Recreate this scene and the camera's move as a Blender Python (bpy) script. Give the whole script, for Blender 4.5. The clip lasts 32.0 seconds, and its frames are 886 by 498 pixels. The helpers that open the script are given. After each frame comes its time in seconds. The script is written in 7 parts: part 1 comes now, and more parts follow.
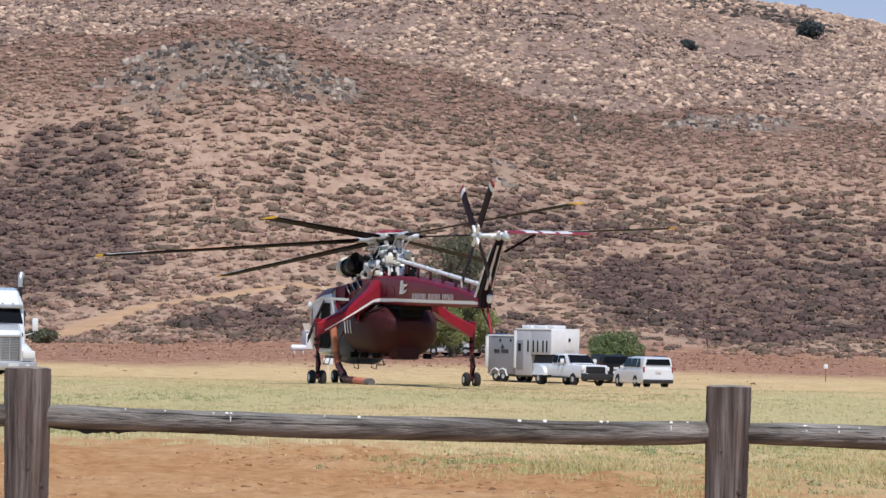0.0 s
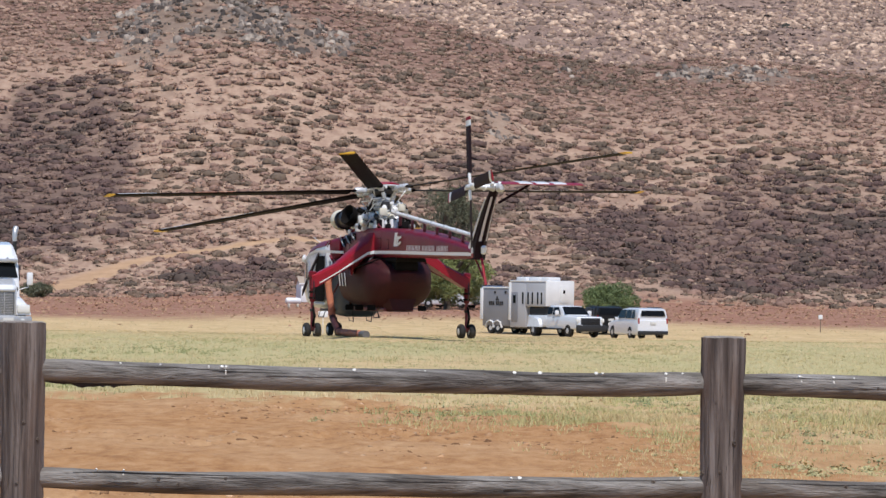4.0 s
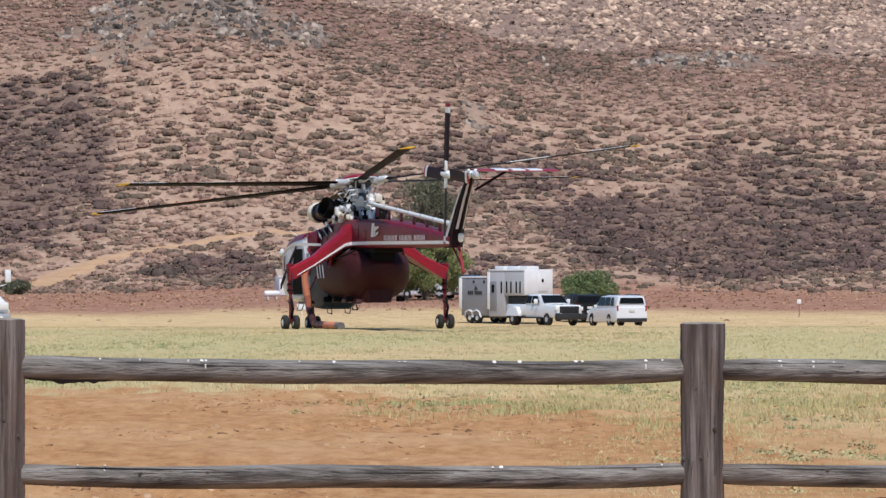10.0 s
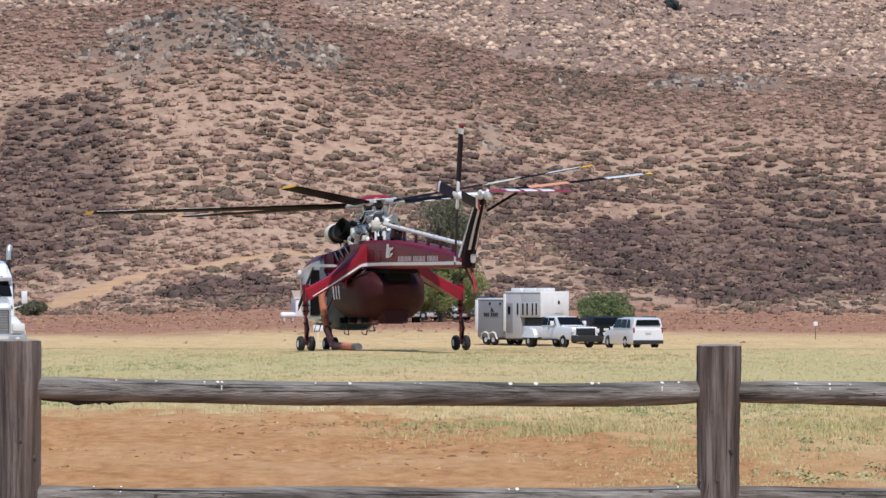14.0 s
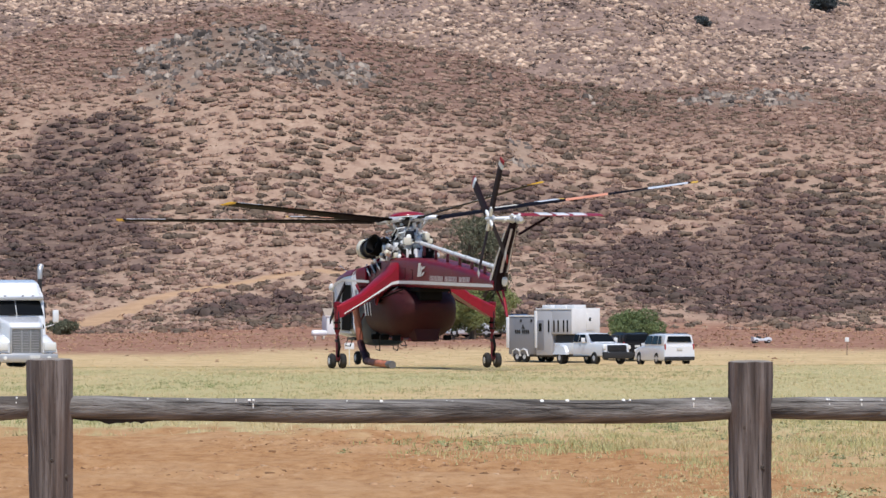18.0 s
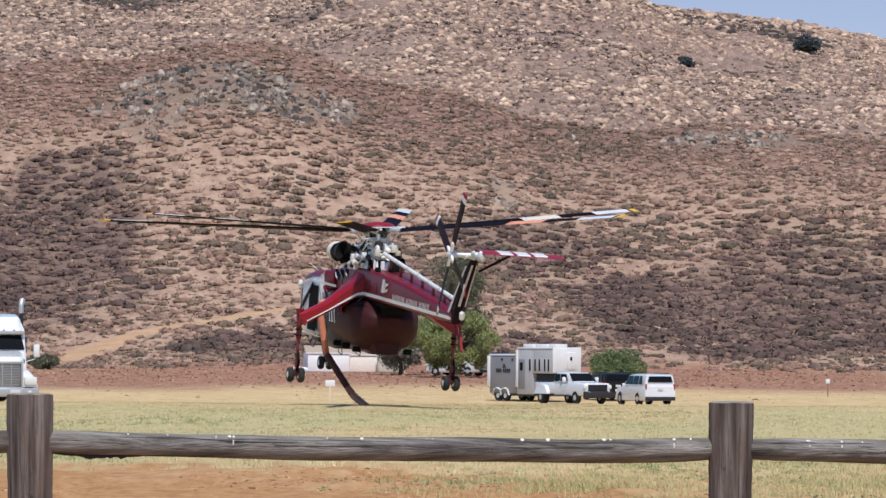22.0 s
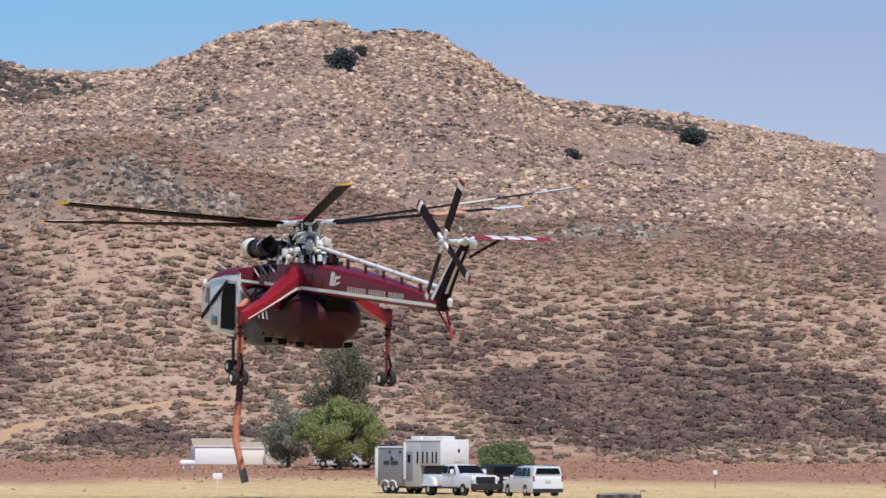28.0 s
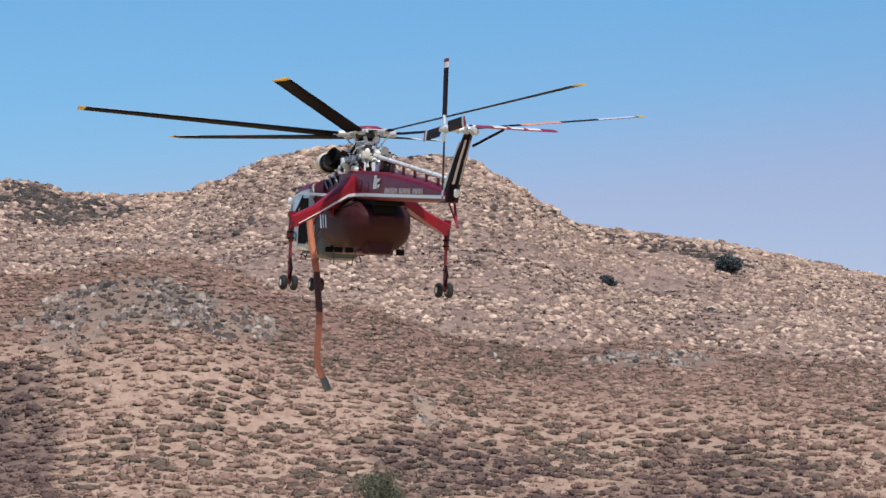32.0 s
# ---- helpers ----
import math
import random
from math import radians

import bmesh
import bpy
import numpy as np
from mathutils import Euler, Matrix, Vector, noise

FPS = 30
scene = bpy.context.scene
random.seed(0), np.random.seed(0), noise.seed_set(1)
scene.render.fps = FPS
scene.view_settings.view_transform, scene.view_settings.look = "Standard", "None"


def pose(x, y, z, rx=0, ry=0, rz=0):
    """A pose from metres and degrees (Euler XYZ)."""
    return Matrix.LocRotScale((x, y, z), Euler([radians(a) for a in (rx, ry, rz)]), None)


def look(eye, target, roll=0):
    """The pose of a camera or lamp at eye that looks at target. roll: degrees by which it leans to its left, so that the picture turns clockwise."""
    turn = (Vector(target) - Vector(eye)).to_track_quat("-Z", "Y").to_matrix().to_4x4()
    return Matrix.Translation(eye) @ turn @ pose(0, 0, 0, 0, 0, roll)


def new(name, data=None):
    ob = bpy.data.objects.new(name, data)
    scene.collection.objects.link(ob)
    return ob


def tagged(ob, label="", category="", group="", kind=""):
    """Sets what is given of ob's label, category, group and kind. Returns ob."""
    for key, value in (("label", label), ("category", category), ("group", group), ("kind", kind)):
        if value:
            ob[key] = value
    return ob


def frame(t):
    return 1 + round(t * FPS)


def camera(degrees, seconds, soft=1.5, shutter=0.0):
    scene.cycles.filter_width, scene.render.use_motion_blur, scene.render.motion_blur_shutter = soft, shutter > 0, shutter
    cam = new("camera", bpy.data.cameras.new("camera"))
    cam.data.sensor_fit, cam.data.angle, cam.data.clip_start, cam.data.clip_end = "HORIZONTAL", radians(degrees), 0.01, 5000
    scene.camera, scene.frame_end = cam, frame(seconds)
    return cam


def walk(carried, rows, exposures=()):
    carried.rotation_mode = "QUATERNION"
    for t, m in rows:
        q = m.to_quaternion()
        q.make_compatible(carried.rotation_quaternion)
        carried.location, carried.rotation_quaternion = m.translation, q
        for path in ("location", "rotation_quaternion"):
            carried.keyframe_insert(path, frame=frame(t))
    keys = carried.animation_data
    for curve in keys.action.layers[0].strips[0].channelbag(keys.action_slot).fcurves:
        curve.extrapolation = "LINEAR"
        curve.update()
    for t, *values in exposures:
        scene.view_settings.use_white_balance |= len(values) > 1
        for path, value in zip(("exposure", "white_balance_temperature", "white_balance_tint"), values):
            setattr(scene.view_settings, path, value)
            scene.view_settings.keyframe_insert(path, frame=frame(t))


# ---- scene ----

# the camera stands still at eye height and is turned by hand: seconds, turn to the right, tilt up, lean
cam = camera(13.5, 32.0, soft=1.5)
TURNS = (
    (0, 0.016, 1.377, -1.162),
    (0.5, -0.316, 1.223, -1.138),
    (1, -0.171, 1.137, -1.159),
    (1.5, 0.077, 1.042, -1.211),
    (2, 0.374, 0.868, -1.235),
    (2.5, 0.437, 0.732, -1.302),
    (3, 0.343, 0.668, -1.176),
    (3.5, 0.203, 0.653, -1.019),
    (5.5, 0.198, 0.578, -0.618),
    (6, 0.304, 0.499, -0.489),
    (6.5, 0.292, 0.394, -0.334),
    (7, 0.034, 0.334, -0.159),
    (7.5, -0.313, 0.256, -0.012),
    (8, -0.428, 0.191, -0.029),
    (8.5, -0.153, 0.238, -0.052),
    (9, 0.244, 0.353, -0.016),
    (9.5, 0.498, 0.440, -0.003),
    (10, 0.454, 0.504, 0.029),
    (10.5, 0.285, 0.520, -0.031),
    (11, 0.111, 0.459, -0.100),
    (11.5, -0.071, 0.387, -0.138),
    (12, -0.148, 0.398, -0.122),
    (12.5, -0.084, 0.476, -0.108),
    (13, 0.100, 0.612, -0.073),
    (13.5, 0.259, 0.759, -0.057),
    (15.5, -0.274, 0.894, 0.080),
    (16, -0.440, 0.895, 0.140),
    (16.5, -0.633, 0.947, 0.167),
    (17, -0.677, 0.994, 0.226),
    (17.5, -0.490, 1.020, 0.246),
    (18, -0.266, 1.103, 0.186),
    (18.5, -0.224, 1.214, 0.182),
    (19, -0.422, 1.232, 0.221),
    (19.5, -0.633, 1.202, 0.264),
    (20, -0.559, 1.214, 0.305),
    (20.5, -0.279, 1.191, 0.189),
    (21, -0.161, 1.224, -0.049),
    (21.5, -0.103, 1.430, -0.253),
    (22, 0.009, 1.687, -0.334),
    (22.5, 0.054, 1.794, -0.397),
    (23, -0.000, 1.780, -0.350),
    (23.5, -0.010, 1.685, -0.186),
    (24, -0.006, 1.675, -0.043),
    (24.5, -0.067, 1.832, 0.107),
    (26.5, 0.139, 2.624, 0.010),
    (27, 0.590, 2.733, -0.094),
    (27.5, 1.290, 2.973, -0.137),
    (28, 1.729, 3.105, -0.143),
    (28.5, 1.527, 2.980, -0.268),
    (29, 1.016, 2.844, -0.218),
    (29.5, 0.580, 2.922, -0.230),
    (30, 0.326, 3.133, -0.320),
    (30.5, 0.262, 3.508, -0.440),
    (31, 0.594, 3.867, -0.506),
    (31.5, 1.000, 4.271, -0.529),
    (32, 1.179, 5.023, -0.668),
)
walk(cam, [(t, pose(0, 0, 1.6, 90 + tilt, 0, -turn) @ pose(0, 0, 0, 0, 0, -lean)) for t, turn, tilt, lean in TURNS],
     ((0, 0.01), (3, 0.0), (6, -0.03), (9, -0.03), (11, 0.03), (16, 0.01), (27, 0.02), (32, 0.02)))

# world, sun
SUN_EL, SUN_AZ = 62.0, 11.0          # degrees; azimuth from behind the camera towards its right
world = bpy.data.worlds.new("world")
scene.world = world
world.use_nodes = True
wn = world.node_tree.nodes
sky = wn.new("ShaderNodeTexSky")
sky.sky_type, sky.sun_disc = "NISHITA", False
sky.sun_elevation, sky.sun_rotation = radians(SUN_EL), radians(180 - SUN_AZ)
sky.air_density, sky.dust_density, sky.ozone_density, sky.altitude = 1.0, 0.15, 4.0, 450
wn["Background"].inputs[1].default_value = 0.1
haze = wn.new("ShaderNodeVectorMath")        # clear air with a violet cast of far smoke
haze.operation = "MULTIPLY"
haze_band = wn.new("ShaderNodeValToRGB")     # thin smoke low over the hills, clear blue above
sky_dir, sky_up = wn.new("ShaderNodeTexCoord"), wn.new("ShaderNodeSeparateXYZ")
haze_band.color_ramp.elements.new(0.14), haze_band.color_ramp.elements.new(0.12)
for stop, (place, tint) in zip(haze_band.color_ramp.elements, ((0.094, (1.02, 0.865, 0.985)), (0.12, (0.75, 0.95, 1.1)), (0.142, (0.665, 0.98, 1.15)), (0.19, (0.66, 0.985, 1.17)))):
    stop.position, stop.color = place, (*tint, 1)
smoke = wn.new("ShaderNodeMath")             # the smoke stands a little higher towards the east
smoke.operation = "MULTIPLY_ADD"
smoke.inputs[1].default_value = -0.13
world.node_tree.links.new(sky_dir.outputs["Generated"], sky_up.inputs[0])
world.node_tree.links.new(sky_up.outputs["X"], smoke.inputs[0])
world.node_tree.links.new(sky_up.outputs["Z"], smoke.inputs[2])
world.node_tree.links.new(smoke.outputs[0], haze_band.inputs[0])
world.node_tree.links.new(haze_band.outputs[0], haze.inputs[1])
world.node_tree.links.new(sky.outputs[0], haze.inputs[0])
world.node_tree.links.new(haze.outputs[0], wn["Background"].inputs[0])
sun = new("sun", bpy.data.lights.new("sun", "SUN"))
sun.data.energy, sun.data.angle, sun.data.color = 4.2, radians(0.53), (1.0, 0.948, 0.91)
sd = Vector((math.sin(radians(SUN_AZ)) * math.cos(radians(SUN_EL)), -math.cos(radians(SUN_AZ)) * math.cos(radians(SUN_EL)), math.sin(radians(SUN_EL))))
sun.matrix_world = look(sd * 60, (0, 0, 0))


# ---- materials ----
def material(name, color, rough=0.6, metal=0.0, vary=0.12, scale=4.0, bump=0.15, dirt=None, dirt_amount=0.0, coat=0.0, island=0.0, random_ob=0.0, stretch=(1, 1, 1), spec=0.5):
    """Painted or plain surface with variation at two scales, fine relief and optional grime."""
    m = bpy.data.materials.new(name)
    m.use_nodes = True
    nt = m.node_tree
    n, l = nt.nodes, nt.links
    b = n["Principled BSDF"]
    tc = n.new("ShaderNodeTexCoord")
    mp = n.new("ShaderNodeMapping")
    mp.inputs["Scale"].default_value = stretch
    l.new(tc.outputs["Object"], mp.inputs[0])
    big, fine = n.new("ShaderNodeTexNoise"), n.new("ShaderNodeTexNoise")
    big.inputs["Scale"].default_value, big.inputs["Detail"].default_value = scale * 0.35, 4
    fine.inputs["Scale"].default_value, fine.inputs["Detail"].default_value = scale * 6, 5
    for q in (big, fine):
        l.new(mp.outputs[0], q.inputs["Vector"])
    add = n.new("ShaderNodeMath")
    add.operation = "ADD"
    l.new(big.outputs["Fac"], add.inputs[0]), l.new(fine.outputs["Fac"], add.inputs[1])
    rng = n.new("ShaderNodeMapRange")
    rng.inputs["From Min"].default_value, rng.inputs["From Max"].default_value = 0.6, 1.4
    rng.inputs["To Min"].default_value, rng.inputs["To Max"].default_value = 1 - vary, 1 + vary
    l.new(add.outputs[0], rng.inputs[0])
    value = rng.outputs[0]
    for amount, node, out in ((island, "ShaderNodeNewGeometry", "Random Per Island"), (random_ob, "ShaderNodeObjectInfo", "Random")):
        if amount:
            g, r2, mu = n.new(node), n.new("ShaderNodeMapRange"), n.new("ShaderNodeMath")
            r2.inputs["To Min"].default_value, r2.inputs["To Max"].default_value = 1 - amount, 1 + amount
            mu.operation = "MULTIPLY"
            l.new(g.outputs[out], r2.inputs[0]), l.new(r2.outputs[0], mu.inputs[0]), l.new(value, mu.inputs[1])
            value = mu.outputs[0]
    vm = n.new("ShaderNodeVectorMath")
    vm.operation = "SCALE"
    vm.inputs[0].default_value = color[:3]
    l.new(value, vm.inputs["Scale"])
    col = vm.outputs[0]
    if dirt:
        mix, gr = n.new("ShaderNodeMix"), n.new("ShaderNodeMapRange")
        mix.data_type = "RGBA"
        gr.inputs["From Min"].default_value, gr.inputs["From Max"].default_value = 0.5, 0.75
        gr.inputs["To Max"].default_value = dirt_amount
        l.new(big.outputs["Fac"], gr.inputs[0]), l.new(gr.outputs[0], mix.inputs[0])
        l.new(col, mix.inputs["A"])
        mix.inputs["B"].default_value = (*dirt, 1)
        col = mix.outputs["Result"]
    l.new(col, b.inputs["Base Color"])
    rr = n.new("ShaderNodeMapRange")
    rr.inputs["To Min"].default_value, rr.inputs["To Max"].default_value = max(0.03, rough - 0.1), min(1, rough + 0.1)
    l.new(fine.outputs["Fac"], rr.inputs[0]), l.new(rr.outputs[0], b.inputs["Roughness"])
    b.inputs["Metallic"].default_value = metal
    b.inputs["Specular IOR Level"].default_value = spec
    b.inputs["Coat Weight"].default_value = coat
    b.inputs["Coat Roughness"].default_value = 0.08
    if bump:
        bp = n.new("ShaderNodeBump")
        bp.inputs["Strength"].default_value, bp.inputs["Distance"].default_value = bump, 0.02
        l.new(fine.outputs["Fac"], bp.inputs["Height"]), l.new(bp.outputs[0], b.inputs["Normal"])
    return m


def glass(name, tint, rough=0.05):
    m = material(name, tint, rough, 0.0, 0.05, 2.0, 0.0, coat=0.6)
    m.node_tree.nodes["Principled BSDF"].inputs["Specular IOR Level"].default_value = 0.8
    return m


RED = material("red_paint", (0.28, 0.0075, 0.019), 0.42, 0, 0.2, 1.8, 0.03, (0.05, 0.012, 0.018), 0.65, coat=0.06, spec=0.3)
# the same red, darkened to carry the shade on the boom's flank
RED_SHADED = material("red_paint_shaded", (0.16, 0.0046, 0.016), 0.4, 0, 0.3, 1.8, 0.03, (0.035, 0.008, 0.014), 0.65, coat=0.06, spec=0.3)
MAROON = material("maroon_paint", (0.16, 0.012, 0.022), 0.4, 0, 0.18, 1.6, 0.04, (0.03, 0.015, 0.015), 0.5, coat=0.2)
TANK = material("tank_paint", (0.047, 0.0095, 0.011), 0.6, 0, 0.35, 1.2, 0.05, (0.026, 0.013, 0.011), 0.8, spec=0.2)
BLACK = material("black_paint", (0.012, 0.012, 0.018), 0.42, 0, 0.2, 3, 0.03)
BLADE_BLACK = material("blade_black", (0.0065, 0.0038, 0.0042), 0.6, 0, 0.25, 2, 0.03, spec=0.06)
# near-black for dark parts, and for plates that stand for shade in openings
DARK = material("dark_parts_and_shade", (0.01, 0.009, 0.009), 0.85, 0, 0.3, 5, 0.1, spec=0.08)
WHITE = material("white_paint", (0.78, 0.78, 0.78), 0.35, 0, 0.06, 2, 0.02, (0.45, 0.42, 0.38), 0.35, coat=0.3)
SILVER = material("silver_paint", (0.55, 0.56, 0.58), 0.38, 0.25, 0.12, 2, 0.03, (0.3, 0.28, 0.26), 0.4)
METAL = material("bare_metal", (0.5, 0.5, 0.5), 0.35, 0.9, 0.25, 6, 0.08)
STEEL = material("dark_steel", (0.055, 0.052, 0.052), 0.45, 0.7, 0.3, 6, 0.1)
YELLOW = material("yellow_paint", (0.72, 0.42, 0.03), 0.45, 0, 0.12, 4, 0.03)
ORANGE = material("orange_band", (0.74, 0.3, 0.17), 0.45, 0, 0.12, 4, 0.03)
ORANGE_HOSE = material("orange_hose", (0.62, 0.225, 0.13), 0.6, 0, 0.2, 5, 0.2, (0.36, 0.13, 0.075), 0.5)
HOSE_BROWN = material("hose_brown", (0.42, 0.135, 0.08), 0.6, 0, 0.3, 5, 0.2, (0.08, 0.03, 0.025), 0.6)
HOSE_WRAP = material("hose_wrap", (0.05, 0.012, 0.014), 0.65, 0, 0.3, 5, 0.2)
RUBBER = material("rubber", (0.012, 0.012, 0.012), 0.8, 0, 0.25, 8, 0.2, (0.12, 0.09, 0.06), 0.4)
CREAM = material("cream_paint", (0.7, 0.66, 0.55), 0.4, 0, 0.1, 3, 0.03, (0.4, 0.35, 0.28), 0.4)
GLASS_DARK = glass("dark_glass", (0.012, 0.014, 0.016))
GLASS_BLUE = glass("tinted_glass", (0.03, 0.04, 0.05))
CHROME = material("chrome", (0.5, 0.5, 0.5), 0.4, 0.55, 0.12, 4, 0.0)
PALE_PANEL = material("pale_grey_cladding", (0.46, 0.46, 0.48), 0.4, 0.05, 0.08, 2, 0.03, (0.34, 0.32, 0.3), 0.3)
GREY_PANEL = material("silver_grey_cladding", (0.24, 0.24, 0.26), 0.4, 0.1, 0.08, 2, 0.03, (0.24, 0.22, 0.2), 0.3)
LAMP = material("headlamp_lens", (0.75, 0.75, 0.72), 0.12, 0, 0.08, 6, 0.02, coat=0.6)
TAIL_RED = material("tail_lamp_red", (0.3, 0.01, 0.01), 0.2, 0, 0.1, 6, 0.02, coat=0.5)
TAN_ROOF = material("tan_roof", (0.42, 0.33, 0.25), 0.8, 0, 0.15, 1, 0.2)
BARK = material("bark", (0.12, 0.09, 0.065), 0.9, 0, 0.3, 4, 0.6)
LEAF_GREEN = material("leaf_green", (0.23, 0.262, 0.088), 0.6, 0, 0.2, 2, 0.0, island=0.25)
LEAF_DARK = material("leaf_dark", (0.118, 0.122, 0.07), 0.6, 0, 0.2, 2, 0.0, island=0.25)
# distance haze is mixed into this leaf colour as a blue-grey lift
LEAF_OAK_HAZE = material("leaf_oak_haze", (0.056, 0.07, 0.07), 0.6, 0, 0.2, 2, 0.0, island=0.4)
LEAF_SAGE = material("leaf_sage", (0.225, 0.24, 0.175), 0.65, 0, 0.2, 2, 0.0, island=0.25)
LEAF_BUSH = material("leaf_bush", (0.135, 0.18, 0.068), 0.6, 0, 0.2, 2, 0.0, island=0.25)


# ---- mesh helpers ----
def part(name, bm, mat, parent=None, label="", smooth=True):
    """Links a bmesh as one mesh object, under a thing or a part where one is given."""
    me = bpy.data.meshes.new(name)
    bmesh.ops.recalc_face_normals(bm, faces=bm.faces)
    bm.to_mesh(me)
    bm.free()
    me.materials.append(mat)
    if smooth:
        me.shade_smooth()
        me.set_sharp_from_angle(angle=radians(35))
    ob = new(name, me)
    if parent:
        ob.parent = parent
    if label:
        ob["label"] = label
    return ob


def thing(name, m, label, category, group="", kind=""):
    ob = new(name)
    ob.matrix_world = m
    return tagged(ob, label, category, group, kind)


def box(bm, c, size, bevel=0.0, m=None, taper=(1, 1)):
    """A box about c; taper scales its upper end in x and y."""
    hx, hy, hz = (v / 2 for v in size)
    vs = []
    for dz in (-1, 1):
        tx, ty = (taper if dz > 0 else (1, 1))
        for dx, dy in ((-1, -1), (1, -1), (1, 1), (-1, 1)):
            p = Vector((dx * hx * tx, dy * hy * ty, dz * hz))
            vs.append(bm.verts.new(Vector(c) + (m @ p if m else p)))
    fs = [(0, 3, 2, 1), (4, 5, 6, 7), (0, 1, 5, 4), (1, 2, 6, 5), (2, 3, 7, 6), (3, 0, 4, 7)]
    faces = [bm.faces.new([vs[i] for i in f]) for f in fs]
    if bevel:
        es = list({e for f in faces for e in f.edges})
        bmesh.ops.bevel(bm, geom=es, offset=bevel, segments=2, affect="EDGES", profile=0.5)
    return bm


def loft(bm, rings, cap=True, closed=True):
    """Skin over rings of points, all of one count."""
    vs = [[bm.verts.new(p) for p in r] for r in rings]
    k = len(vs[0])
    for a, b in zip(vs, vs[1:]):
        for i in range(k if closed else k - 1):
            j = (i + 1) % k
            bm.faces.new((a[i], a[j], b[j], b[i]))
    if cap and closed:
        bm.faces.new(vs[0][::-1])
        bm.faces.new(vs[-1])
    return bm


def ring(c, axis, r, seg=16, r2=None, up=None):
    """Points of a circle (or ellipse) about c, across axis."""
    axis = Vector(axis).normalized()
    side = axis.cross(up or (Vector((0, 0, 1)) if abs(axis.z) < 0.9 else Vector((0, 1, 0)))).normalized()
    upv = side.cross(axis)
    r2 = r if r2 is None else r2
    return [Vector(c) + side * (math.cos(2 * math.pi * i / seg) * r) + upv * (math.sin(2 * math.pi * i / seg) * r2) for i in range(seg)]


def tube(bm, pts, radii, seg=12, cap=True):
    """A round tube along pts; radii: one number or one for each point."""
    pts = [Vector(p) for p in pts]
    if not isinstance(radii, (list, tuple)):
        radii = [radii] * len(pts)
    rings = []
    for i, p in enumerate(pts):
        d = (pts[min(i + 1, len(pts) - 1)] - pts[max(i - 1, 0)]).normalized()
        rings.append(ring(p, d, radii[i], seg))
    return loft(bm, rings, cap)


def lathe(bm, c, axis, prof, seg=20):
    """Turned shape about axis through c: prof is (radius, distance along the axis)."""
    axis = Vector(axis).normalized()
    return loft(bm, [ring(Vector(c) + axis * h, axis, max(r, 0.002), seg) for r, h in prof])


def plate(bm, outline, axis, thick):
    """A slab: outline points pushed by thick along axis."""
    a = [Vector(p) for p in outline]
    d = Vector(axis) * thick
    return loft(bm, [a, [p + d for p in a]])


def bmnew():
    return bmesh.new()


def mesh_np(name, verts, faces, mat, attrs=None, smooth=False):
    """A mesh straight from arrays: verts (n, 3), faces (m, 3 or 4)."""
    me = bpy.data.meshes.new(name)
    k = faces.shape[1]
    me.vertices.add(len(verts)), me.loops.add(faces.size), me.polygons.add(len(faces))
    me.vertices.foreach_set("co", np.asarray(verts, np.float32).ravel())
    me.loops.foreach_set("vertex_index", np.asarray(faces, np.int32).ravel())
    me.polygons.foreach_set("loop_start", np.arange(0, faces.size, k, dtype=np.int32))
    for key, arr in (attrs or {}).items():
        at = me.attributes.new(key, "FLOAT_COLOR", "POINT")
        at.data.foreach_set("color", np.asarray(arr, np.float32).ravel())
    me.update(calc_edges=True)
    me.materials.append(mat)
    if smooth:
        me.shade_smooth()
    return new(name, me)


# smooth value noise over arrays
TABLES = {}


def vnoise(x, y, seed=0):
    if seed not in TABLES:
        TABLES[seed] = np.random.RandomState(seed).rand(128, 128)
    tb = TABLES[seed]
    xi, yi = np.floor(x).astype(int), np.floor(y).astype(int)
    fx, fy = x - xi, y - yi
    fx, fy = fx * fx * (3 - 2 * fx), fy * fy * (3 - 2 * fy)
    a, b = tb[xi % 128, yi % 128], tb[(xi + 1) % 128, yi % 128]
    c, d = tb[xi % 128, (yi + 1) % 128], tb[(xi + 1) % 128, (yi + 1) % 128]
    return (a * (1 - fx) + b * fx) * (1 - fy) + (c * (1 - fx) + d * fx) * fy


def fbm(x, y, seed=0, octaves=4):
    s, amp, tot = 0, 1.0, 0
    for k in range(octaves):
        s = s + amp * vnoise(x * 2 ** k + 17.3 * k, y * 2 ** k + 5.1 * k, seed + k)
        tot += amp
        amp *= 0.5
    return s / tot - 0.5


def step(a, b, v):
    q = np.clip((v - a) / (b - a), 0, 1)
    return q * q * (3 - 2 * q)


# ---- ground: field, hill and mountain in one sheet ----
FIELD = ((-500, 0), (100, 0), (140, -0.1), (170, -0.45), (205, -0.92), (236, -1.15), (262, -0.7), (290, 0.0), (305, 0.2), (335, 0.6), (3000, 0.6))
HILL_Y, MOUNT_Y = 520.0, 1250.0
# crest lines: sideways place at the crest, height
HILL = ((-120, 35), (-65, 40.2), (-55, 43.1), (-44, 42.9), (-34, 45.2), (-24.5, 45.8), (-18, 43.7), (-12, 40.8), (-5.6, 39.6),
        (1.5, 38.8), (10, 35.6), (19.5, 34.0), (27, 33.2), (36, 34.7), (44.5, 34.3), (58, 32.6), (120, 30))
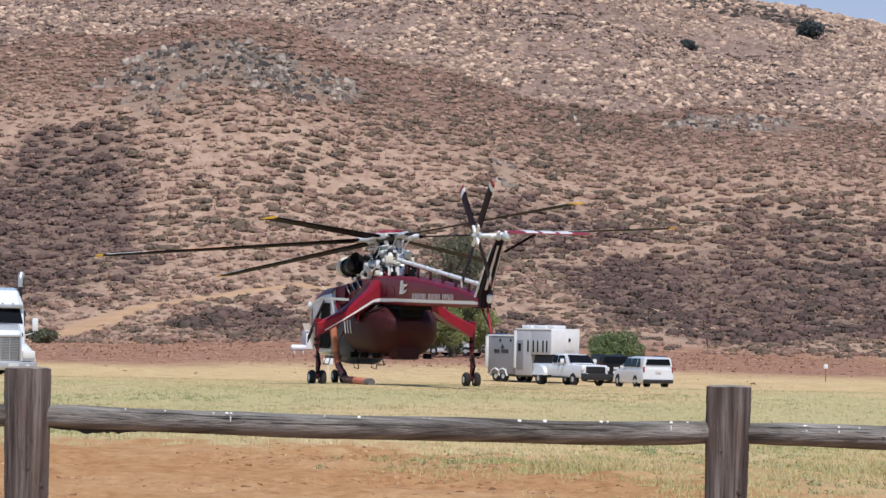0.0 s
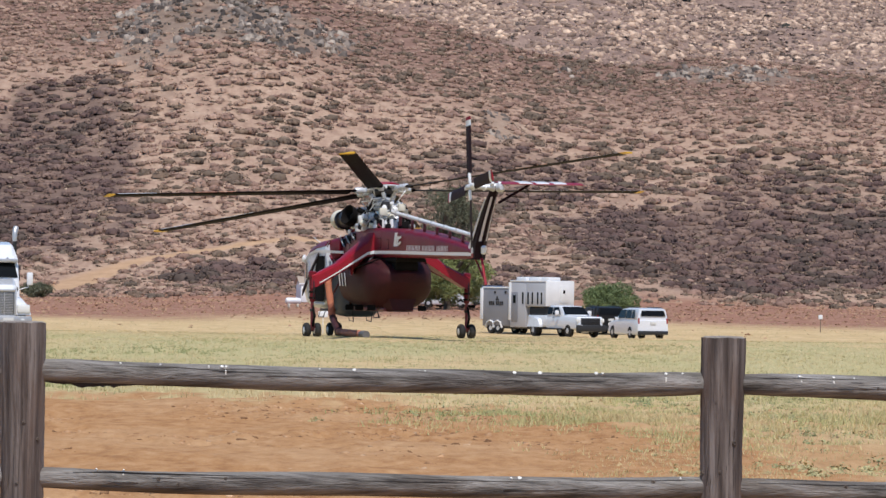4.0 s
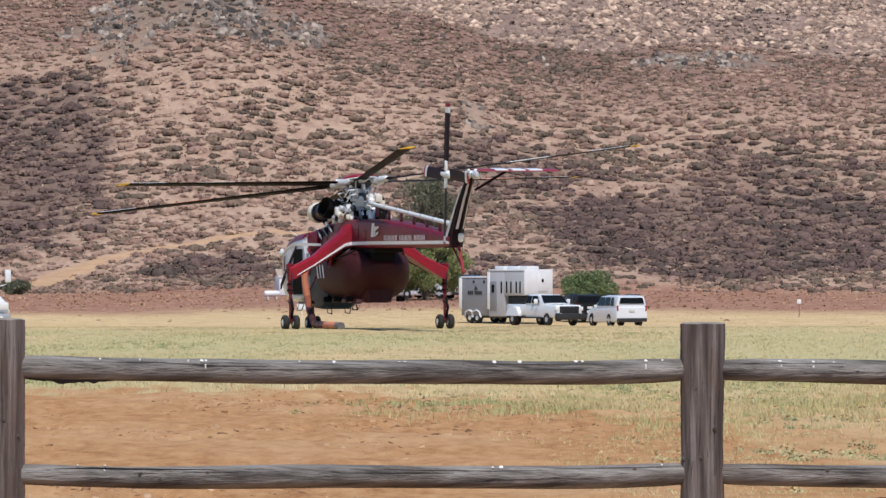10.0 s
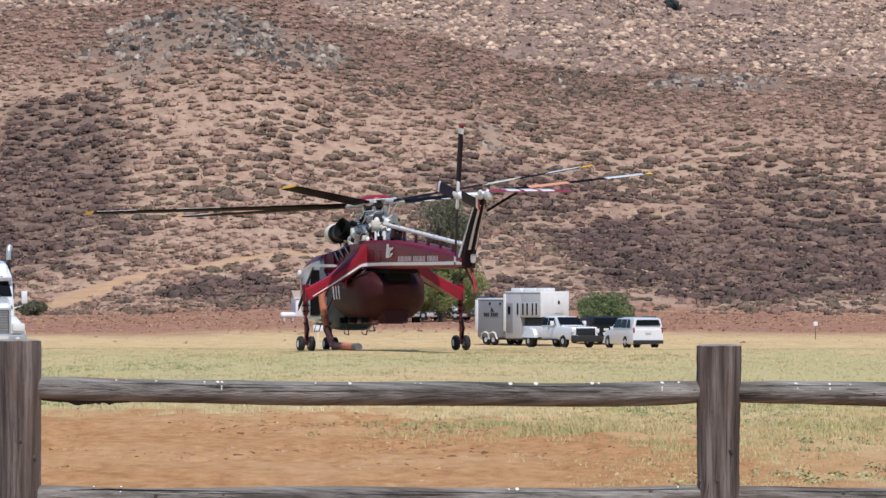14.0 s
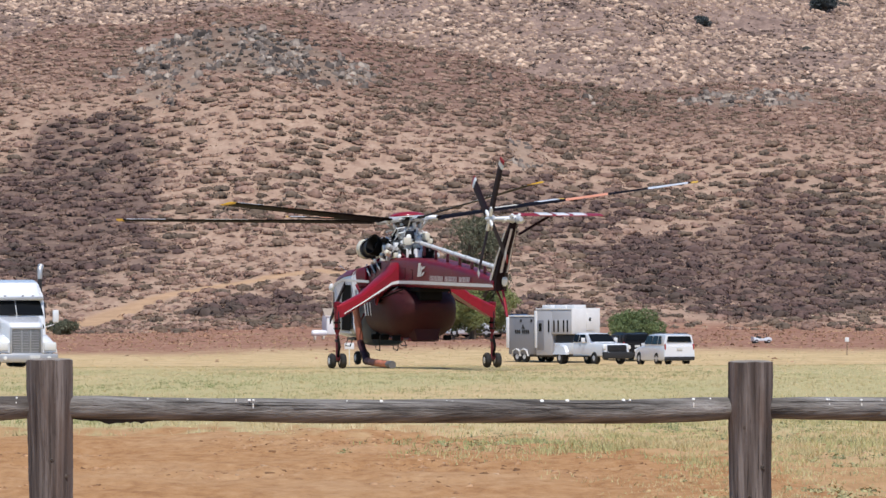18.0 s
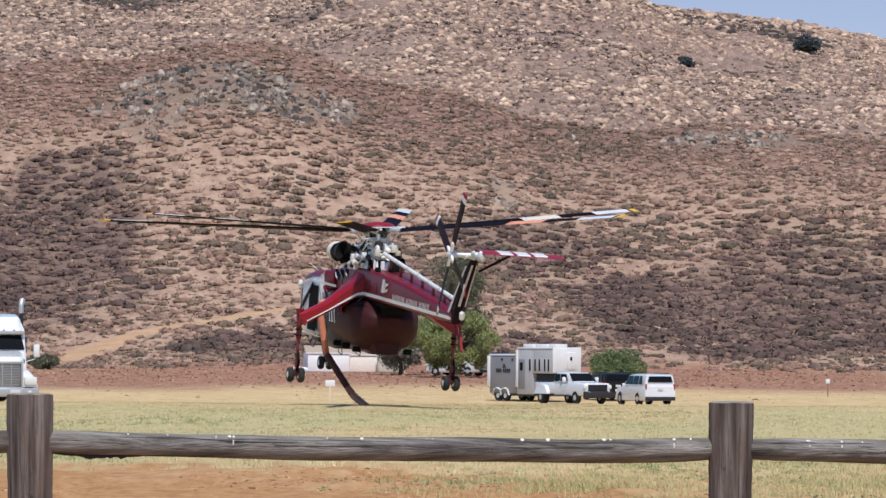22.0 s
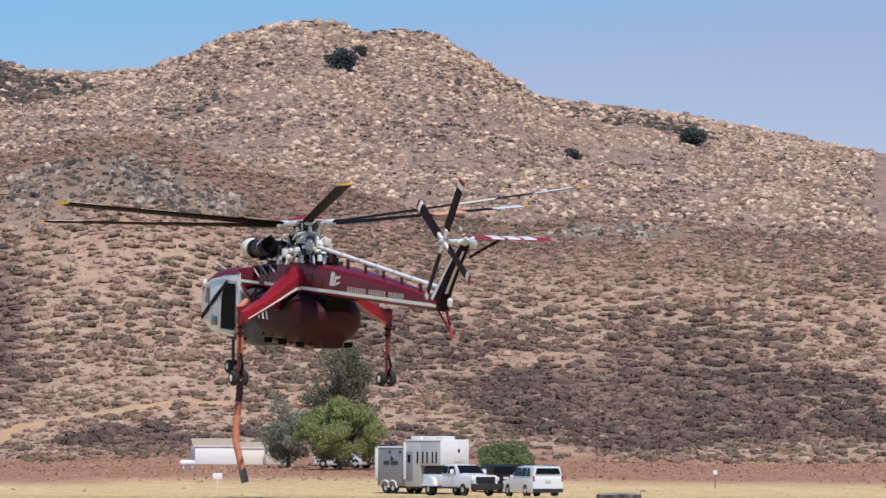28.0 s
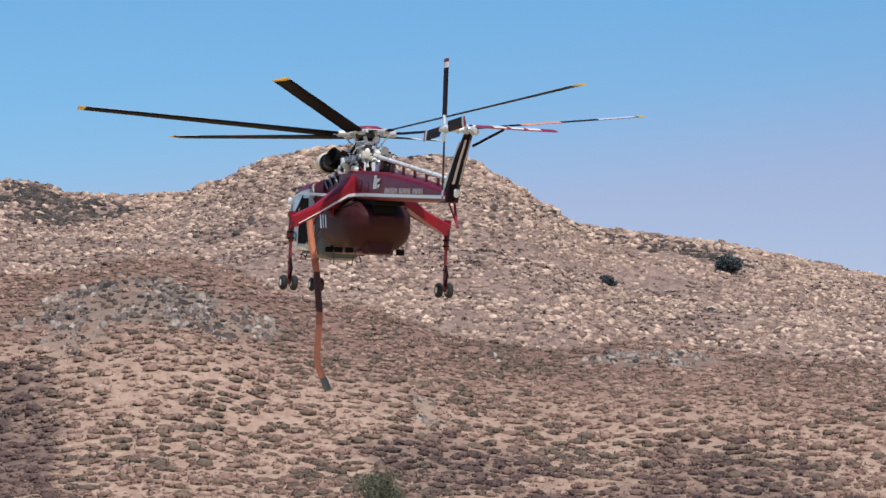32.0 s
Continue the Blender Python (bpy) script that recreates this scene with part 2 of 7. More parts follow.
MOUNT = ((-320, 118), (-190, 132), (-111, 132.5), (-99, 128.7), (-82, 128), (-62, 129.5), (-46, 134.7), (-35, 140.5), (-20, 144.4), (-9, 146), (3, 145.5),
         (10, 141.7), (22, 142.7), (33, 142.4), (41, 138.1), (50, 133.4), (60, 126.7), (69, 121.1), (79, 119.2), (98, 117.4), (117, 114.6),
         (136, 111), (155, 108), (187, 101.7), (330, 84))


def curve(table, v):
    a = np.array(table, float)
    return sum(np.interp(v + d, a[:, 0], a[:, 1]) for d in (-1.5, 0, 1.5)) / 3


def ground_z(x, y):
    x, y = np.asarray(x, float), np.asarray(y, float)
    f = curve(FIELD, y)
    near = step(14, 18, y) * (1 - step(55, 75, y))
    f = f + near * (0.12 * fbm(x / 3.1, y / 5.0, 3, 3) + 0.07 * fbm(x / 2.6, y / 0.95, 13, 2) + 0.1 * fbm(x / 0.7, y / 1.1, 7, 3)
                    + 0.42 * np.clip(fbm(x / 2.4, y / 4.0, 8, 2) + 0.12, 0, 0.4) * fbm(x / 0.3, y / 0.5, 9, 3))
    f = f + 0.12 * fbm(x / 14, y / 22, 11, 2) * step(70, 90, y)
    foot = 336 + 14 * fbm(x / 40, y / 900, 21, 2) + 10 * step(10, 50, -x)
    top = curve(HILL, x)
    q = np.clip((y - foot) / (HILL_Y - foot), 0, 1)
    prof = 0.72 * q ** 1.25 + 0.28 * (1 - (1 - q) ** 2.2) * q
    rough = (5.0 * fbm(x / 38 + 0.012 * y, y / 60, 31, 4) + 0.9 * fbm(x / 5 + 0.03 * y, y / 16, 41, 3)) * np.sin(np.pi * np.clip(q, 0, 1)) ** 0.8 * (q < 1)
    hill = f + (top - f) * prof + rough
    hill = np.where(y > HILL_Y, top - 0.22 * (y - HILL_Y), hill)
    q2 = (y - 640) / (MOUNT_Y - 640)
    peak = curve(MOUNT, x)
    q2c = np.clip(q2, 0, 1)
    mount = 20 + (peak - 20) * (0.75 * q2c + 0.25 * q2c ** 2) - 40 * np.clip(-q2, 0, 1)
    mount = mount + (14 * fbm(x / 90, y / 120, 51, 4) + 5 * fbm(x / 22, y / 26, 61, 3)) * np.sin(np.pi * q2c) ** 0.7 * (q2 < 1)
    mount = mount + 1.6 * fbm(x / 7, y / 40, 71, 2) * step(0.8, 1.0, q2)
    mount = np.where(q2 > 1, peak - 0.25 * (y - MOUNT_Y), mount)
    z = np.where(y > foot, hill, f)
    return np.where(y > 560, np.maximum(np.maximum(z, mount), -2), z)


def blob(x, y, cx, cy, rx, ry, seed, soft=0.5):
    """A ragged patch about (cx, cy)."""
    d = ((x - cx) / rx) ** 2 + ((y - cy) / ry) ** 2 + 2.4 * fbm(x / (rx * 0.5), y / (ry * 0.5), seed, 3)
    return 1 - step(1 - soft, 1 + soft, d)


TRACK = ((-38.5, 342), (-36.9, 347), (-35, 352), (-31.7, 362), (-28.3, 368), (-25.2, 371), (-21.5, 374), (-14.4, 378), (-8, 376), (0, 378))


def track_mask(x, y):
    d = np.full(np.shape(x), 1e9)
    for (x0, y0), (x1, y1) in zip(TRACK, TRACK[1:]):
        vx, vy = x1 - x0, y1 - y0
        u = np.clip(((x - x0) * vx + (y - y0) * vy) / (vx * vx + vy * vy), 0, 1)
        d = np.minimum(d, np.hypot(x - x0 - u * vx, y - y0 - u * vy))
    wide = 1.0 + 1.6 * step(26, 36, -x)
    return 1 - step(wide * 0.6, wide * 1.3, d + 1.2 * fbm(x / 2.5, y / 3, 81, 2))


def dirt_mask(x, y):
    edge = 55 - 10 * step(-1.5, 3.5, x) - 13 * step(2.6, 4.4, x) + 7 * fbm(x / 2.2, y / 6, 91, 3) + 9 * fbm(x / 0.35, y / 1.2, 92, 3)
    bare = 0.75 * step(0.0, 2.5, x) * (1 - step(46, 60, y)) * np.clip(0.75 + 1.6 * fbm(x / 0.8, y / 2.2, 93, 3), 0, 1)
    return np.maximum(1 - step(edge - 3, edge + 3, y), bare) * step(-200, -150, y)


def burnt_mask(x, y):
    ragged = 1 + 1.7 * fbm(x / 5, y / 15, 109, 3)
    return np.clip(ragged * (blob(x, y, -45.5, 432, 12.5, 34, 101) + 1.0 * blob(x, y, 30, 388, 18, 32, 102) + blob(x, y, -18, 357, 6, 9, 103) + 0.9 * blob(x, y, 52, 385, 13, 26, 104) + 0.6 * blob(x, y, 42, 425, 12, 22, 108)
                   + 0.95 * blob(x, y, -45.5, 395, 12.5, 26, 105) + 0.6 * blob(x, y, 2, 356, 10, 8, 106) + 0.5 * blob(x, y, 10, 425, 10, 20, 107)), 0, 1)


def rock_mask(x, y):
    return np.clip(blob(x, y, -28, 492, 15, 15, 111) + 1.0 * blob(x, y, 39.5, 508, 9, 7, 112) + 0.7 * blob(x, y, -37, 478, 5, 8, 113) + 0.6 * blob(x, y, 8.1, 457, 3.2, 11, 115), 0, 1)


def build_ground():
    def seg(a, b, n):
        return np.linspace(a, b, n, endpoint=False)
    s = np.concatenate([seg(-2.2, -0.5, 12), seg(-0.5, -0.19, 16), seg(-0.19, 0.19, 400), seg(0.19, 0.5, 16), np.linspace(0.5, 2.2, 13)])
    y = np.concatenate([seg(-400, -60, 8), seg(-60, 12, 14), seg(12, 62, 290), seg(62, 70, 14), seg(70, 160, 60), seg(160, 335, 64), seg(335, 530, 210),
                        seg(530, 700, 26), seg(700, 1270, 190), np.linspace(1270, 2900, 34)])
    S, Y = np.meshgrid(s, y)
    X = S * np.sqrt(Y ** 2 + 60 ** 2)
    Z = ground_z(X, Y)
    nr, nc = X.shape
    v = np.stack([X, Y, Z], -1).reshape(-1, 3)
    i = np.arange(nr * nc).reshape(nr, nc)
    f = np.stack([i[:-1, :-1], i[:-1, 1:], i[1:, 1:], i[1:, :-1]], -1).reshape(-1, 4)
    x, yy = v[:, 0], v[:, 1]
    dirt = dirt_mask(x, yy)
    green = (step(42, 54, yy) * (1 - step(115, 175, yy)) + 0.3 * step(30, 40, yy) * (1 - step(42, 54, yy))) * np.clip(0.54 + 2.8 * fbm(x / 6, yy / 16, 121, 4), 0, 1)
    ridge = step(455, 505, yy + 30 * fbm(x / 14, yy / 18, 151, 3)) * (1 - step(560, 600, yy))
    weeds = np.maximum(step(258, 280, yy + 36 * fbm(x / 30, yy / 40, 131, 3)) * (1 - step(338, 350, yy)), 0)
    hill = step(334, 344, yy + 8 * fbm(x / 6, yy / 6, 141, 2))
    zone = np.stack([dirt, green, weeds, hill], -1)
    mount = step(560, 600, yy)
    zone2 = np.stack([track_mask(x, yy), burnt_mask(x, yy) * (yy > 338) * (1 - mount), 0.55 * rock_mask(x, yy) * (1 - mount), mount], -1)
    ob = mesh_np("ground", v, f, GROUND, {"zone": zone, "zone_high": zone2, "ridge": np.repeat((0.92 * ridge)[:, None], 4, 1)}, True)
    tagged(ob, "dry field of bare dirt and yellow-green grass running up into brown hills", "ground", kind="structure")


def ground_material():
    m = bpy.data.materials.new("ground")
    m.use_nodes = True
    nt = m.node_tree
    n, l = nt.nodes, nt.links
    b = n["Principled BSDF"]
    tc = n.new("ShaderNodeTexCoord")

    def noise_node(scale, detail=5, rough=0.6, stretch=(1, 1, 1)):
        mp, q = n.new("ShaderNodeMapping"), n.new("ShaderNodeTexNoise")
        mp.inputs["Scale"].default_value = stretch
        q.inputs["Scale"].default_value, q.inputs["Detail"].default_value, q.inputs["Roughness"].default_value = scale, detail, rough
        l.new(tc.outputs["Object"], mp.inputs[0]), l.new(mp.outputs[0], q.inputs["Vector"])
        return q.outputs["Fac"]

    def ramp(fac, stops):
        r = n.new("ShaderNodeValToRGB")
        e = r.color_ramp.elements
        while len(e) < len(stops):
            e.new(0.5)
        for el, (p, c) in zip(e, stops):
            el.position, el.color = p, (*c, 1)
        l.new(fac, r.inputs[0])
        return r.outputs[0]

    def mixc(fac, a, c):
        q = n.new("ShaderNodeMix")
        q.data_type = "RGBA"
        l.new(fac, q.inputs[0]), l.new(a, q.inputs["A"]), l.new(c, q.inputs["B"])
        return q.outputs["Result"]

    def channels(name):
        at, sp = n.new("ShaderNodeAttribute"), n.new("ShaderNodeSeparateColor")
        at.attribute_name = name
        l.new(at.outputs["Color"], sp.inputs[0])
        return [*sp.outputs, at.outputs["Alpha"]]
    dirt, green, weeds, hill = channels("zone")
    track, burnt, rock, mount = channels("zone_high")
    clod = noise_node(4.0, 8, 0.75, (1, 0.4, 1))
    patch = noise_node(0.22, 4, 0.55, (1, 0.45, 1))
    fine = noise_node(10.0, 6, 0.7, (1, 0.45, 1))
    mid = noise_node(0.6, 6, 0.65)
    col_straw = ramp(mid, ((0.3, (0.45, 0.325, 0.168)), (0.55, (0.585, 0.425, 0.228)), (0.75, (0.66, 0.52, 0.31))))
    col_green = ramp(fine, ((0.3, (0.34, 0.312, 0.15)), (0.52, (0.47, 0.405, 0.205)), (0.8, (0.61, 0.505, 0.285))))
    col_dirt = ramp(clod, ((0.3, (0.26, 0.12, 0.048)), (0.5, (0.42, 0.225, 0.098)), (0.7, (0.52, 0.315, 0.16))))
    col_pale = ramp(clod, ((0.3, (0.39, 0.217, 0.103)), (0.7, (0.55, 0.352, 0.19))))
    pale = n.new("ShaderNodeMapRange")
    pale.inputs["From Min"].default_value, pale.inputs["From Max"].default_value = 0.48, 0.66
    l.new(patch, pale.inputs[0])
    col_dirt = mixc(pale.outputs[0], col_dirt, col_pale)
    col_weed = ramp(mid, ((0.3, (0.235, 0.115, 0.077)), (0.5, (0.31, 0.16, 0.108)), (0.72, (0.42, 0.265, 0.168))))
    col_hill = ramp(noise_node(0.7, 7, 0.75, (1, 0.35, 1)), ((0.3, (0.27, 0.17, 0.122)), (0.48, (0.385, 0.258, 0.184)), (0.68, (0.49, 0.35, 0.255))))
    col_burnt = ramp(noise_node(0.45, 6, 0.7), ((0.35, (0.14, 0.095, 0.076)), (0.55, (0.2, 0.134, 0.104)), (0.75, (0.3, 0.208, 0.152))))
    col_rock = ramp(noise_node(0.5, 8, 0.75), ((0.35, (0.12, 0.095, 0.075)), (0.55, (0.24, 0.195, 0.145)), (0.75, (0.34, 0.285, 0.21))))
    col_track = ramp(mid, ((0.3, (0.39, 0.245, 0.14)), (0.7, (0.53, 0.345, 0.21))))
    col_mount = ramp(noise_node(0.28, 8, 0.8, (1, 0.4, 1)), ((0.32, (0.14, 0.096, 0.078)), (0.5, (0.25, 0.172, 0.138)), (0.68, (0.4, 0.284, 0.22))))
    c = mixc(green, col_straw, col_green)
    c = mixc(dirt, c, col_dirt)
    c = mixc(hill, c, col_hill)
    c = mixc(weeds, c, col_weed)
    c = mixc(channels("ridge")[0], c, ramp(mid, ((0.3, (0.16, 0.091, 0.071)), (0.5, (0.216, 0.128, 0.099)), (0.72, (0.3, 0.192, 0.145)))))
    c = mixc(burnt, c, col_burnt)
    c = mixc(rock, c, col_rock)
    c = mixc(track, c, col_track)
    c = mixc(mount, c, col_mount)
    l.new(c, b.inputs["Base Color"])
    b.inputs["Roughness"].default_value = 0.95
    b.inputs["Specular IOR Level"].default_value = 0.15
    bp, add = n.new("ShaderNodeBump"), n.new("ShaderNodeMath")
    add.operation = "ADD"
    l.new(clod, add.inputs[0]), l.new(fine, add.inputs[1])
    bp.inputs["Strength"].default_value, bp.inputs["Distance"].default_value = 0.55, 0.05
    l.new(add.outputs[0], bp.inputs["Height"]), l.new(bp.outputs[0], b.inputs["Normal"])
    return m


GROUND = ground_material()
build_ground()


# ---- scattered stuff ----
def blob_templates(count, seed, flat, jag, sub=2):
    """Ragged lumps to scatter: a few shapes on one icosphere."""
    bm = bmnew()
    bmesh.ops.create_icosphere(bm, subdivisions=sub, radius=1)
    v = np.array([p.co[:] for p in bm.verts])
    f = np.array([[p.index for p in q.verts] for q in bm.faces])
    bm.free()
    rs = np.random.RandomState(seed)
    out = []
    for _ in range(count):
        r = 1 + jag * (rs.rand(len(v)) - 0.5) * 2
        turn, _ = np.linalg.qr(rs.randn(3, 3))
        lean, _ = np.linalg.qr(rs.randn(3, 3))
        w = ((v * r[:, None]) @ turn * (1, 0.5 + 0.5 * rs.rand(), 0.6 + 0.4 * rs.rand())) @ lean * (1, 1, flat)
        out.append(w)
    return out, f


def block_templates(count, seed):
    """Broken slabs: six-sided prisms, chopped and leaning."""
    rs = np.random.RandomState(seed)
    a = np.arange(6) * np.pi / 3
    f = [(i, (i + 1) % 6, 6 + (i + 1) % 6) for i in range(6)] + [(i, 6 + (i + 1) % 6, 6 + i) for i in range(6)] + [(6, 7 + i, 8 + i) for i in range(4)]
    out = []
    for _ in range(count):
        r = 0.65 + 0.5 * rs.rand(6)
        low = np.stack([np.cos(a) * r, np.sin(a) * r * 0.8, np.full(6, -0.6)], -1)
        top = low * (0.5 + 0.4 * rs.rand(6, 1)) + (0.5 * rs.randn() * 0.6, 0.3 * rs.randn(), 0)
        top[:, 2] = 0.35 + 0.7 * rs.rand() + 0.45 * rs.randn() * np.cos(a + rs.rand() * 6.3)
        out.append(np.concatenate([low, top]))
    return out, np.array(f)


def scatter(name, places, sizes, templates, faces, mat, seed, sink=0.15, squash=None):
    rs = np.random.RandomState(seed)
    nt, k, n = len(templates), len(templates[0]), len(places)
    pick = rs.randint(0, nt, n)
    ang = rs.rand(n) * 2 * np.pi
    ca, sa = np.cos(ang)[:, None], np.sin(ang)[:, None]
    t = np.stack(templates)[pick]
    sx = sizes[:, None] * (0.8 + 0.5 * rs.rand(n)[:, None])
    sz = sizes[:, None] * (squash if squash is not None else 1.0) * (0.75 + 0.5 * rs.rand(n)[:, None])
    x, y, z = t[..., 0] * sx, t[..., 1] * sizes[:, None], t[..., 2] * sz
    v = np.stack([x * ca - y * sa, x * sa + y * ca, z], -1) + places[:, None, :]
    v[..., 2] += -sink * sizes[:, None]
    f = faces[None] + (np.arange(n) * k)[:, None, None]
    return mesh_np(name, v.reshape(-1, 3), f.reshape(-1, faces.shape[1]), mat)


def tinted(name, stops, rough=0.9, detail=3.0, tone=False, mottle=0.35):
    """A colour for each lump, with fine grain within it."""
    m = bpy.data.materials.new(name)
    m.use_nodes = True
    n, l = m.node_tree.nodes, m.node_tree.links
    g, r, q, tc = n.new("ShaderNodeNewGeometry"), n.new("ShaderNodeValToRGB"), n.new("ShaderNodeTexNoise"), n.new("ShaderNodeTexCoord")
    e = r.color_ramp.elements
    while len(e) < len(stops):
        e.new(0.5)
    for el, (p, c) in zip(e, stops):
        el.position, el.color = p, (*c, 1)
    q.inputs["Scale"].default_value, q.inputs["Detail"].default_value = detail, 5
    mr, vm = n.new("ShaderNodeMapRange"), n.new("ShaderNodeVectorMath")
    mr.inputs["From Min"].default_value, mr.inputs["From Max"].default_value = 0.3, 0.7
    mr.inputs["To Min"].default_value, mr.inputs["To Max"].default_value = 1 - mottle, 1 + mottle
    vm.operation = "SCALE"
    l.new(tc.outputs["Object"], q.inputs["Vector"]), l.new(q.outputs["Fac"], mr.inputs[0])
    if tone:                                    # one tone for all the twigs of a bush, and a little of their own
        at, sp, isl, ad = n.new("ShaderNodeAttribute"), n.new("ShaderNodeSeparateColor"), n.new("ShaderNodeMapRange"), n.new("ShaderNodeMath")
        at.attribute_name, ad.operation = "tone", "ADD"
        isl.inputs["To Min"].default_value, isl.inputs["To Max"].default_value = -0.1, 0.1
        l.new(at.outputs["Color"], sp.inputs[0]), l.new(g.outputs["Random Per Island"], isl.inputs[0])
        l.new(sp.outputs[0], ad.inputs[0]), l.new(isl.outputs[0], ad.inputs[1]), l.new(ad.outputs[0], r.inputs[0])
    else:
        l.new(g.outputs["Random Per Island"], r.inputs[0])
    l.new(r.outputs[0], vm.inputs[0]), l.new(mr.outputs[0], vm.inputs["Scale"])
    l.new(vm.outputs[0], n["Principled BSDF"].inputs["Base Color"])
    n["Principled BSDF"].inputs["Roughness"].default_value = rough
    n["Principled BSDF"].inputs["Specular IOR Level"].default_value = 0.2
    return m


def twigs(name, places, sizes, k, mat, seed, flat=0.6, shard=0.55):
    """Low bushes: each a dome of k ragged triangles."""
    rs = np.random.RandomState(seed)
    n = len(places)
    d = rs.randn(n, k, 3)
    d[..., 2] = np.abs(d[..., 2])
    d /= np.linalg.norm(d, axis=2)[..., None]
    wide = (0.8 + 0.6 * rs.rand(n, 1, 1))
    c = d * (0.35 + 0.6 * rs.rand(n, k, 1)) * sizes[:, None, None] * np.concatenate([np.broadcast_to(wide, (n, 1, 1)), np.ones((n, 1, 1)), np.full((n, 1, 1), flat)], 2)
    c = c + places[:, None, :]
    nrm = d * 0.55 + rs.randn(n, k, 3) * 0.38 + np.array((0, -0.15, 0.7))
    nrm /= np.linalg.norm(nrm, axis=2)[..., None]
    t = np.cross(nrm, rs.randn(n, k, 3))
    t /= np.linalg.norm(t, axis=2)[..., None] + 1e-9
    b = np.cross(nrm, t)
    s = sizes[:, None, None] * shard * (0.6 + 0.7 * rs.rand(n, k, 1))
    v = np.stack([c - t * s * 0.8 - b * s * 0.4, c + t * s * 0.8 - b * s * 0.4, c + b * s * 0.8], 2)
    tone = np.clip(0.5 + 0.9 * fbm(places[:, 0] / 9, places[:, 1] / 14, seed + 40, 3) + 0.5 * (rs.rand(n) - 0.5), 0.02, 0.98)
    col = np.broadcast_to(tone[:, None, None, None], (n, k, 3, 4))
    v = v.reshape(-1, 3)
    return mesh_np(name, v, np.arange(len(v)).reshape(-1, 3), mat, {"tone": col.reshape(-1, 4)})


def wedge(n, y0, y1, seed, half=0.17):
    """Random places over the valley, even by area, wider with distance."""
    rs = np.random.RandomState(seed)
    y = np.sqrt(rs.rand(n) * (y1 ** 2 - y0 ** 2) + y0 ** 2)
    return (rs.rand(n) * 2 - 1) * half * (y + 8), y, rs


SHRUB = tinted("shrub", ((0.0, (0.145, 0.11, 0.083)), (0.25, (0.208, 0.146, 0.103)), (0.5, (0.246, 0.157, 0.12)), (0.8, (0.305, 0.194, 0.149)), (1.0, (0.42, 0.287, 0.212))), 0.95, 1.4, True, 0.28)
SHRUB_DARK = tinted("shrub_dark", ((0.0, (0.102, 0.076, 0.062)), (0.4, (0.122, 0.08, 0.07)), (0.8, (0.152, 0.098, 0.084)), (1.0, (0.225, 0.15, 0.118))), 0.95, 1.4, True, 0.2)
BOULDER = tinted("granite", ((0.0, (0.18, 0.126, 0.098)), (0.4, (0.34, 0.236, 0.176)), (0.8, (0.475, 0.34, 0.252)), (1.0, (0.66, 0.48, 0.35))), 0.9, 0.8)
OUTCROP = tinted("grey_rock", ((0.0, (0.045, 0.038, 0.035)), (0.35, (0.12, 0.098, 0.085)), (0.75, (0.235, 0.195, 0.165)), (1.0, (0.4, 0.335, 0.275))), 0.9, 1.5)
CHAPARRAL = tinted("chaparral", ((0.0, (0.075, 0.064, 0.053)), (0.5, (0.13, 0.095, 0.08)), (1.0, (0.22, 0.155, 0.125))), 0.95, 0.5, True)
THICKET = tinted("thicket", ((0.0, (0.055, 0.053, 0.044)), (0.5, (0.075, 0.066, 0.058)), (1.0, (0.12, 0.094, 0.078))), 0.95, 0.7, True)
DRY_TUFT = tinted("dry_tuft", ((0.0, (0.27, 0.185, 0.13)), (0.5, (0.4, 0.29, 0.2)), (1.0, (0.52, 0.4, 0.28))), 0.95, 1.0, True)
DRY_WEED = tinted("dry_weed", ((0.0, (0.33, 0.175, 0.112)), (0.5, (0.4, 0.235, 0.148)), (1.0, (0.52, 0.36, 0.22))), 0.95, 1.0, True)


def put(x, y):
    return np.stack([x, y, ground_z(x, y)], -1)


def dome_templates(count, seed, flat, jag):
    """Rounded mounds drawn in below, open at the bottom."""
    bm = bmnew()
    bmesh.ops.create_icosphere(bm, subdivisions=1, radius=1)
    bmesh.ops.delete(bm, geom=[v for v in bm.verts if v.co.z < -0.9], context="VERTS")
    bm.verts.index_update()
    v = np.array([p.co[:] for p in bm.verts])
    f = np.array([[p.index for p in q.verts] for q in bm.faces])
    bm.free()
    rs = np.random.RandomState(seed)
    out = []
    for _ in range(count):
        lump = 1 + 0.8 * fbm(v[:, 0] * 1.3 + 9 * rs.rand(), v[:, 1] * 1.6 + v[:, 2] * 1.9, seed + 30, 2)
        out.append(v * (lump * (1 + jag * (rs.rand(len(v)) - 0.5) * 2))[:, None] * (1, 1, flat) + (0, 0, 0.35 * flat))
    return out, f


def shrub_tone(places, seed, rs):
    return np.clip(0.5 + 1.7 * fbm(places[:, 0] / 9, places[:, 1] / 32, seed + 40, 3) + 1.15 * (rs.rand(len(places)) - 0.5) + 0.1 * step(440, 500, places[:, 1]) - 0.22 * (1 - step(350, 410, places[:, 1])), 0.02, 0.98)


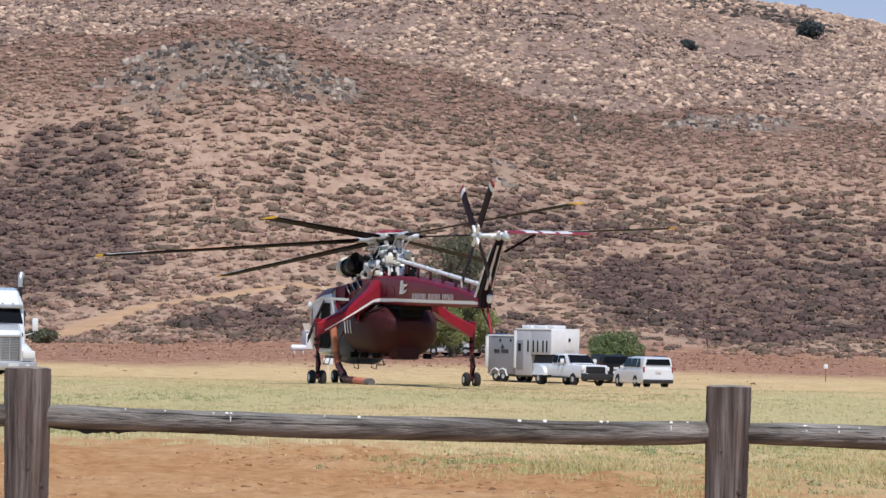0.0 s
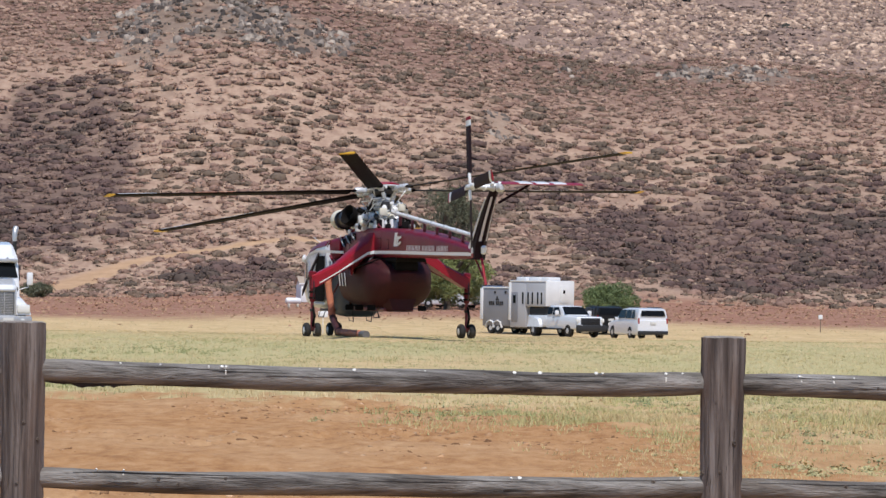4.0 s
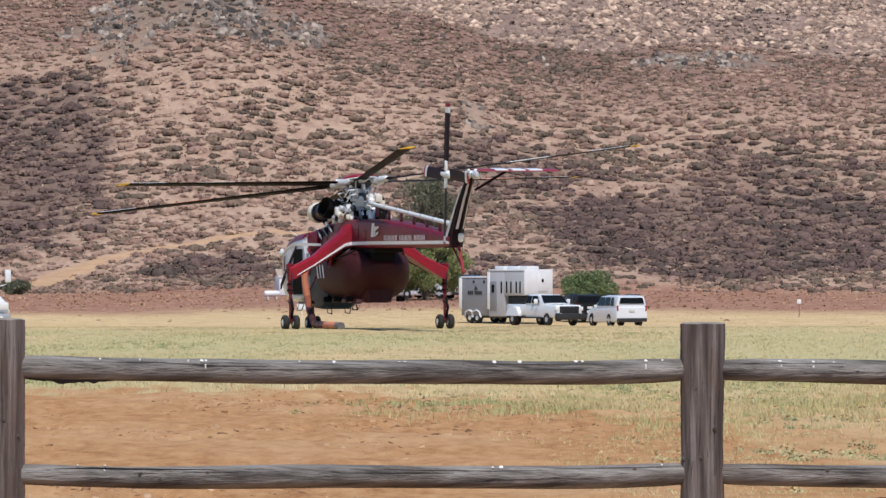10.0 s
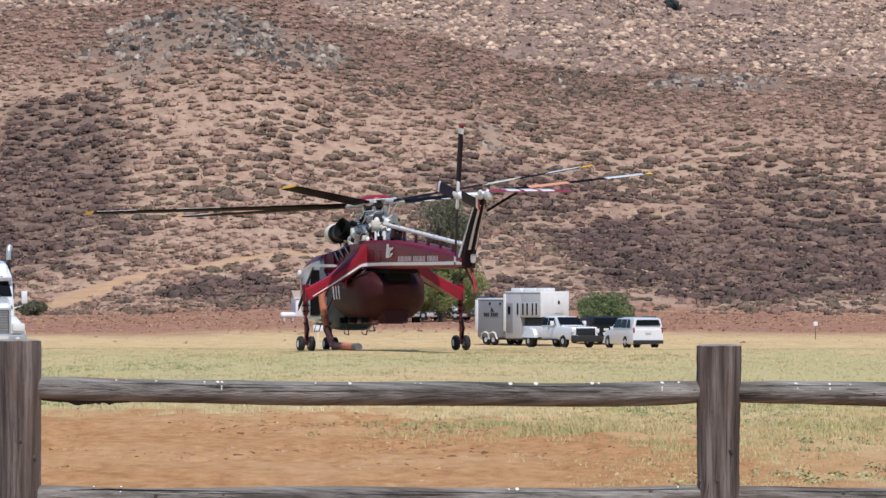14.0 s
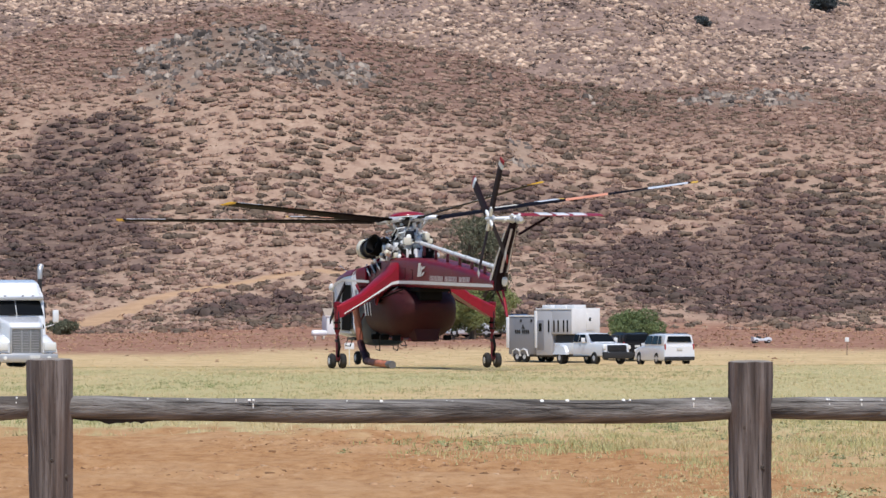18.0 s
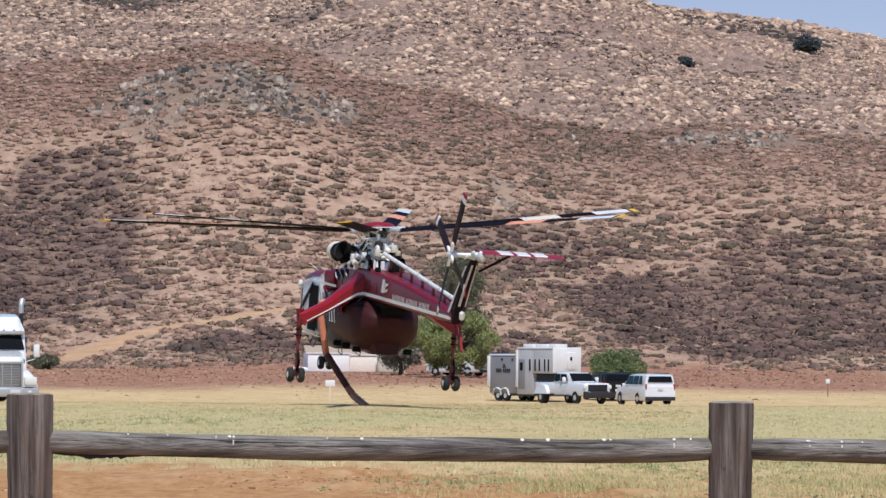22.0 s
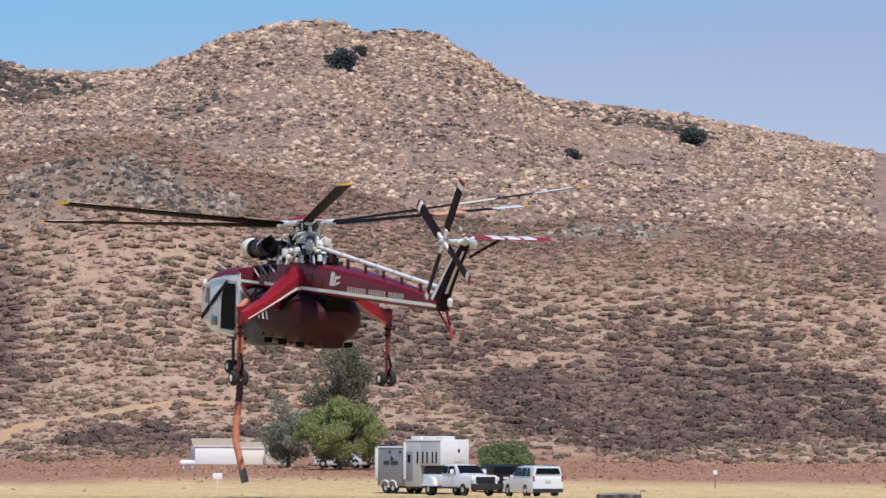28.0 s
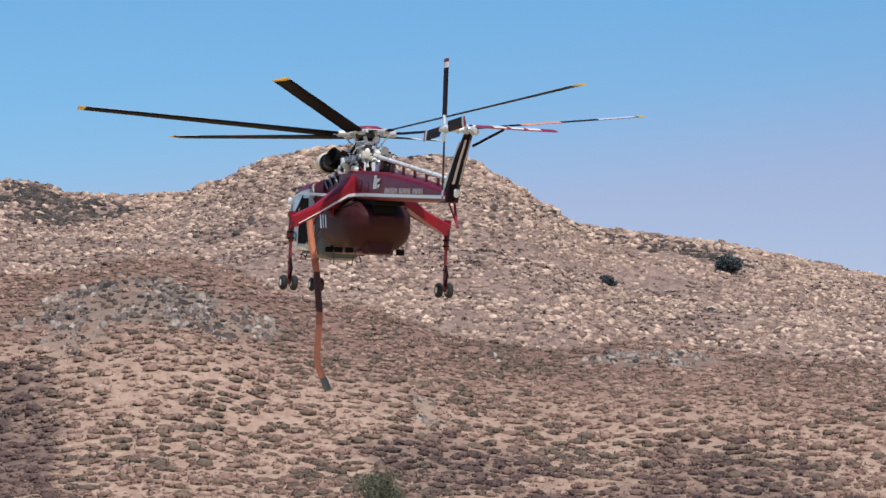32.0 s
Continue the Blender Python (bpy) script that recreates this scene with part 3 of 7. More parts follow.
def domes(name, places, sizes, mat, seed, flat=0.6, sprigs=14):
    """Low bushes of one tone each: a small mound inside, and ragged sprigs filling a lobed outline about it."""
    tm, f = dome_templates(24, seed, flat, 0.15)
    rs = np.random.RandomState(seed)
    n, k = len(places), len(tm[0])
    t = np.stack(tm)[rs.randint(0, len(tm), n)] * sizes[:, None, None] * 0.82
    ang = rs.rand(n) * 6.283
    ca, sa = np.cos(ang)[:, None], np.sin(ang)[:, None]
    wide, tall = (0.85 + 0.5 * rs.rand(n))[:, None], (0.7 + 0.5 * rs.rand(n))[:, None]
    v = np.stack([(t[..., 0] * ca - t[..., 1] * sa) * wide, t[..., 0] * sa + t[..., 1] * ca, t[..., 2] * tall], -1) + places[:, None, :]
    tone = shrub_tone(places, seed, rs)
    fa = f[None] + (np.arange(n) * k)[:, None, None]
    a, q = rs.rand(n, sprigs) * 6.283, rs.rand(n, sprigs) ** 0.55
    lobe = 1 + 0.3 * np.sin(2 * a + 6.283 * rs.rand(n, 1)) + 0.25 * np.sin(3 * a + 6.283 * rs.rand(n, 1))
    s = sizes[:, None]
    h = flat * tall * np.sqrt(np.clip(1.05 - q * q, 0, 1)) * (0.55 + 0.5 * rs.rand(n, sprigs))
    c = np.stack([np.cos(a) * q * lobe * wide * s, np.sin(a) * q * lobe * s, h * s], -1) + places[:, None, :]
    nrm = np.stack([np.cos(a) * q, np.sin(a) * q, np.full_like(a, 0.75)], -1) + 0.33 * rs.randn(n, sprigs, 3)
    nrm /= np.linalg.norm(nrm, axis=2)[..., None]
    u = np.cross(nrm, rs.randn(n, sprigs, 3))
    u /= np.linalg.norm(u, axis=2)[..., None] + 1e-9
    w = np.cross(nrm, u)
    ln = ((0.045 + 0.088 * s) * (0.6 + 0.8 * rs.rand(n, sprigs)))[..., None]
    v2 = np.stack([c - u * ln - w * ln * 0.6, c + u * ln - w * ln * 0.6, c + w * ln], 2).reshape(-1, 3)
    verts = np.concatenate([v.reshape(-1, 3), v2])
    faces = np.concatenate([fa.reshape(-1, 3), np.arange(len(v2)).reshape(-1, 3) + n * k])
    col = np.concatenate([np.repeat(tone, k), np.repeat(tone, sprigs * 3)])
    return mesh_np(name, verts, faces, mat, {"tone": np.repeat(col[:, None], 4, 1)}, True)


def spaced(dx, dy, y0, y1, seed, half=0.145):
    """Places with a bush's room about each, in wavering rows along the slope."""
    rs = np.random.RandomState(seed)
    xs, ys = [], []
    for y in np.arange(y0, y1, dy):
        x = np.arange(-half * (y + 8), half * (y + 8), dx) + rs.rand() * dx
        xs.append(x + (rs.rand(len(x)) - 0.5) * dx * 0.9), ys.append(y + (rs.rand(len(x)) - 0.5) * dy * 1.1)
    x, y = np.concatenate(xs), np.concatenate(ys)
    return x + 1.2 * fbm(x / 11, y / 16, seed + 5, 2), y + 4 * fbm(x / 9, y / 14, seed + 6, 2), rs


def spots(n, cx, cy, rx, ry, seed):
    """Random places in a ragged patch."""
    rs = np.random.RandomState(seed)
    x, y = cx + rx * (rs.rand(n) * 3 - 1.5), cy + ry * (rs.rand(n) * 3 - 1.5)
    sel = blob(x, y, cx, cy, rx, ry, seed) > rs.rand(n)
    return x[sel], y[sel]


def scatter_hills():
    x, y, rs = spaced(1.48, 2.85, 340, 522, 1)
    track = track_mask(x, y)
    bare = fbm(x / 4.5 + 0.03 * y, y / 17, 201, 3)
    keep = (rs.rand(len(x)) > track * 1.3) & (rs.rand(len(x)) < 0.93 + 1.1 * bare) & (y < 522)
    dark = burnt_mask(x, y) > 0.08 + rs.rand(len(x)) * 0.7
    rocky = rock_mask(x, y) > rs.rand(len(x)) * 1.7
    sel = keep & ~dark & ~rocky
    p = put(x[sel], y[sel])
    high = step(450, 500, p[:, 1])
    size = (0.45 + 0.68 * rs.rand(len(p)) ** 1.2) * (1 - 0.22 * high) * (0.72 + 0.28 * step(345, 410, p[:, 1]))
    tagged(domes("shrubs", p, size, SHRUB, 3, 0.6, 90), "dry reddish brown shrubs dotted over the hillside", "shrubs", kind="stuff")
    x2, y2, rs2 = spaced(0.8, 1.35, 440, 524, 22)
    sel = (rock_mask(x2, y2) < 0.4) & (rs2.rand(len(x2)) < (0.62 + 0.9 * fbm(x2 / 4, y2 / 10, 208, 2)) * step(446, 494, y2)) & (y2 < 524)
    p = put(x2[sel], y2[sel])
    tagged(domes("ridge_shrubs", p, 0.27 + 0.42 * rs2.rand(len(p)) ** 1.4, SHRUB, 23, 0.5, 38), "rusty low shrubs along the hill's ridge", "shrubs", kind="stuff")
    x2, y2, rs2 = spaced(1.5, 2.6, 350, 500, 26)
    sel = (track_mask(x2, y2) < 0.2) & (rock_mask(x2, y2) < 0.3) & (rs2.rand(len(x2)) < 0.5 + 0.9 * fbm(x2 / 4, y2 / 14, 209, 2))
    p = put(x2[sel], y2[sel])
    tagged(domes("low_shrubs", p, 0.2 + 0.26 * rs2.rand(len(p)), SHRUB, 27, 0.55, 30), "small rusty shrubs between the larger ones", "shrubs", kind="stuff")
    x2, y2, rs2 = spaced(1.2, 1.9, 338, 400, 24)
    sel = (track_mask(x2, y2) < 0.3) & (rs2.rand(len(x2)) < 0.6 + 1.5 * fbm(x2 / 5, y2 / 12, 207, 2) - 0.3 * step(355, 395, y2))
    p = put(x2[sel], y2[sel])
    tagged(domes("foothill_shrubs", p, 0.18 + 0.36 * rs2.rand(len(p)) ** 1.6, SHRUB, 25, 0.55, 30), "dry olive-brown shrubs at the hill's foot", "shrubs", kind="stuff")
    x2, y2, rs2 = wedge(15000, 338, 524, 2, 0.145)
    sel = (track_mask(x2, y2) < 0.3) & (rs2.rand(len(x2)) < 0.7 + fbm(x2 / 5, y2 / 18, 206, 2))
    p = put(x2[sel], y2[sel])
    tagged(twigs("brush_litter", p, 0.12 + 0.22 * rs2.rand(len(p)) ** 2, 7, DRY_TUFT, 16, 0.5, 0.6), "low straw-coloured tufts between the hillside shrubs", "shrubs", kind="stuff")
    sel = dark & (track < 0.3)
    p = put(x[sel], y[sel])
    tagged(domes("dark_shrubs", p, 0.58 + 0.62 * rs.rand(len(p)) ** 1.3, SHRUB_DARK, 5, 0.55, 90), "dark scrub in patches on the hillside", "shrubs", kind="stuff")
    tb, fb = blob_templates(14, 9, 0.8, 0.36, 1)
    parts_x = [spots(5200, -28, 492, 15, 15, 111), spots(2200, 39.5, 508, 9, 7, 112), spots(260, -37, 478, 5, 8, 113), spots(150, 11, 508, 8, 5, 114), spots(420, 8.1, 457, 3.2, 11, 115)]
    tall, ft = block_templates(24, 29)
    x, y = (np.concatenate(a) for a in zip(*parts_x))
    sel = fbm(x / 3.5, y / 9, 205, 3) > -0.12 + 0.3 * rs.rand(len(x))
    p = put(x[sel], y[sel])
    tagged(scatter("rock_outcrop", p, 0.17 + 0.66 * rs.rand(len(p)) ** 2.2, tall, ft, OUTCROP, 6, 0.0, 0.75), "grey broken rock breaking through the hilltop", "rocks", kind="stuff")
    # dark mounds between the blocks stand for the shade in the crevices
    x, y = spots(560, -27, 492, 15, 15, 117)
    p = put(x, y)
    tagged(domes("outcrop_crack_shade", p, 0.15 + 0.4 * np.random.RandomState(15).rand(len(p)), THICKET, 15, 0.7, 14), "dark scrub mounds standing for shade in the rock's cracks", "shrubs", kind="stuff")
    x, y, rs = wedge(82000, 850, 1262, 7, 0.145)
    dens = 0.66 + 2.1 * fbm(x / 30, y / 40, 211, 4) + 0.2 * step(1000, 1250, y)
    dens = dens * (1 - 0.8 * blob(x, y, -100, 1205, 20, 40, 221)) * (1 - 0.55 * blob(x, y, 100, 1195, 24, 34, 222))
    sel = rs.rand(len(x)) < dens
    p = put(x[sel], y[sel])
    tagged(scatter("boulders", p, (0.28 + 1.4 * rs.rand(len(p)) ** 3.8) * (1 + 0.35 * step(1150, 1240, p[:, 1])), tb, fb, BOULDER, 8, 0.1), "pale granite boulders strewn over the mountain", "boulders", kind="stuff")
    x, y, rs = wedge(26000, 850, 1262, 10, 0.145)
    sel = rs.rand(len(x)) < 0.6 + 1.9 * fbm(x / 28, y / 40, 223, 3)
    p = put(x[sel], y[sel])
    tagged(twigs("chaparral", p, 0.42 + 0.85 * rs.rand(len(p)) ** 2.5, 9, CHAPARRAL, 11), "dark chaparral scrub between the mountain's boulders", "scrub", kind="stuff")
    parts_x = [spots(1500, -100, 1205, 20, 40, 221), spots(520, 100, 1195, 24, 34, 222), spots(260, 66, 1225, 12, 16, 224), spots(110, 100, 1000, 10, 14, 225), spots(200, -110, 1235, 18, 10, 226), spots(70, 4, 1246, 26, 6, 227), spots(60, 40, 1150, 10, 26, 228), spots(60, -40, 1080, 12, 22, 229)]
    x, y = (np.concatenate(a) for a in zip(*parts_x))
    p = put(x, y)
    tagged(domes("mountain_thicket", p, 0.6 + 1.1 * np.random.RandomState(12).rand(len(p)) ** 1.5, THICKET, 12, 0.65, 20), "dark grey-green thicket high on the mountain", "scrub", kind="stuff")
    x, y, rs = wedge(9000, 236, 342, 13, 0.15)
    sel = rs.rand(len(x)) < step(262, 282, y) * 0.97 + 0.03
    p = put(x[sel], y[sel])
    tagged(twigs("dry_weeds", p, 0.05 + 0.13 * rs.rand(len(p)) ** 2, 9, DRY_WEED, 14, 0.8, 0.8), "low rust-brown dry weeds across the far field", "weeds", kind="stuff")


scatter_hills()


def grass(name, n, y0, y1, seed, height, mat, dens, label):
    """Tufts of single blades."""
    x, y, rs = wedge(n, y0, y1, seed, 0.145)
    sel = rs.rand(n) < dens(x, y)
    x, y = x[sel], y[sel]
    p = put(x, y)
    k, blades = len(p), 7
    h = height * (1 + 0.5 * step(38, 46, y) * (1 - step(60, 75, y)) - 0.35 * step(90, 150, y))[:, None] * (0.45 + 0.8 * rs.rand(k, blades)) * (0.7 + 0.9 * np.clip(0.5 + fbm(x / 3, y / 5, seed + 300, 2), 0, 1))[:, None]
    a, lean = rs.rand(k, blades) * 2 * np.pi, 0.9 * rs.rand(k, blades)
    base = p[:, None, :] + np.stack([rs.randn(k, blades) * 0.06, rs.randn(k, blades) * 0.06, np.full((k, blades), -0.02)], -1)
    w = (0.0024 + 0.0001 * y)[:, None] * (0.7 + 0.6 * rs.rand(k, blades))
    wa = rs.rand(k, blades) * np.pi
    side = np.stack([np.cos(wa) * w, np.sin(wa) * w, 0 * w], -1)
    tip = base + np.stack([np.cos(a) * lean * h, np.sin(a) * lean * h, h], -1)
    v = np.stack([base - side, base + side, tip], 2).reshape(-1, 3)
    tone = np.clip(0.42 + 1.0 * fbm(x / 1.6, y / 6, seed + 310, 3) + 0.9 * fbm(x / 9, y / 24, seed + 320, 2) + 0.3 * (rs.rand(k) - 0.5), 0.02, 0.98)
    ob = mesh_np(name, v, np.arange(len(v)).reshape(-1, 3), mat, {"tone": np.repeat(np.repeat(tone, blades * 3)[:, None], 4, 1)})
    return tagged(ob, label, "grass", kind="stuff")


GRASS_GREEN = tinted("grass_green", ((0.0, (0.25, 0.285, 0.118)), (0.3, (0.4, 0.39, 0.188)), (0.6, (0.55, 0.475, 0.262)), (1.0, (0.68, 0.555, 0.335))), 0.85, 2, True, 0.15)
GRASS_DRY = tinted("grass_dry", ((0.0, (0.48, 0.405, 0.215)), (0.5, (0.61, 0.495, 0.285)), (1.0, (0.72, 0.59, 0.37))), 0.85, 2, True, 0.15)
grass("green_grass", 62000, 20, 160, 401, 0.055, GRASS_GREEN, lambda x, y: (1 - dirt_mask(x, y)) * (0.5 + 0.5 * step(40, 52, y)) * (1 - 0.5 * step(72, 90, y)) * (1 - 0.6 * step(110, 160, y)) * step(19, 26, y + 5 * step(2, 5, x)) * np.clip(0.6 + 1.8 * fbm(x / 1.5, y / 5, 411, 3), 0, 1) * np.maximum(step(1, 3, x), step(40, 50, y)), "green and straw grass at the edge of the dirt")
grass("dry_grass", 52000, 24, 285, 402, 0.07, GRASS_DRY, lambda x, y: (1 - dirt_mask(x, y)) * (0.3 + 0.2 * step(60, 110, y)) * (1 - step(256, 284, y)), "dry golden grass over the airfield")

WEED_MIX = tinted("weed_mix", ((0.0, (0.25, 0.28, 0.11)), (0.35, (0.42, 0.43, 0.19)), (0.6, (0.54, 0.46, 0.23)), (1.0, (0.66, 0.53, 0.3))), 0.85, 2, True, 0.15)
grass("weed_tufts", 60000, 20, 62, 403, 0.05, WEED_MIX, lambda x, y: np.maximum(step(0.6, 2.6, x) * step(21, 27, y) * 0.85 * np.clip(0.3 + 2.2 * fbm(x / 0.9, y / 3, 413, 3), 0, 1), step(-2.0, 1.2, x - 0.12 * (y - 45)) * step(41, 50, y + 4 * fbm(x / 0.7, y / 3, 414, 2)) * np.clip(0.4 + 1.8 * fbm(x / 1.8, y / 6, 415, 3), 0, 1)), "tufts of green weeds and straw at the dirt's edge")


WEED_LEAF = tinted("weed_leaf", ((0.0, (0.16, 0.19, 0.085)), (0.25, (0.24, 0.26, 0.125)), (0.5, (0.36, 0.34, 0.17)), (0.8, (0.52, 0.43, 0.22))), 0.85, 4, True, 0.2)


def weed_clumps():
    """Low leafy weeds in loose drifts along the edge of the dirt."""
    x, y, rs = wedge(9000, 24, 58, 431, 0.14)
    edge = step(-2.5, 1.0, x - 0.1 * (y - 45)) * step(41, 46, y) * (1 - step(50, 58, y))
    side = step(1.6, 3.2, x) * step(24, 30, y)
    sel = rs.rand(len(x)) < np.maximum(edge, side) * np.clip(0.12 + 2.0 * fbm(x / 0.8, y / 3.5, 432, 3), 0, 1)
    p = put(x[sel], y[sel])
    tagged(twigs("weed_clumps", p, 0.035 + 0.09 * rs.rand(len(p)) ** 2, 26, WEED_LEAF, 433, 0.8, 0.22), "low leafy green weeds along the dirt's edge", "weeds", kind="stuff")


weed_clumps()


def dirt_clods():
    tb, fb = blob_templates(14, 19, 1.0, 0.45, 1)
    x, y, rs = wedge(42000, 18, 56, 421, 0.15)
    churn = np.clip(0.12 + 3.4 * fbm(x / 2.4, y / 4.0, 8, 2), 0, 1)
    sel = rs.rand(len(x)) < dirt_mask(x, y) * churn
    p = put(x[sel], y[sel])
    tagged(scatter("dirt_clods", p, 0.008 + 0.05 * rs.rand(len(p)) ** 5, tb, fb, CLOD_AND_SHADE, 422, 0.2, 0.65), "loose clods and stones of brown dirt, the darkest standing for small shadows", "clods", kind="stuff")


# darkest stops put the churned dirt's small shadows into the clods' colour
CLOD_AND_SHADE = tinted("dirt_clod_and_shade", ((0.0, (0.15, 0.08, 0.04)), (0.25, (0.25, 0.135, 0.068)), (0.5, (0.37, 0.21, 0.108)), (0.8, (0.45, 0.27, 0.147)), (1.0, (0.53, 0.36, 0.225))), 0.95, 6.0)
dirt_clods()


# ---- fence ----
def wood(name, axis, dark, mid, light, brown):
    """Weathered timber: long grain along one axis, worn brown and silver-grey patches, fine open checks."""
    m = bpy.data.materials.new(name)
    m.use_nodes = True
    n, l = m.node_tree.nodes, m.node_tree.links
    b, tc, info = n["Principled BSDF"], n.new("ShaderNodeTexCoord"), n.new("ShaderNodeObjectInfo")
    shift, off = n.new("ShaderNodeVectorMath"), n.new("ShaderNodeVectorMath")
    shift.operation, off.operation = "ADD", "SCALE"
    off.inputs[0].default_value = (7.0, 11.0, 5.0)
    l.new(info.outputs["Random"], off.inputs["Scale"])
    l.new(tc.outputs["Object"], shift.inputs[0]), l.new(off.outputs[0], shift.inputs[1])

    def layer(scale, along, detail, rough=0.6):
        mp, q = n.new("ShaderNodeMapping"), n.new("ShaderNodeTexNoise")
        mp.inputs["Scale"].default_value = [along if k == axis else 1 for k in range(3)]
        q.inputs["Scale"].default_value, q.inputs["Detail"].default_value, q.inputs["Roughness"].default_value = scale, detail, rough
        l.new(shift.outputs[0], mp.inputs[0]), l.new(mp.outputs[0], q.inputs["Vector"])
        return q.outputs["Fac"]

    def ramp(fac, stops):
        r = n.new("ShaderNodeValToRGB")
        e = r.color_ramp.elements
        while len(e) < len(stops):
            e.new(0.5)
        for el, (p, c) in zip(e, stops):
            el.position, el.color = p, (*c, 1)
        l.new(fac, r.inputs[0])
        return r.outputs[0]

    def mixed(fac, a, c, kind="MIX"):
        q = n.new("ShaderNodeMix")
        q.data_type, q.blend_type = "RGBA", kind
        l.new(fac, q.inputs[0]), l.new(a, q.inputs["A"]), l.new(c, q.inputs["B"])
        return q.outputs["Result"]
    streak, fine, wear, stain = layer(34, 0.045, 6, 0.65), layer(190, 0.025, 3), layer(9, 0.16, 5), layer(13, 0.05, 4)
    grey = ramp(streak, ((0.33, dark), (0.47, mid), (0.68, light)))
    warm = ramp(streak, ((0.3, dark), (0.52, brown), (0.75, mid)))
    col = mixed(ramp(wear, ((0.5, (0, 0, 0)), (0.66, (1, 1, 1)))), grey, warm)
    check = ramp(fine, ((0.27, (0.45, 0.43, 0.41)), (0.4, (1, 1, 1)), (0.75, (1.1, 1.1, 1.08))))
    soot = ramp(stain, ((0.36, (0.42, 0.4, 0.4)), (0.5, (0.95, 0.95, 0.95)), (0.7, (1.12, 1.12, 1.12))))
    one = n.new("ShaderNodeValue")
    one.outputs[0].default_value = 1.0
    col = mixed(one.outputs[0], mixed(one.outputs[0], col, check, "MULTIPLY"), soot, "MULTIPLY")
    l.new(col, b.inputs["Base Color"])
    b.inputs["Roughness"].default_value, b.inputs["Specular IOR Level"].default_value = 0.85, 0.25
    bp, add = n.new("ShaderNodeBump"), n.new("ShaderNodeMath")
    add.operation = "ADD"
    l.new(streak, add.inputs[0]), l.new(fine, add.inputs[1])
    bp.inputs["Strength"].default_value, bp.inputs["Distance"].default_value = 0.8, 0.012
    l.new(add.outputs[0], bp.inputs["Height"]), l.new(bp.outputs[0], b.inputs["Normal"])
    return m


WOOD = wood("weathered_wood", 2, (0.075, 0.058, 0.05), (0.16, 0.129, 0.113), (0.3, 0.258, 0.232), (0.18, 0.118, 0.088))
WOOD_RAIL = wood("weathered_rail", 0, (0.075, 0.067, 0.06), (0.185, 0.17, 0.153), (0.34, 0.32, 0.295), (0.16, 0.13, 0.106))
DROPPING = material("bird_dropping", (0.75, 0.73, 0.68), 0.8, 0, 0.1, 30, 0.1)
KNOT = material("wood_knot", (0.17, 0.135, 0.108), 0.9, 0, 0.6, 60, 0.8, (0.03, 0.022, 0.017), 0.8)
END_GRAIN = material("end_grain", (0.3, 0.265, 0.235), 0.9, 0, 0.35, 40, 0.6)
GAP = material("wood_check", (0.035, 0.028, 0.024), 0.95, 0, 0.2, 20, 0.2)


def wobble_tube(bm, p0, p1, r, seg, rows, amp, seed, sag=0.0, flat_ends=True):
    rs = np.random.RandomState(seed)
    p0, p1 = Vector(p0), Vector(p1)
    d = (p1 - p0).normalized()
    rings = []
    for i in range(rows + 1):
        u = i / rows
        c = p0.lerp(p1, u) + Vector((0, 0, -sag * 4 * u * (1 - u))) + Vector((0, 0.4, 1)) * (amp * 0.8 * noise.noise((u * 3.1, seed, 0)))
        pts = ring(c, d, 1.0, seg)
        out = []
        for j, p in enumerate(pts):
            rr = r * (1 + 0.1 * noise.noise((u * 4.0 + seed, 3.3, seed)) + 0.06 * noise.noise((math.cos(j * 6.283 / seg) * 1.3 + seed, math.sin(j * 6.283 / seg) * 1.3, u * 5)) + 0.02 * (rs.rand() - 0.5))
            rr *= (0.9 + 0.1 * min(1.0, i / 3, (rows - i) / 3)) if flat_ends else 1
            out.append(c + (p - c) * rr)
        rings.append(out)
    return loft(bm, rings)


POSTS = ((-1.416, 12.90, 1.470, -0.9), (1.020, 13.20, 1.452, 0.3), (3.46, 13.49, 1.44, 0.2), (-3.86, 12.62, 1.46, 0.4))
RAILS = (-0.163, -0.530)                        # below the post's top


def knot(parent, c, out, r):
    """A dark knot with a raised rim."""
    bm = bmnew()
    lathe(bm, c, out, [(r * 1.7, -0.005), (r * 1.25, 0.002), (r * 0.9, 0.005), (r * 0.5, 0.0045), (r * 0.1, 0.002)], 10)
    part("knot", bm, KNOT, parent)


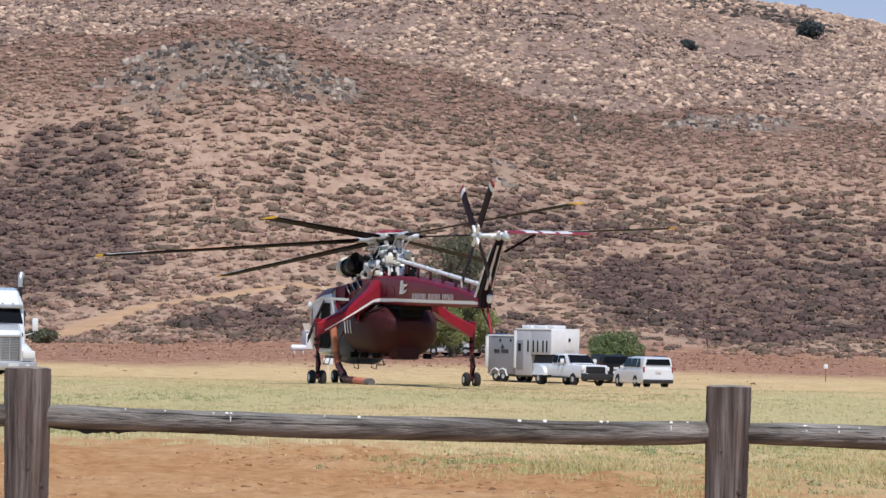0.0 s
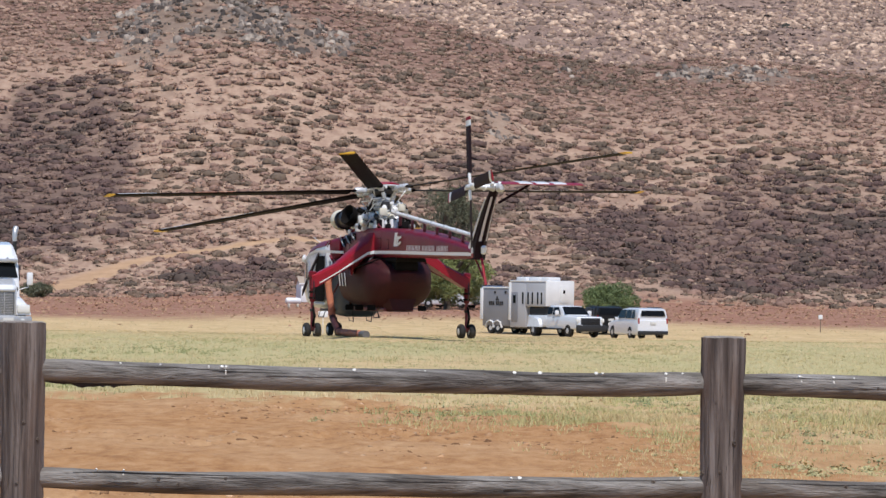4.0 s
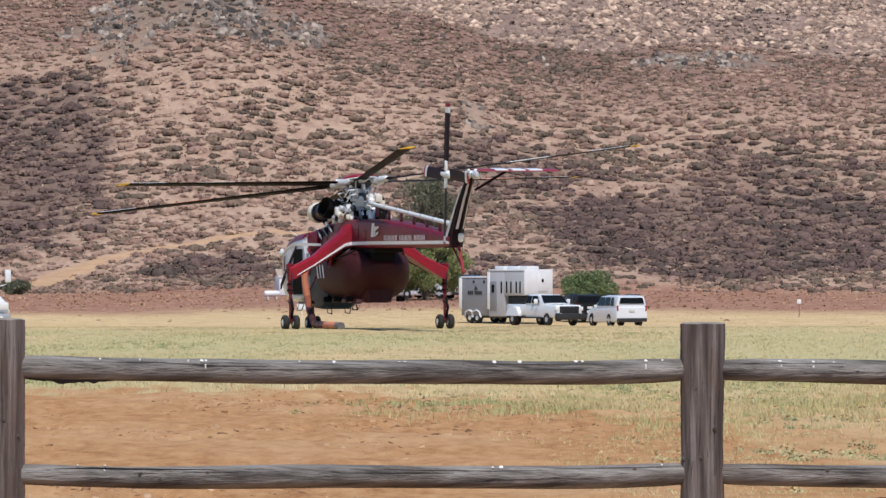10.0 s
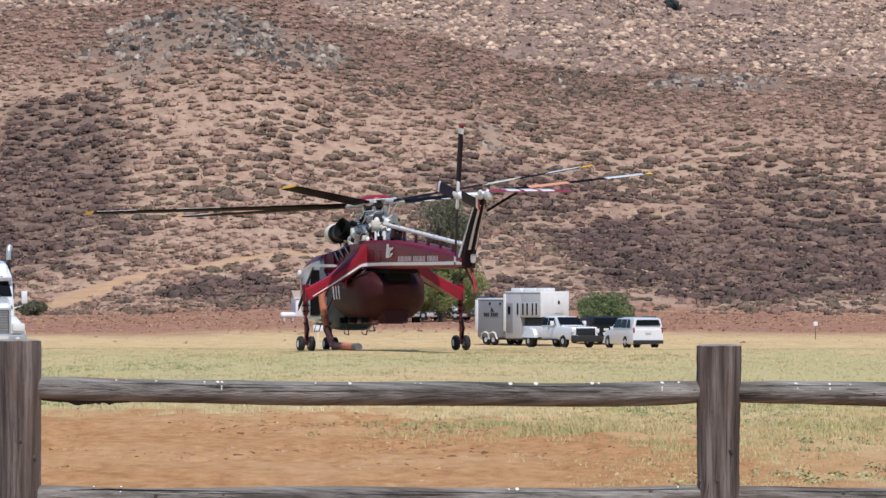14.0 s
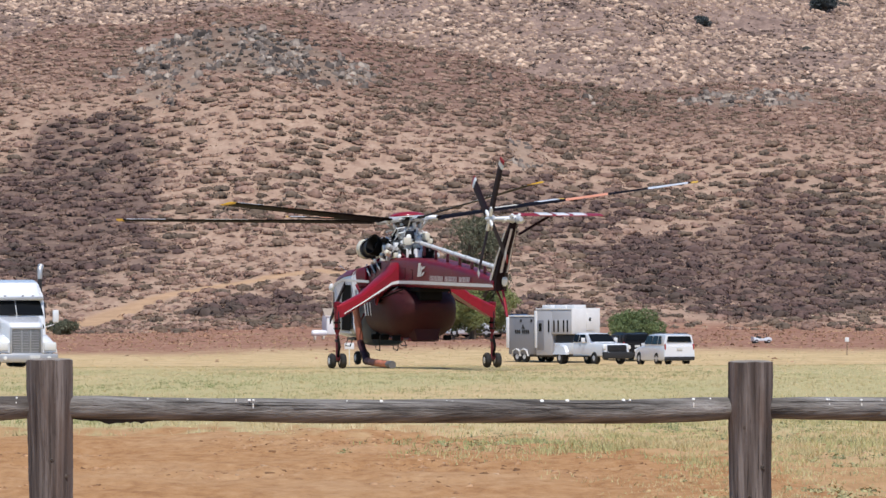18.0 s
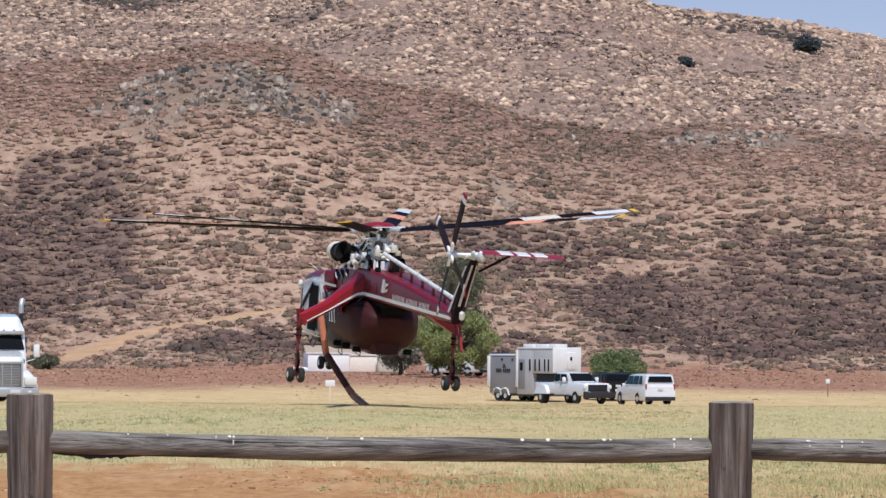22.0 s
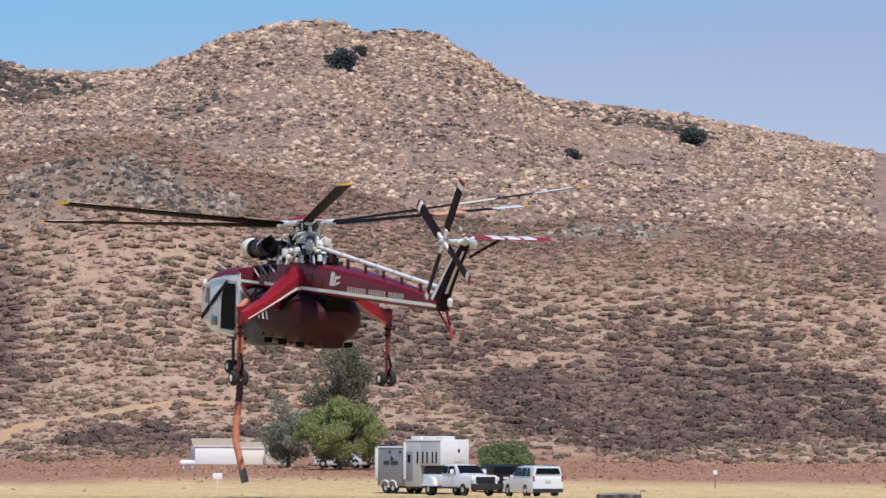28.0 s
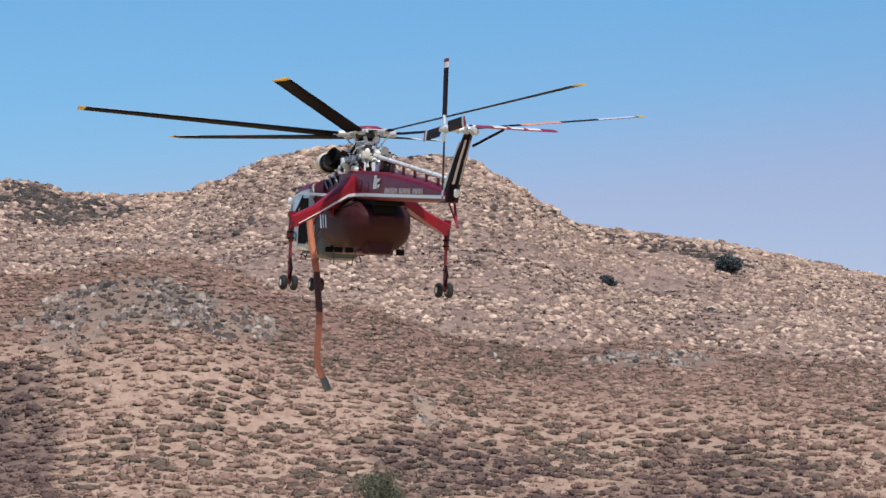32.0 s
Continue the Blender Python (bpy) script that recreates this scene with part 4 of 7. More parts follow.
def build_fence():
    fence = thing("rail_fence", pose(0, 13, 0), "weathered grey split-rail fence of round logs beside the dirt", "fence")
    base = Vector((0, 13, 0))
    for k, (x, y, top, lean) in enumerate(POSTS):
        bm = bmnew()
        foot = Vector((x - math.tan(radians(lean)) * 0.9, y, -0.35)) - base
        head = Vector((x, y, top)) - base
        wobble_tube(bm, foot, head, 0.0765, 28, 110, 0.004, 40 + k, flat_ends=False)
        # a worn rim on top
        for v in bm.verts:
            if v.co.z > top - 0.004:
                v.co.z += 0.004 * noise.noise((v.co.x * 30, v.co.y * 30, k))
        post = part("post", bm, WOOD, fence)
        bm = bmnew()
        lathe(bm, head + Vector((0, 0, -0.004)), (0, 0.02, 1), [(0.0775, -0.004), (0.0765, 0.003), (0.068, 0.009), (0.02, 0.011)], 24)
        part("end_grain", bm, END_GRAIN, post, "pale worn end grain")
        rs = np.random.RandomState(500 + k)
        for c in range(10):
            a = -math.pi / 2 + (rs.rand() - 0.5) * 2.0
            z0, ln, w = 0.55 + rs.rand() * 0.7, 0.06 + 0.3 * rs.rand() ** 2, 0.0006 + 0.0016 * rs.rand() ** 2
            ln = min(ln, top - z0 - 0.01)
            cx, cy = foot.lerp(head, (z0 + 0.35) / (top + 0.35)).x + math.cos(a) * 0.0752, head.y + math.sin(a) * 0.0752
            t, o = Vector((-math.sin(a), math.cos(a), 0)), Vector((math.cos(a), math.sin(a), 0))
            bm = bmnew()
            plate(bm, [Vector((cx - 0.002, cy, z0)) - t * 0.0004, Vector((cx, cy, z0 + ln * 0.4)) - t * w, Vector((cx + 0.002, cy, z0 + ln)), Vector((cx, cy, z0 + ln * 0.5)) + t * w], o, 0.002)
            part("crack", bm, GAP, post)
        for c in range(8):
            a = -math.pi / 2 + (rs.rand() - 0.5) * 2.3
            z0 = top - 0.05 - 0.85 * (c + rs.rand()) / 8
            knot(post, (foot.lerp(head, (z0 + 0.35) / (top + 0.35)).x + math.cos(a) * 0.0745, head.y + math.sin(a) * 0.0745, z0), (math.cos(a), math.sin(a), 0), 0.004 + 0.005 * rs.rand())
    order = sorted(POSTS)
    for a, b in zip(order, order[1:]):
        for j, dz in enumerate(RAILS):
            bm = bmnew()
            r = 0.041 if j == 0 else 0.040
            p0 = Vector((a[0] + 0.055, a[1], a[2] + dz)) - base
            p1 = Vector((b[0] - 0.055, b[1], b[2] + dz)) - base
            wobble_tube(bm, p0, p1, r, 20, 60, 0.012, int(a[0] * 10) + 90 + 77 * j, 0.012)
            rail = part("rail", bm, WOOD_RAIL, fence)
            rs = np.random.RandomState(int(a[0] * 7) + 600 + j)
            seed_c = a[0] * 3 + j * 7.7
            for _ in range(15 if j == 0 else 5):
                u = rs.rand()
                c = p0.lerp(p1, u) + Vector((0, -0.016 - 0.012 * rs.rand(), r * 0.82 - 0.012 * 4 * u * (1 - u)))
                bm = bmnew()
                lathe(bm, c, (0.1, -0.6, 0.75), [(0.001, 0.005), (0.003 + 0.005 * rs.rand() ** 2, 0.004), (0.005, -0.006)], 8)
                if rs.rand() < 0.3:
                    box(bm, c + Vector((0, -0.014, -0.018)), (0.005, 0.003, 0.01 + 0.012 * rs.rand()), 0.001)
                part("dropping", bm, DROPPING, rail, "white bird dropping")
            for _ in range(8):
                u, ln = 0.03 + 0.8 * rs.rand(), 0.05 + 0.5 * rs.rand() ** 2.5
                zz = (rs.rand() - 0.3) * 0.045
                yy = -math.sqrt(max(r * r - zz * zz, 1e-6)) - 0.0005
                du, w = ln / 2.4, 0.0004 + 0.0009 * rs.rand()

                def on(uu, dzz):
                    return p0.lerp(p1, uu) + Vector((0, yy, zz + dzz - 0.012 * 4 * uu * (1 - uu)))
                bm = bmnew()
                plate(bm, [on(u, 0), on(u + du * 0.25, -w), on(u + du * 0.7, -w * 0.4), on(u + du, 0.002), on(u + du * 0.6, w), on(u + du * 0.3, w * 0.3)], (0, -1, 0), 0.0025)
                part("crack", bm, GAP, rail)
            # one long drying crack along the upper side
            u0, ln, w = 0.03 + 0.1 * rs.rand(), 0.6 + 0.25 * rs.rand(), 0.0017
            zs = [r * (0.62 + 0.2 * noise.noise((q * 0.8, seed_c, 0.5))) for q in range(15)]
            up, low = [], []
            for q in range(15):
                uu = u0 + ln * q / 14
                c = p0.lerp(p1, uu) + Vector((0, -math.sqrt(r * r - zs[q] ** 2) - 0.001, zs[q] - 0.012 * 4 * uu * (1 - uu)))
                ww = w * math.sin(math.pi * (q + 0.3) / 14.6)
                up.append(c + Vector((0, 0, ww))), low.append(c - Vector((0, 0, ww)))
            bm = bmnew()
            loft(bm, [[a2, b2, b2 + Vector((0, 0.012, 0)), a2 + Vector((0, 0.012, 0))] for a2, b2 in zip(up, low)])
            part("crack", bm, GAP, rail)
            if j == 0 and abs(a[0]) < 2 and a[0] < 0:     # a ragged strip of bark still hangs under the rail
                rag, edge = [], []
                for q in range(26):
                    uu = 0.012 + 0.13 * q / 25
                    c = p0.lerp(p1, uu) + Vector((0, -r * 0.45, -r * 0.86 - 0.012 * 4 * uu * (1 - uu)))
                    edge.append(c), rag.append(c + Vector((0, 0.004, -0.004 - 0.012 * math.sin(math.pi * q / 25) * (0.5 + rs.rand()))))
                bm = bmnew()
                loft(bm, [[a2, b2, b2 + Vector((0, 0.02, 0.002)), a2 + Vector((0, 0.03, -0.002))] for a2, b2 in zip(edge, rag)])
                part("bark_strip", bm, GAP, rail, "dark ragged bark")
            for _ in range(4):
                u, zz = 0.05 + 0.9 * rs.rand(), (rs.rand() - 0.4) * 0.05
                knot(rail, p0.lerp(p1, u) + Vector((0, -math.sqrt(r * r - zz * zz) + 0.002, zz - 0.012 * 4 * u * (1 - u))), (0, -1, zz / r), 0.003 + 0.003 * rs.rand())


build_fence()


# ---- helicopter: x to its right, y forward, z up, the hub over the origin ----
HUB_Z = 5.45


def hull_ring(y, w_top, w_bot, z0, z1, round_=0.12):
    """Rounded box section across y."""
    r = round_
    pts = []
    for cx, cz, a0, w in ((1, 1, 0, w_top), (-1, 1, 90, w_top), (-1, -1, 180, w_bot), (1, -1, 270, w_bot)):
        for k in range(4):
            a = radians(a0 + 30 * k)
            px = cx * (w - r) + r * math.cos(a)
            pz = (z1 - r if cz > 0 else z0 + r) + r * math.sin(a)
            pts.append(Vector((px, y, pz)))
    return pts


def blade_mesh(bm, y0, y1, chord, thick, twist=0.0, c_shift=0.0, twist_end=0.0):
    """An aerofoil from y0 to y1 along y; the leading edge lies towards -x, raised by the twist."""
    prof = ((0.25, 0.0), (0.16, 0.38), (-0.05, 0.5), (-0.4, 0.25), (-0.75, 0.03), (-0.4, -0.16), (-0.05, -0.4), (0.16, -0.32))
    rings = []
    for y, tw in ((y0, twist), (y1, twist_end)):
        ct, st = math.cos(radians(tw)), math.sin(radians(tw))
        rings.append([Vector((-(u * ct - v * thick / chord * st) * chord + c_shift, y, u * st * chord + v * thick * ct)) for u, v in prof])
    return loft(bm, rings)


def build_rotor(heli):
    rotor = new("main_rotor")
    rotor.parent = heli
    rotor.location = (0, 0, HUB_Z)
    bm = bmnew()
    lathe(bm, (0, 0, -0.22), (0, 0, 1), [(0.26, 0), (0.46, 0.03), (0.5, 0.1), (0.5, 0.2), (0.42, 0.28), (0.25, 0.32)], 24)
    part("hub", bm, STEEL, rotor, "grey steel rotor hub")
    bm = bmnew()
    lathe(bm, (0, 0, 0.13), (0, 0, 1), [(0.48, 0), (0.66, 0.015), (0.64, 0.05), (0.45, 0.13), (0.12, 0.17), (0.01, 0.175)], 28)
    part("hub_cap", bm, RED, rotor, "domed red hub fairing")
    bm = bmnew()
    lathe(bm, (0, 0, 0.09), (0, 0, 1), [(0.5, 0), (0.68, 0.0), (0.68, 0.035), (0.5, 0.035)], 28)
    part("cap_rim", bm, WHITE, rotor)
    bm = bmnew()
    lathe(bm, (0, 0, -0.62), (0, 0, 1), [(0.30, 0), (0.44, 0.02), (0.44, 0.09), (0.3, 0.12)], 24)
    part("swashplate", bm, METAL, rotor, "silver swashplate ring")
    for k in range(6):
        a = radians(60 * k + 12)
        bm = bmnew()
        box(bm, (0.5 * math.cos(a), 0.5 * math.sin(a), -0.56), (0.16, 0.13, 0.12), 0.03)
        part("swashplate_lug", bm, WHITE, rotor)
        bm = bmnew()
        lathe(bm, (0.42 * math.cos(a + 0.5), 0.42 * math.sin(a + 0.5), -0.36), (0.3 * math.cos(a), 0.3 * math.sin(a), 1), [(0.04, 0), (0.08, 0.03), (0.08, 0.2), (0.05, 0.25)], 10)
        part("hub_fitting", bm, (SILVER, WHITE)[k % 2], rotor)
    blades = []
    for k in range(6):
        a = 60 * k
        arm = new("blade_arm")
        arm.parent = rotor
        arm.rotation_euler = (0, 0, radians(a))
        bm = bmnew()
        box(bm, (0, 0.62, 0), (0.2, 0.5, 0.17), 0.03)
        lathe(bm, (0, 0.8, 0), (0, 1, 0), [(0.1, 0), (0.125, 0.03), (0.125, 0.3), (0.09, 0.36)], 14)
        box(bm, (0.14, 0.95, 0.0), (0.12, 0.26, 0.1), 0.02)
        part("sleeve", bm, SILVER, arm, "silver blade sleeve")
        bm = bmnew()
        tube(bm, [(0.27, 0.85, -0.02), (0.24, 0.42, -0.5)], 0.028, 8)
        part("pitch_link", bm, METAL, arm)
        bm = bmnew()
        tube(bm, [(-0.2, 0.75, 0.03), (-0.16, 0.4, 0.03)], 0.05, 8)
        part("lag_damper", bm, WHITE, arm)
        blade = new("rotor_blade")
        blade.parent = arm
        blade.location = (0, 0.75, 0)
        blades.append(blade)
        # dark underside carried through, painted bands on the upper skin
        tw, tw_end = 13, 6
        bm = bmnew()
        loft(bm, [ring((0, 0.3, 0), (0, 1, 0), 0.11, 8, 0.06), ring((0, 0.55, 0), (0, 1, 0), 0.16, 8, 0.05)])
        blade_mesh(bm, 0.5, 9.97, 0.6, 0.068, tw, 0, tw_end)
        part("spar", bm, BLADE_BLACK, blade, "black rotor blade")
        bm = bmnew()
        blade_mesh(bm, 9.97, 10.22, 0.6, 0.066, tw_end, 0, tw_end)
        part("tip", bm, YELLOW, blade, "yellow blade tip")
        for y0, y1, mat_a, mat_b in ((5.25, 6.85, CREAM, ORANGE), (8.35, 9.85, WHITE, WHITE)):
            bm = bmnew()
            def tilt(y):
                return tw + (tw_end - tw) * (y - 0.5) / 9.35
            rings = []
            for y in (y0, y1):
                ct, st = math.cos(radians(tilt(y))), math.sin(radians(tilt(y)))
                rings.append([Vector((-u * ct * 0.6, y, u * st * 0.6 + v * 0.07 + 0.004)) for u, v in ((0.24, 0.1), (0.16, 0.4), (-0.05, 0.52), (-0.4, 0.28), (-0.74, 0.05), (-0.74, 0.02), (-0.4, 0.2), (0.16, 0.3))])
            loft(bm, rings)
            part("paint_band", bm, mat_b if k % 2 else mat_a, blade, "painted band on the blade's upper side")
    return rotor, blades


def build_tail_rotor(heli):
    tr = new("tail_rotor")
    tr.parent = heli
    tr.location = (-0.88, -13.35, 5.28)
    bm = bmnew()
    lathe(bm, (0.1, 0, 0), (-1, 0, 0), [(0.08, -0.1), (0.14, 0), (0.14, 0.1), (0.1, 0.16), (0.05, 0.26), (0.02, 0.28)], 16)
    part("tail_hub", bm, SILVER, tr, "white tail rotor hub")
    for k in range(4):
        arm = new("tail_blade")
        arm.parent = tr
        arm.rotation_euler = (radians(90 * k), 0, 0)
        bm = bmnew()
        box(bm, (-0.02, 0.3, 0), (0.1, 0.36, 0.12), 0.03)
        part("grip", bm, WHITE, arm, "white blade grip")
        for y0, y1, mat in ((0.46, 2.1, MAROON_DARK), (2.1, 2.3, WHITE), (2.3, 2.42, RED)):
            bm = bmnew()
            rings = []
            for y in (y0, y1):
                rings.append([Vector((v * 0.055 + u * 0.06, y, u * 0.37)) for u, v in ((0.4, 0.0), (0.3, 0.4), (0, 0.5), (-0.35, 0.25), (-0.6, 0.0), (-0.35, -0.25), (0, -0.5), (0.3, -0.4))])
            loft(bm, rings)
            part("blade_panel", bm, mat, arm)
    return tr


LETTERING = material("lettering_grey", (0.6, 0.54, 0.56), 0.5, 0, 0.1, 8, 0.02)
# white whose blue cast stands for reflections in the cockpit glass
COOL_WHITE = material("white_paint_sky_tint", (0.68, 0.72, 0.79), 0.3, 0, 0.1, 2, 0.02, (0.35, 0.36, 0.38), 0.5, coat=0.4)
MAROON_DARK = material("dark_blade_paint", (0.02, 0.008, 0.011), 0.6, 0, 0.2, 3, 0.03, spec=0.2)
PYLON = material("pylon_paint", (0.014, 0.0045, 0.008), 0.6, 0, 0.25, 2, 0.04, spec=0.1)
STRAINER = material("hose_strainer", (0.17, 0.16, 0.155), 0.5, 0.3, 0.3, 20, 0.3)
GREY_POD = material("grey_pod", (0.085, 0.09, 0.1), 0.42, 0.1, 0.12, 2, 0.03)


def wheel_parts(heli_part, c, r=0.285, w=0.22):
    bm = bmnew()
    lathe(bm, (c[0] - w / 2, c[1], c[2]), (1, 0, 0), [(r * 0.6, 0), (r * 0.8, 0.0), (r * 0.95, w * 0.18), (r, w * 0.4), (r, w * 0.6), (r * 0.95, w * 0.82), (r * 0.8, w), (r * 0.6, w)], 24)
    tyre = part("tyre", bm, RUBBER, heli_part, "black aircraft tyre")
    bm = bmnew()
    lathe(bm, (c[0] - w / 2 - 0.005, c[1], c[2]), (1, 0, 0), [(0.05, -0.02), (r * 0.34, 0.0), (r * 0.6, 0.012), (r * 0.6, w), (r * 0.34, w + 0.01), (0.05, w + 0.03)], 20)
    part("rim", bm, WHITE, tyre, "pale wheel rim")


def bars_on(parent, name, mat, p, along, up, out, words, size, gap=0.32, thick=0.004, slant=0.12, wide=0.52):
    """Plain upright bars in word groups, standing for lettering."""
    p, along, up, out = (Vector(v) for v in (p, along, up, out))
    x = 0.0
    for count in words:
        for _ in range(count):
            q = p + along * x
            w = along * size * wide
            u = up * size
            s = along * size * slant
            bm = bmnew()
            plate(bm, [q, q + w, q + w + u + s, q + u + s], out, thick)
            part(name, bm, mat, parent)
            x += size * 0.76
        x += size * gap * 1.6


def build_helicopter():
    heli = thing("helicopter", pose(-2.0, 140.3, 0, 0, 0, 17.5), "red heavy-lift crane helicopter with dark tank and orange hose", "helicopter")
    # spine and boom
    secs = ((3.3, 0.66, 0.66, 3.0, 3.72), (2.0, 0.72, 0.72, 2.95, 3.9), (0.6, 0.76, 0.76, 2.93, 4.0), (-1.4, 0.76, 0.76, 2.93, 4.02),
            (-3.5, 0.68, 0.66, 2.92, 3.97), (-6.5, 0.52, 0.5, 2.88, 3.77), (-9.5, 0.36, 0.34, 2.84, 3.49), (-11.6, 0.24, 0.22, 2.82, 3.2))
    bm = bmnew()
    loft(bm, [hull_ring(y, a, b, z0, z1, min(0.14, b * 0.5)) for y, a, b, z0, z1 in secs])
    boom = part("fuselage_boom", bm, RED_SHADED, heli, "glossy red fuselage spine and tail boom")
    # stripe along both flanks, a little proud
    for sx in (-1, 1):
        bm = bmnew()
        pts = [Vector((sx * (b + 0.006), y, z0 + 0.13)) for y, a, b, z0, z1 in secs if y < 2.5]
        rings = [[p + Vector((sx * -0.012, 0, -0.005)), p + Vector((sx * 0.006, 0, -0.005)), p + Vector((sx * 0.006, 0, 0.115)), p + Vector((sx * -0.012, 0, 0.115))] for p in pts]
        loft(bm, rings)
        part("stripe", bm, WHITE, boom, "white side stripe")
        for k in range(3):
            y = -3.75 - 0.17 * k
            x = sx * 0.672
            bm = bmnew()
            plate(bm, [(x, y, 3.32), (x, y - 0.13, 3.32), (x, y - 0.28, 3.82 - 0.12 * (k == 2)), (x, y - 0.15, 3.82 - 0.12 * (k == 2))], (sx, 0, 0), 0.012)
            part("emblem_bar", bm, WHITE, boom, "white slanted emblem bar")
        bm = bmnew()
        plate(bm, [(sx * 0.66, -4.3, 3.34), (sx * 0.65, -4.55, 3.42), (sx * 0.65, -4.6, 3.5), (sx * 0.66, -4.35, 3.45)], (sx, 0, 0), 0.02)
        part("emblem_bar", bm, WHITE, boom, "white slanted emblem bar")
        bm = bmnew()
        plate(bm, [(sx * 0.66, -4.25, 3.55), (sx * 0.65, -4.6, 3.62), (sx * 0.65, -4.63, 3.7), (sx * 0.66, -4.3, 3.65)], (sx, 0, 0), 0.02)
        part("emblem_bar", bm, WHITE, boom, "white slanted emblem bar")
        along = Vector((-0.052 * sx, -1, -0.012)).normalized()
        bars_on(boom, "lettering_bar", LETTERING, (sx * 0.628, -5.2, 3.16), along, (0, 0, 1), (sx, 0, 0), (10, 9, 8), 0.19, 0.6, 0.004, 0.12, 0.34)
    # white edging on the boom's top deck and panel seams
    for y in (-2.3, -4.9, -7.4, -9.6):
        bm = bmnew()
        t = np.interp(-y, [-s[0] for s in secs], range(len(secs)))
        i = int(t)
        u = t - i
        a, b = secs[i], secs[i + 1]
        mixv = [a[k] + (b[k] - a[k]) * u for k in range(1, 5)]
        loft(bm, [hull_ring(y, mixv[0] + 0.004, mixv[1] + 0.004, mixv[2] - 0.004, mixv[3] + 0.004, min(0.14, mixv[1] * 0.5)),
                  hull_ring(y - 0.025, mixv[0] + 0.004, mixv[1] + 0.004, mixv[2] - 0.004, mixv[3] + 0.004, min(0.14, mixv[1] * 0.5))])
        part("seam", bm, MAROON, boom)
    # belly under the boom
    bm = bmnew()
    box(bm, (0, -0.6, 2.86), (1.15, 6.2, 0.2), 0.05)
    part("belly_beam", bm, DARK, heli)

    # cockpit
    cab = ((8.0, 0.5, 0.48, 1.55, 2.3, 0.3), (7.75, 0.86, 0.84, 1.24, 2.72, 0.4), (6.9, 1.08, 1.05, 1.06, 3.15, 0.45), (6.0, 1.16, 1.12, 0.98, 3.4, 0.4), (4.9, 1.18, 1.12, 0.98, 3.56, 0.36), (3.7, 1.16, 1.06, 1.02, 3.62, 0.34))
    bm = bmnew()
    loft(bm, [hull_ring(y, a, b, z0, z1, r) for y, a, b, z0, z1, r in cab])
    cabin = part("cockpit", bm, COOL_WHITE, heli, "white-nosed cockpit pod")
    bm = bmnew()
    roof = []
    for y, a, b, z0, z1, r in cab[1:]:
        side = [(a - r + (r + 0.018) * math.cos(radians(q)), z1 - r + (r + 0.018) * math.sin(radians(q))) for q in range(18, 91, 12)]
        under = [(x * 0.93, z - 0.09) for x, z in side]
        roof.append([Vector((x, y, z)) for x, z in side + [(-x, z) for x, z in side[::-1]] + [(-x, z) for x, z in under] + under[::-1]])
    loft(bm, roof)
    loft(bm, [hull_ring(3.75, 1.0, 0.96, 2.85, 3.64, 0.2), hull_ring(3.0, 0.8, 0.8, 3.0, 3.75, 0.16)])
    part("roof", bm, RED_SHADED, cabin, "dark red cockpit roof")
    for sx in (-1, 1):
        bm = bmnew()
        plate(bm, [(sx * 1.1, 6.75, 2.15), (sx * 1.14, 6.35, 2.15), (sx * 1.14, 6.35, 2.75), (sx * 1.11, 6.65, 2.7)], (sx, 0, 0), 0.03)
        part("side_window", bm, GLASS_BLUE, cabin)
        # flat dark plate on the solid side stands for shade inside the doorway
        bm = bmnew()
        plate(bm, [(sx * 1.165, 5.0, 1.25), (sx * 1.165, 3.75, 1.25), (sx * 1.165, 3.75, 3.0), (sx * 1.165, 4.7, 3.0), (sx * 1.165, 5.0, 2.5)], (sx, 0, 0), 0.022)
        part("door_shade_plate", bm, DARK, cabin, "dark plate standing for the shaded open doorway")
        bm = bmnew()
        plate(bm, [(sx * 1.09, 7.1, 1.45), (sx * 1.17, 5.7, 2.25), (sx * 1.19, 4.5, 2.95), (sx * 1.19, 4.5, 3.12), (sx * 1.17, 5.7, 2.45), (sx * 1.09, 7.1, 1.67)], (sx, 0, 0), 0.03)
        part("diagonal_stripe", bm, PYLON, cabin, "dark diagonal stripe")
        bm = bmnew()
        loft(bm, [[Vector((sx * x, y, z)), Vector((sx * (x + 0.02), y, z)), Vector((sx * (x + 0.02), y, z + 0.1)), Vector((sx * x, y, z + 0.1))] for x, y, z in ((1.09, 6.85, 2.74), (1.17, 6.0, 3.0), (1.19, 4.9, 3.14), (1.17, 3.75, 3.12), (0.86, 2.2, 3.08))])
        part("roof_stripe", bm, WHITE, cabin, "white stripe under the roof")
        for py in (5.15, 6.05):                 # door frame and panel joint
            bm = bmnew()
            box(bm, (sx * 1.165, py, 2.0), (0.03, 0.05, 1.6), 0.008)
            part("door_frame", bm, SILVER, cabin)
        bm = bmnew()
        box(bm, (sx * 1.16, 4.5, 1.16), (0.05, 1.7, 0.1), 0.02)
        part("door_sill", bm, SILVER, cabin)
        bm = bmnew()
        box(bm, (sx * 1.14, 5.75, 1.5), (0.04, 0.5, 0.34), 0.015)
        part("access_panel", bm, GLASS_BLUE, cabin, "small chin window")
        bm = bmnew()
        lathe(bm, (sx * 1.1, 6.8, 2.9), (sx, 0.2, 0.2), [(0.02, -0.03), (0.12, -0.02), (0.16, 0.04), (0.12, 0.1), (0.02, 0.13)], 14)
        part("round_lamp", bm, WHITE, cabin, "white round fairing")
        bm = bmnew()
        box(bm, (sx * 0.85, 4.0, 0.93), (0.5, 1.2, 0.1), 0.03)
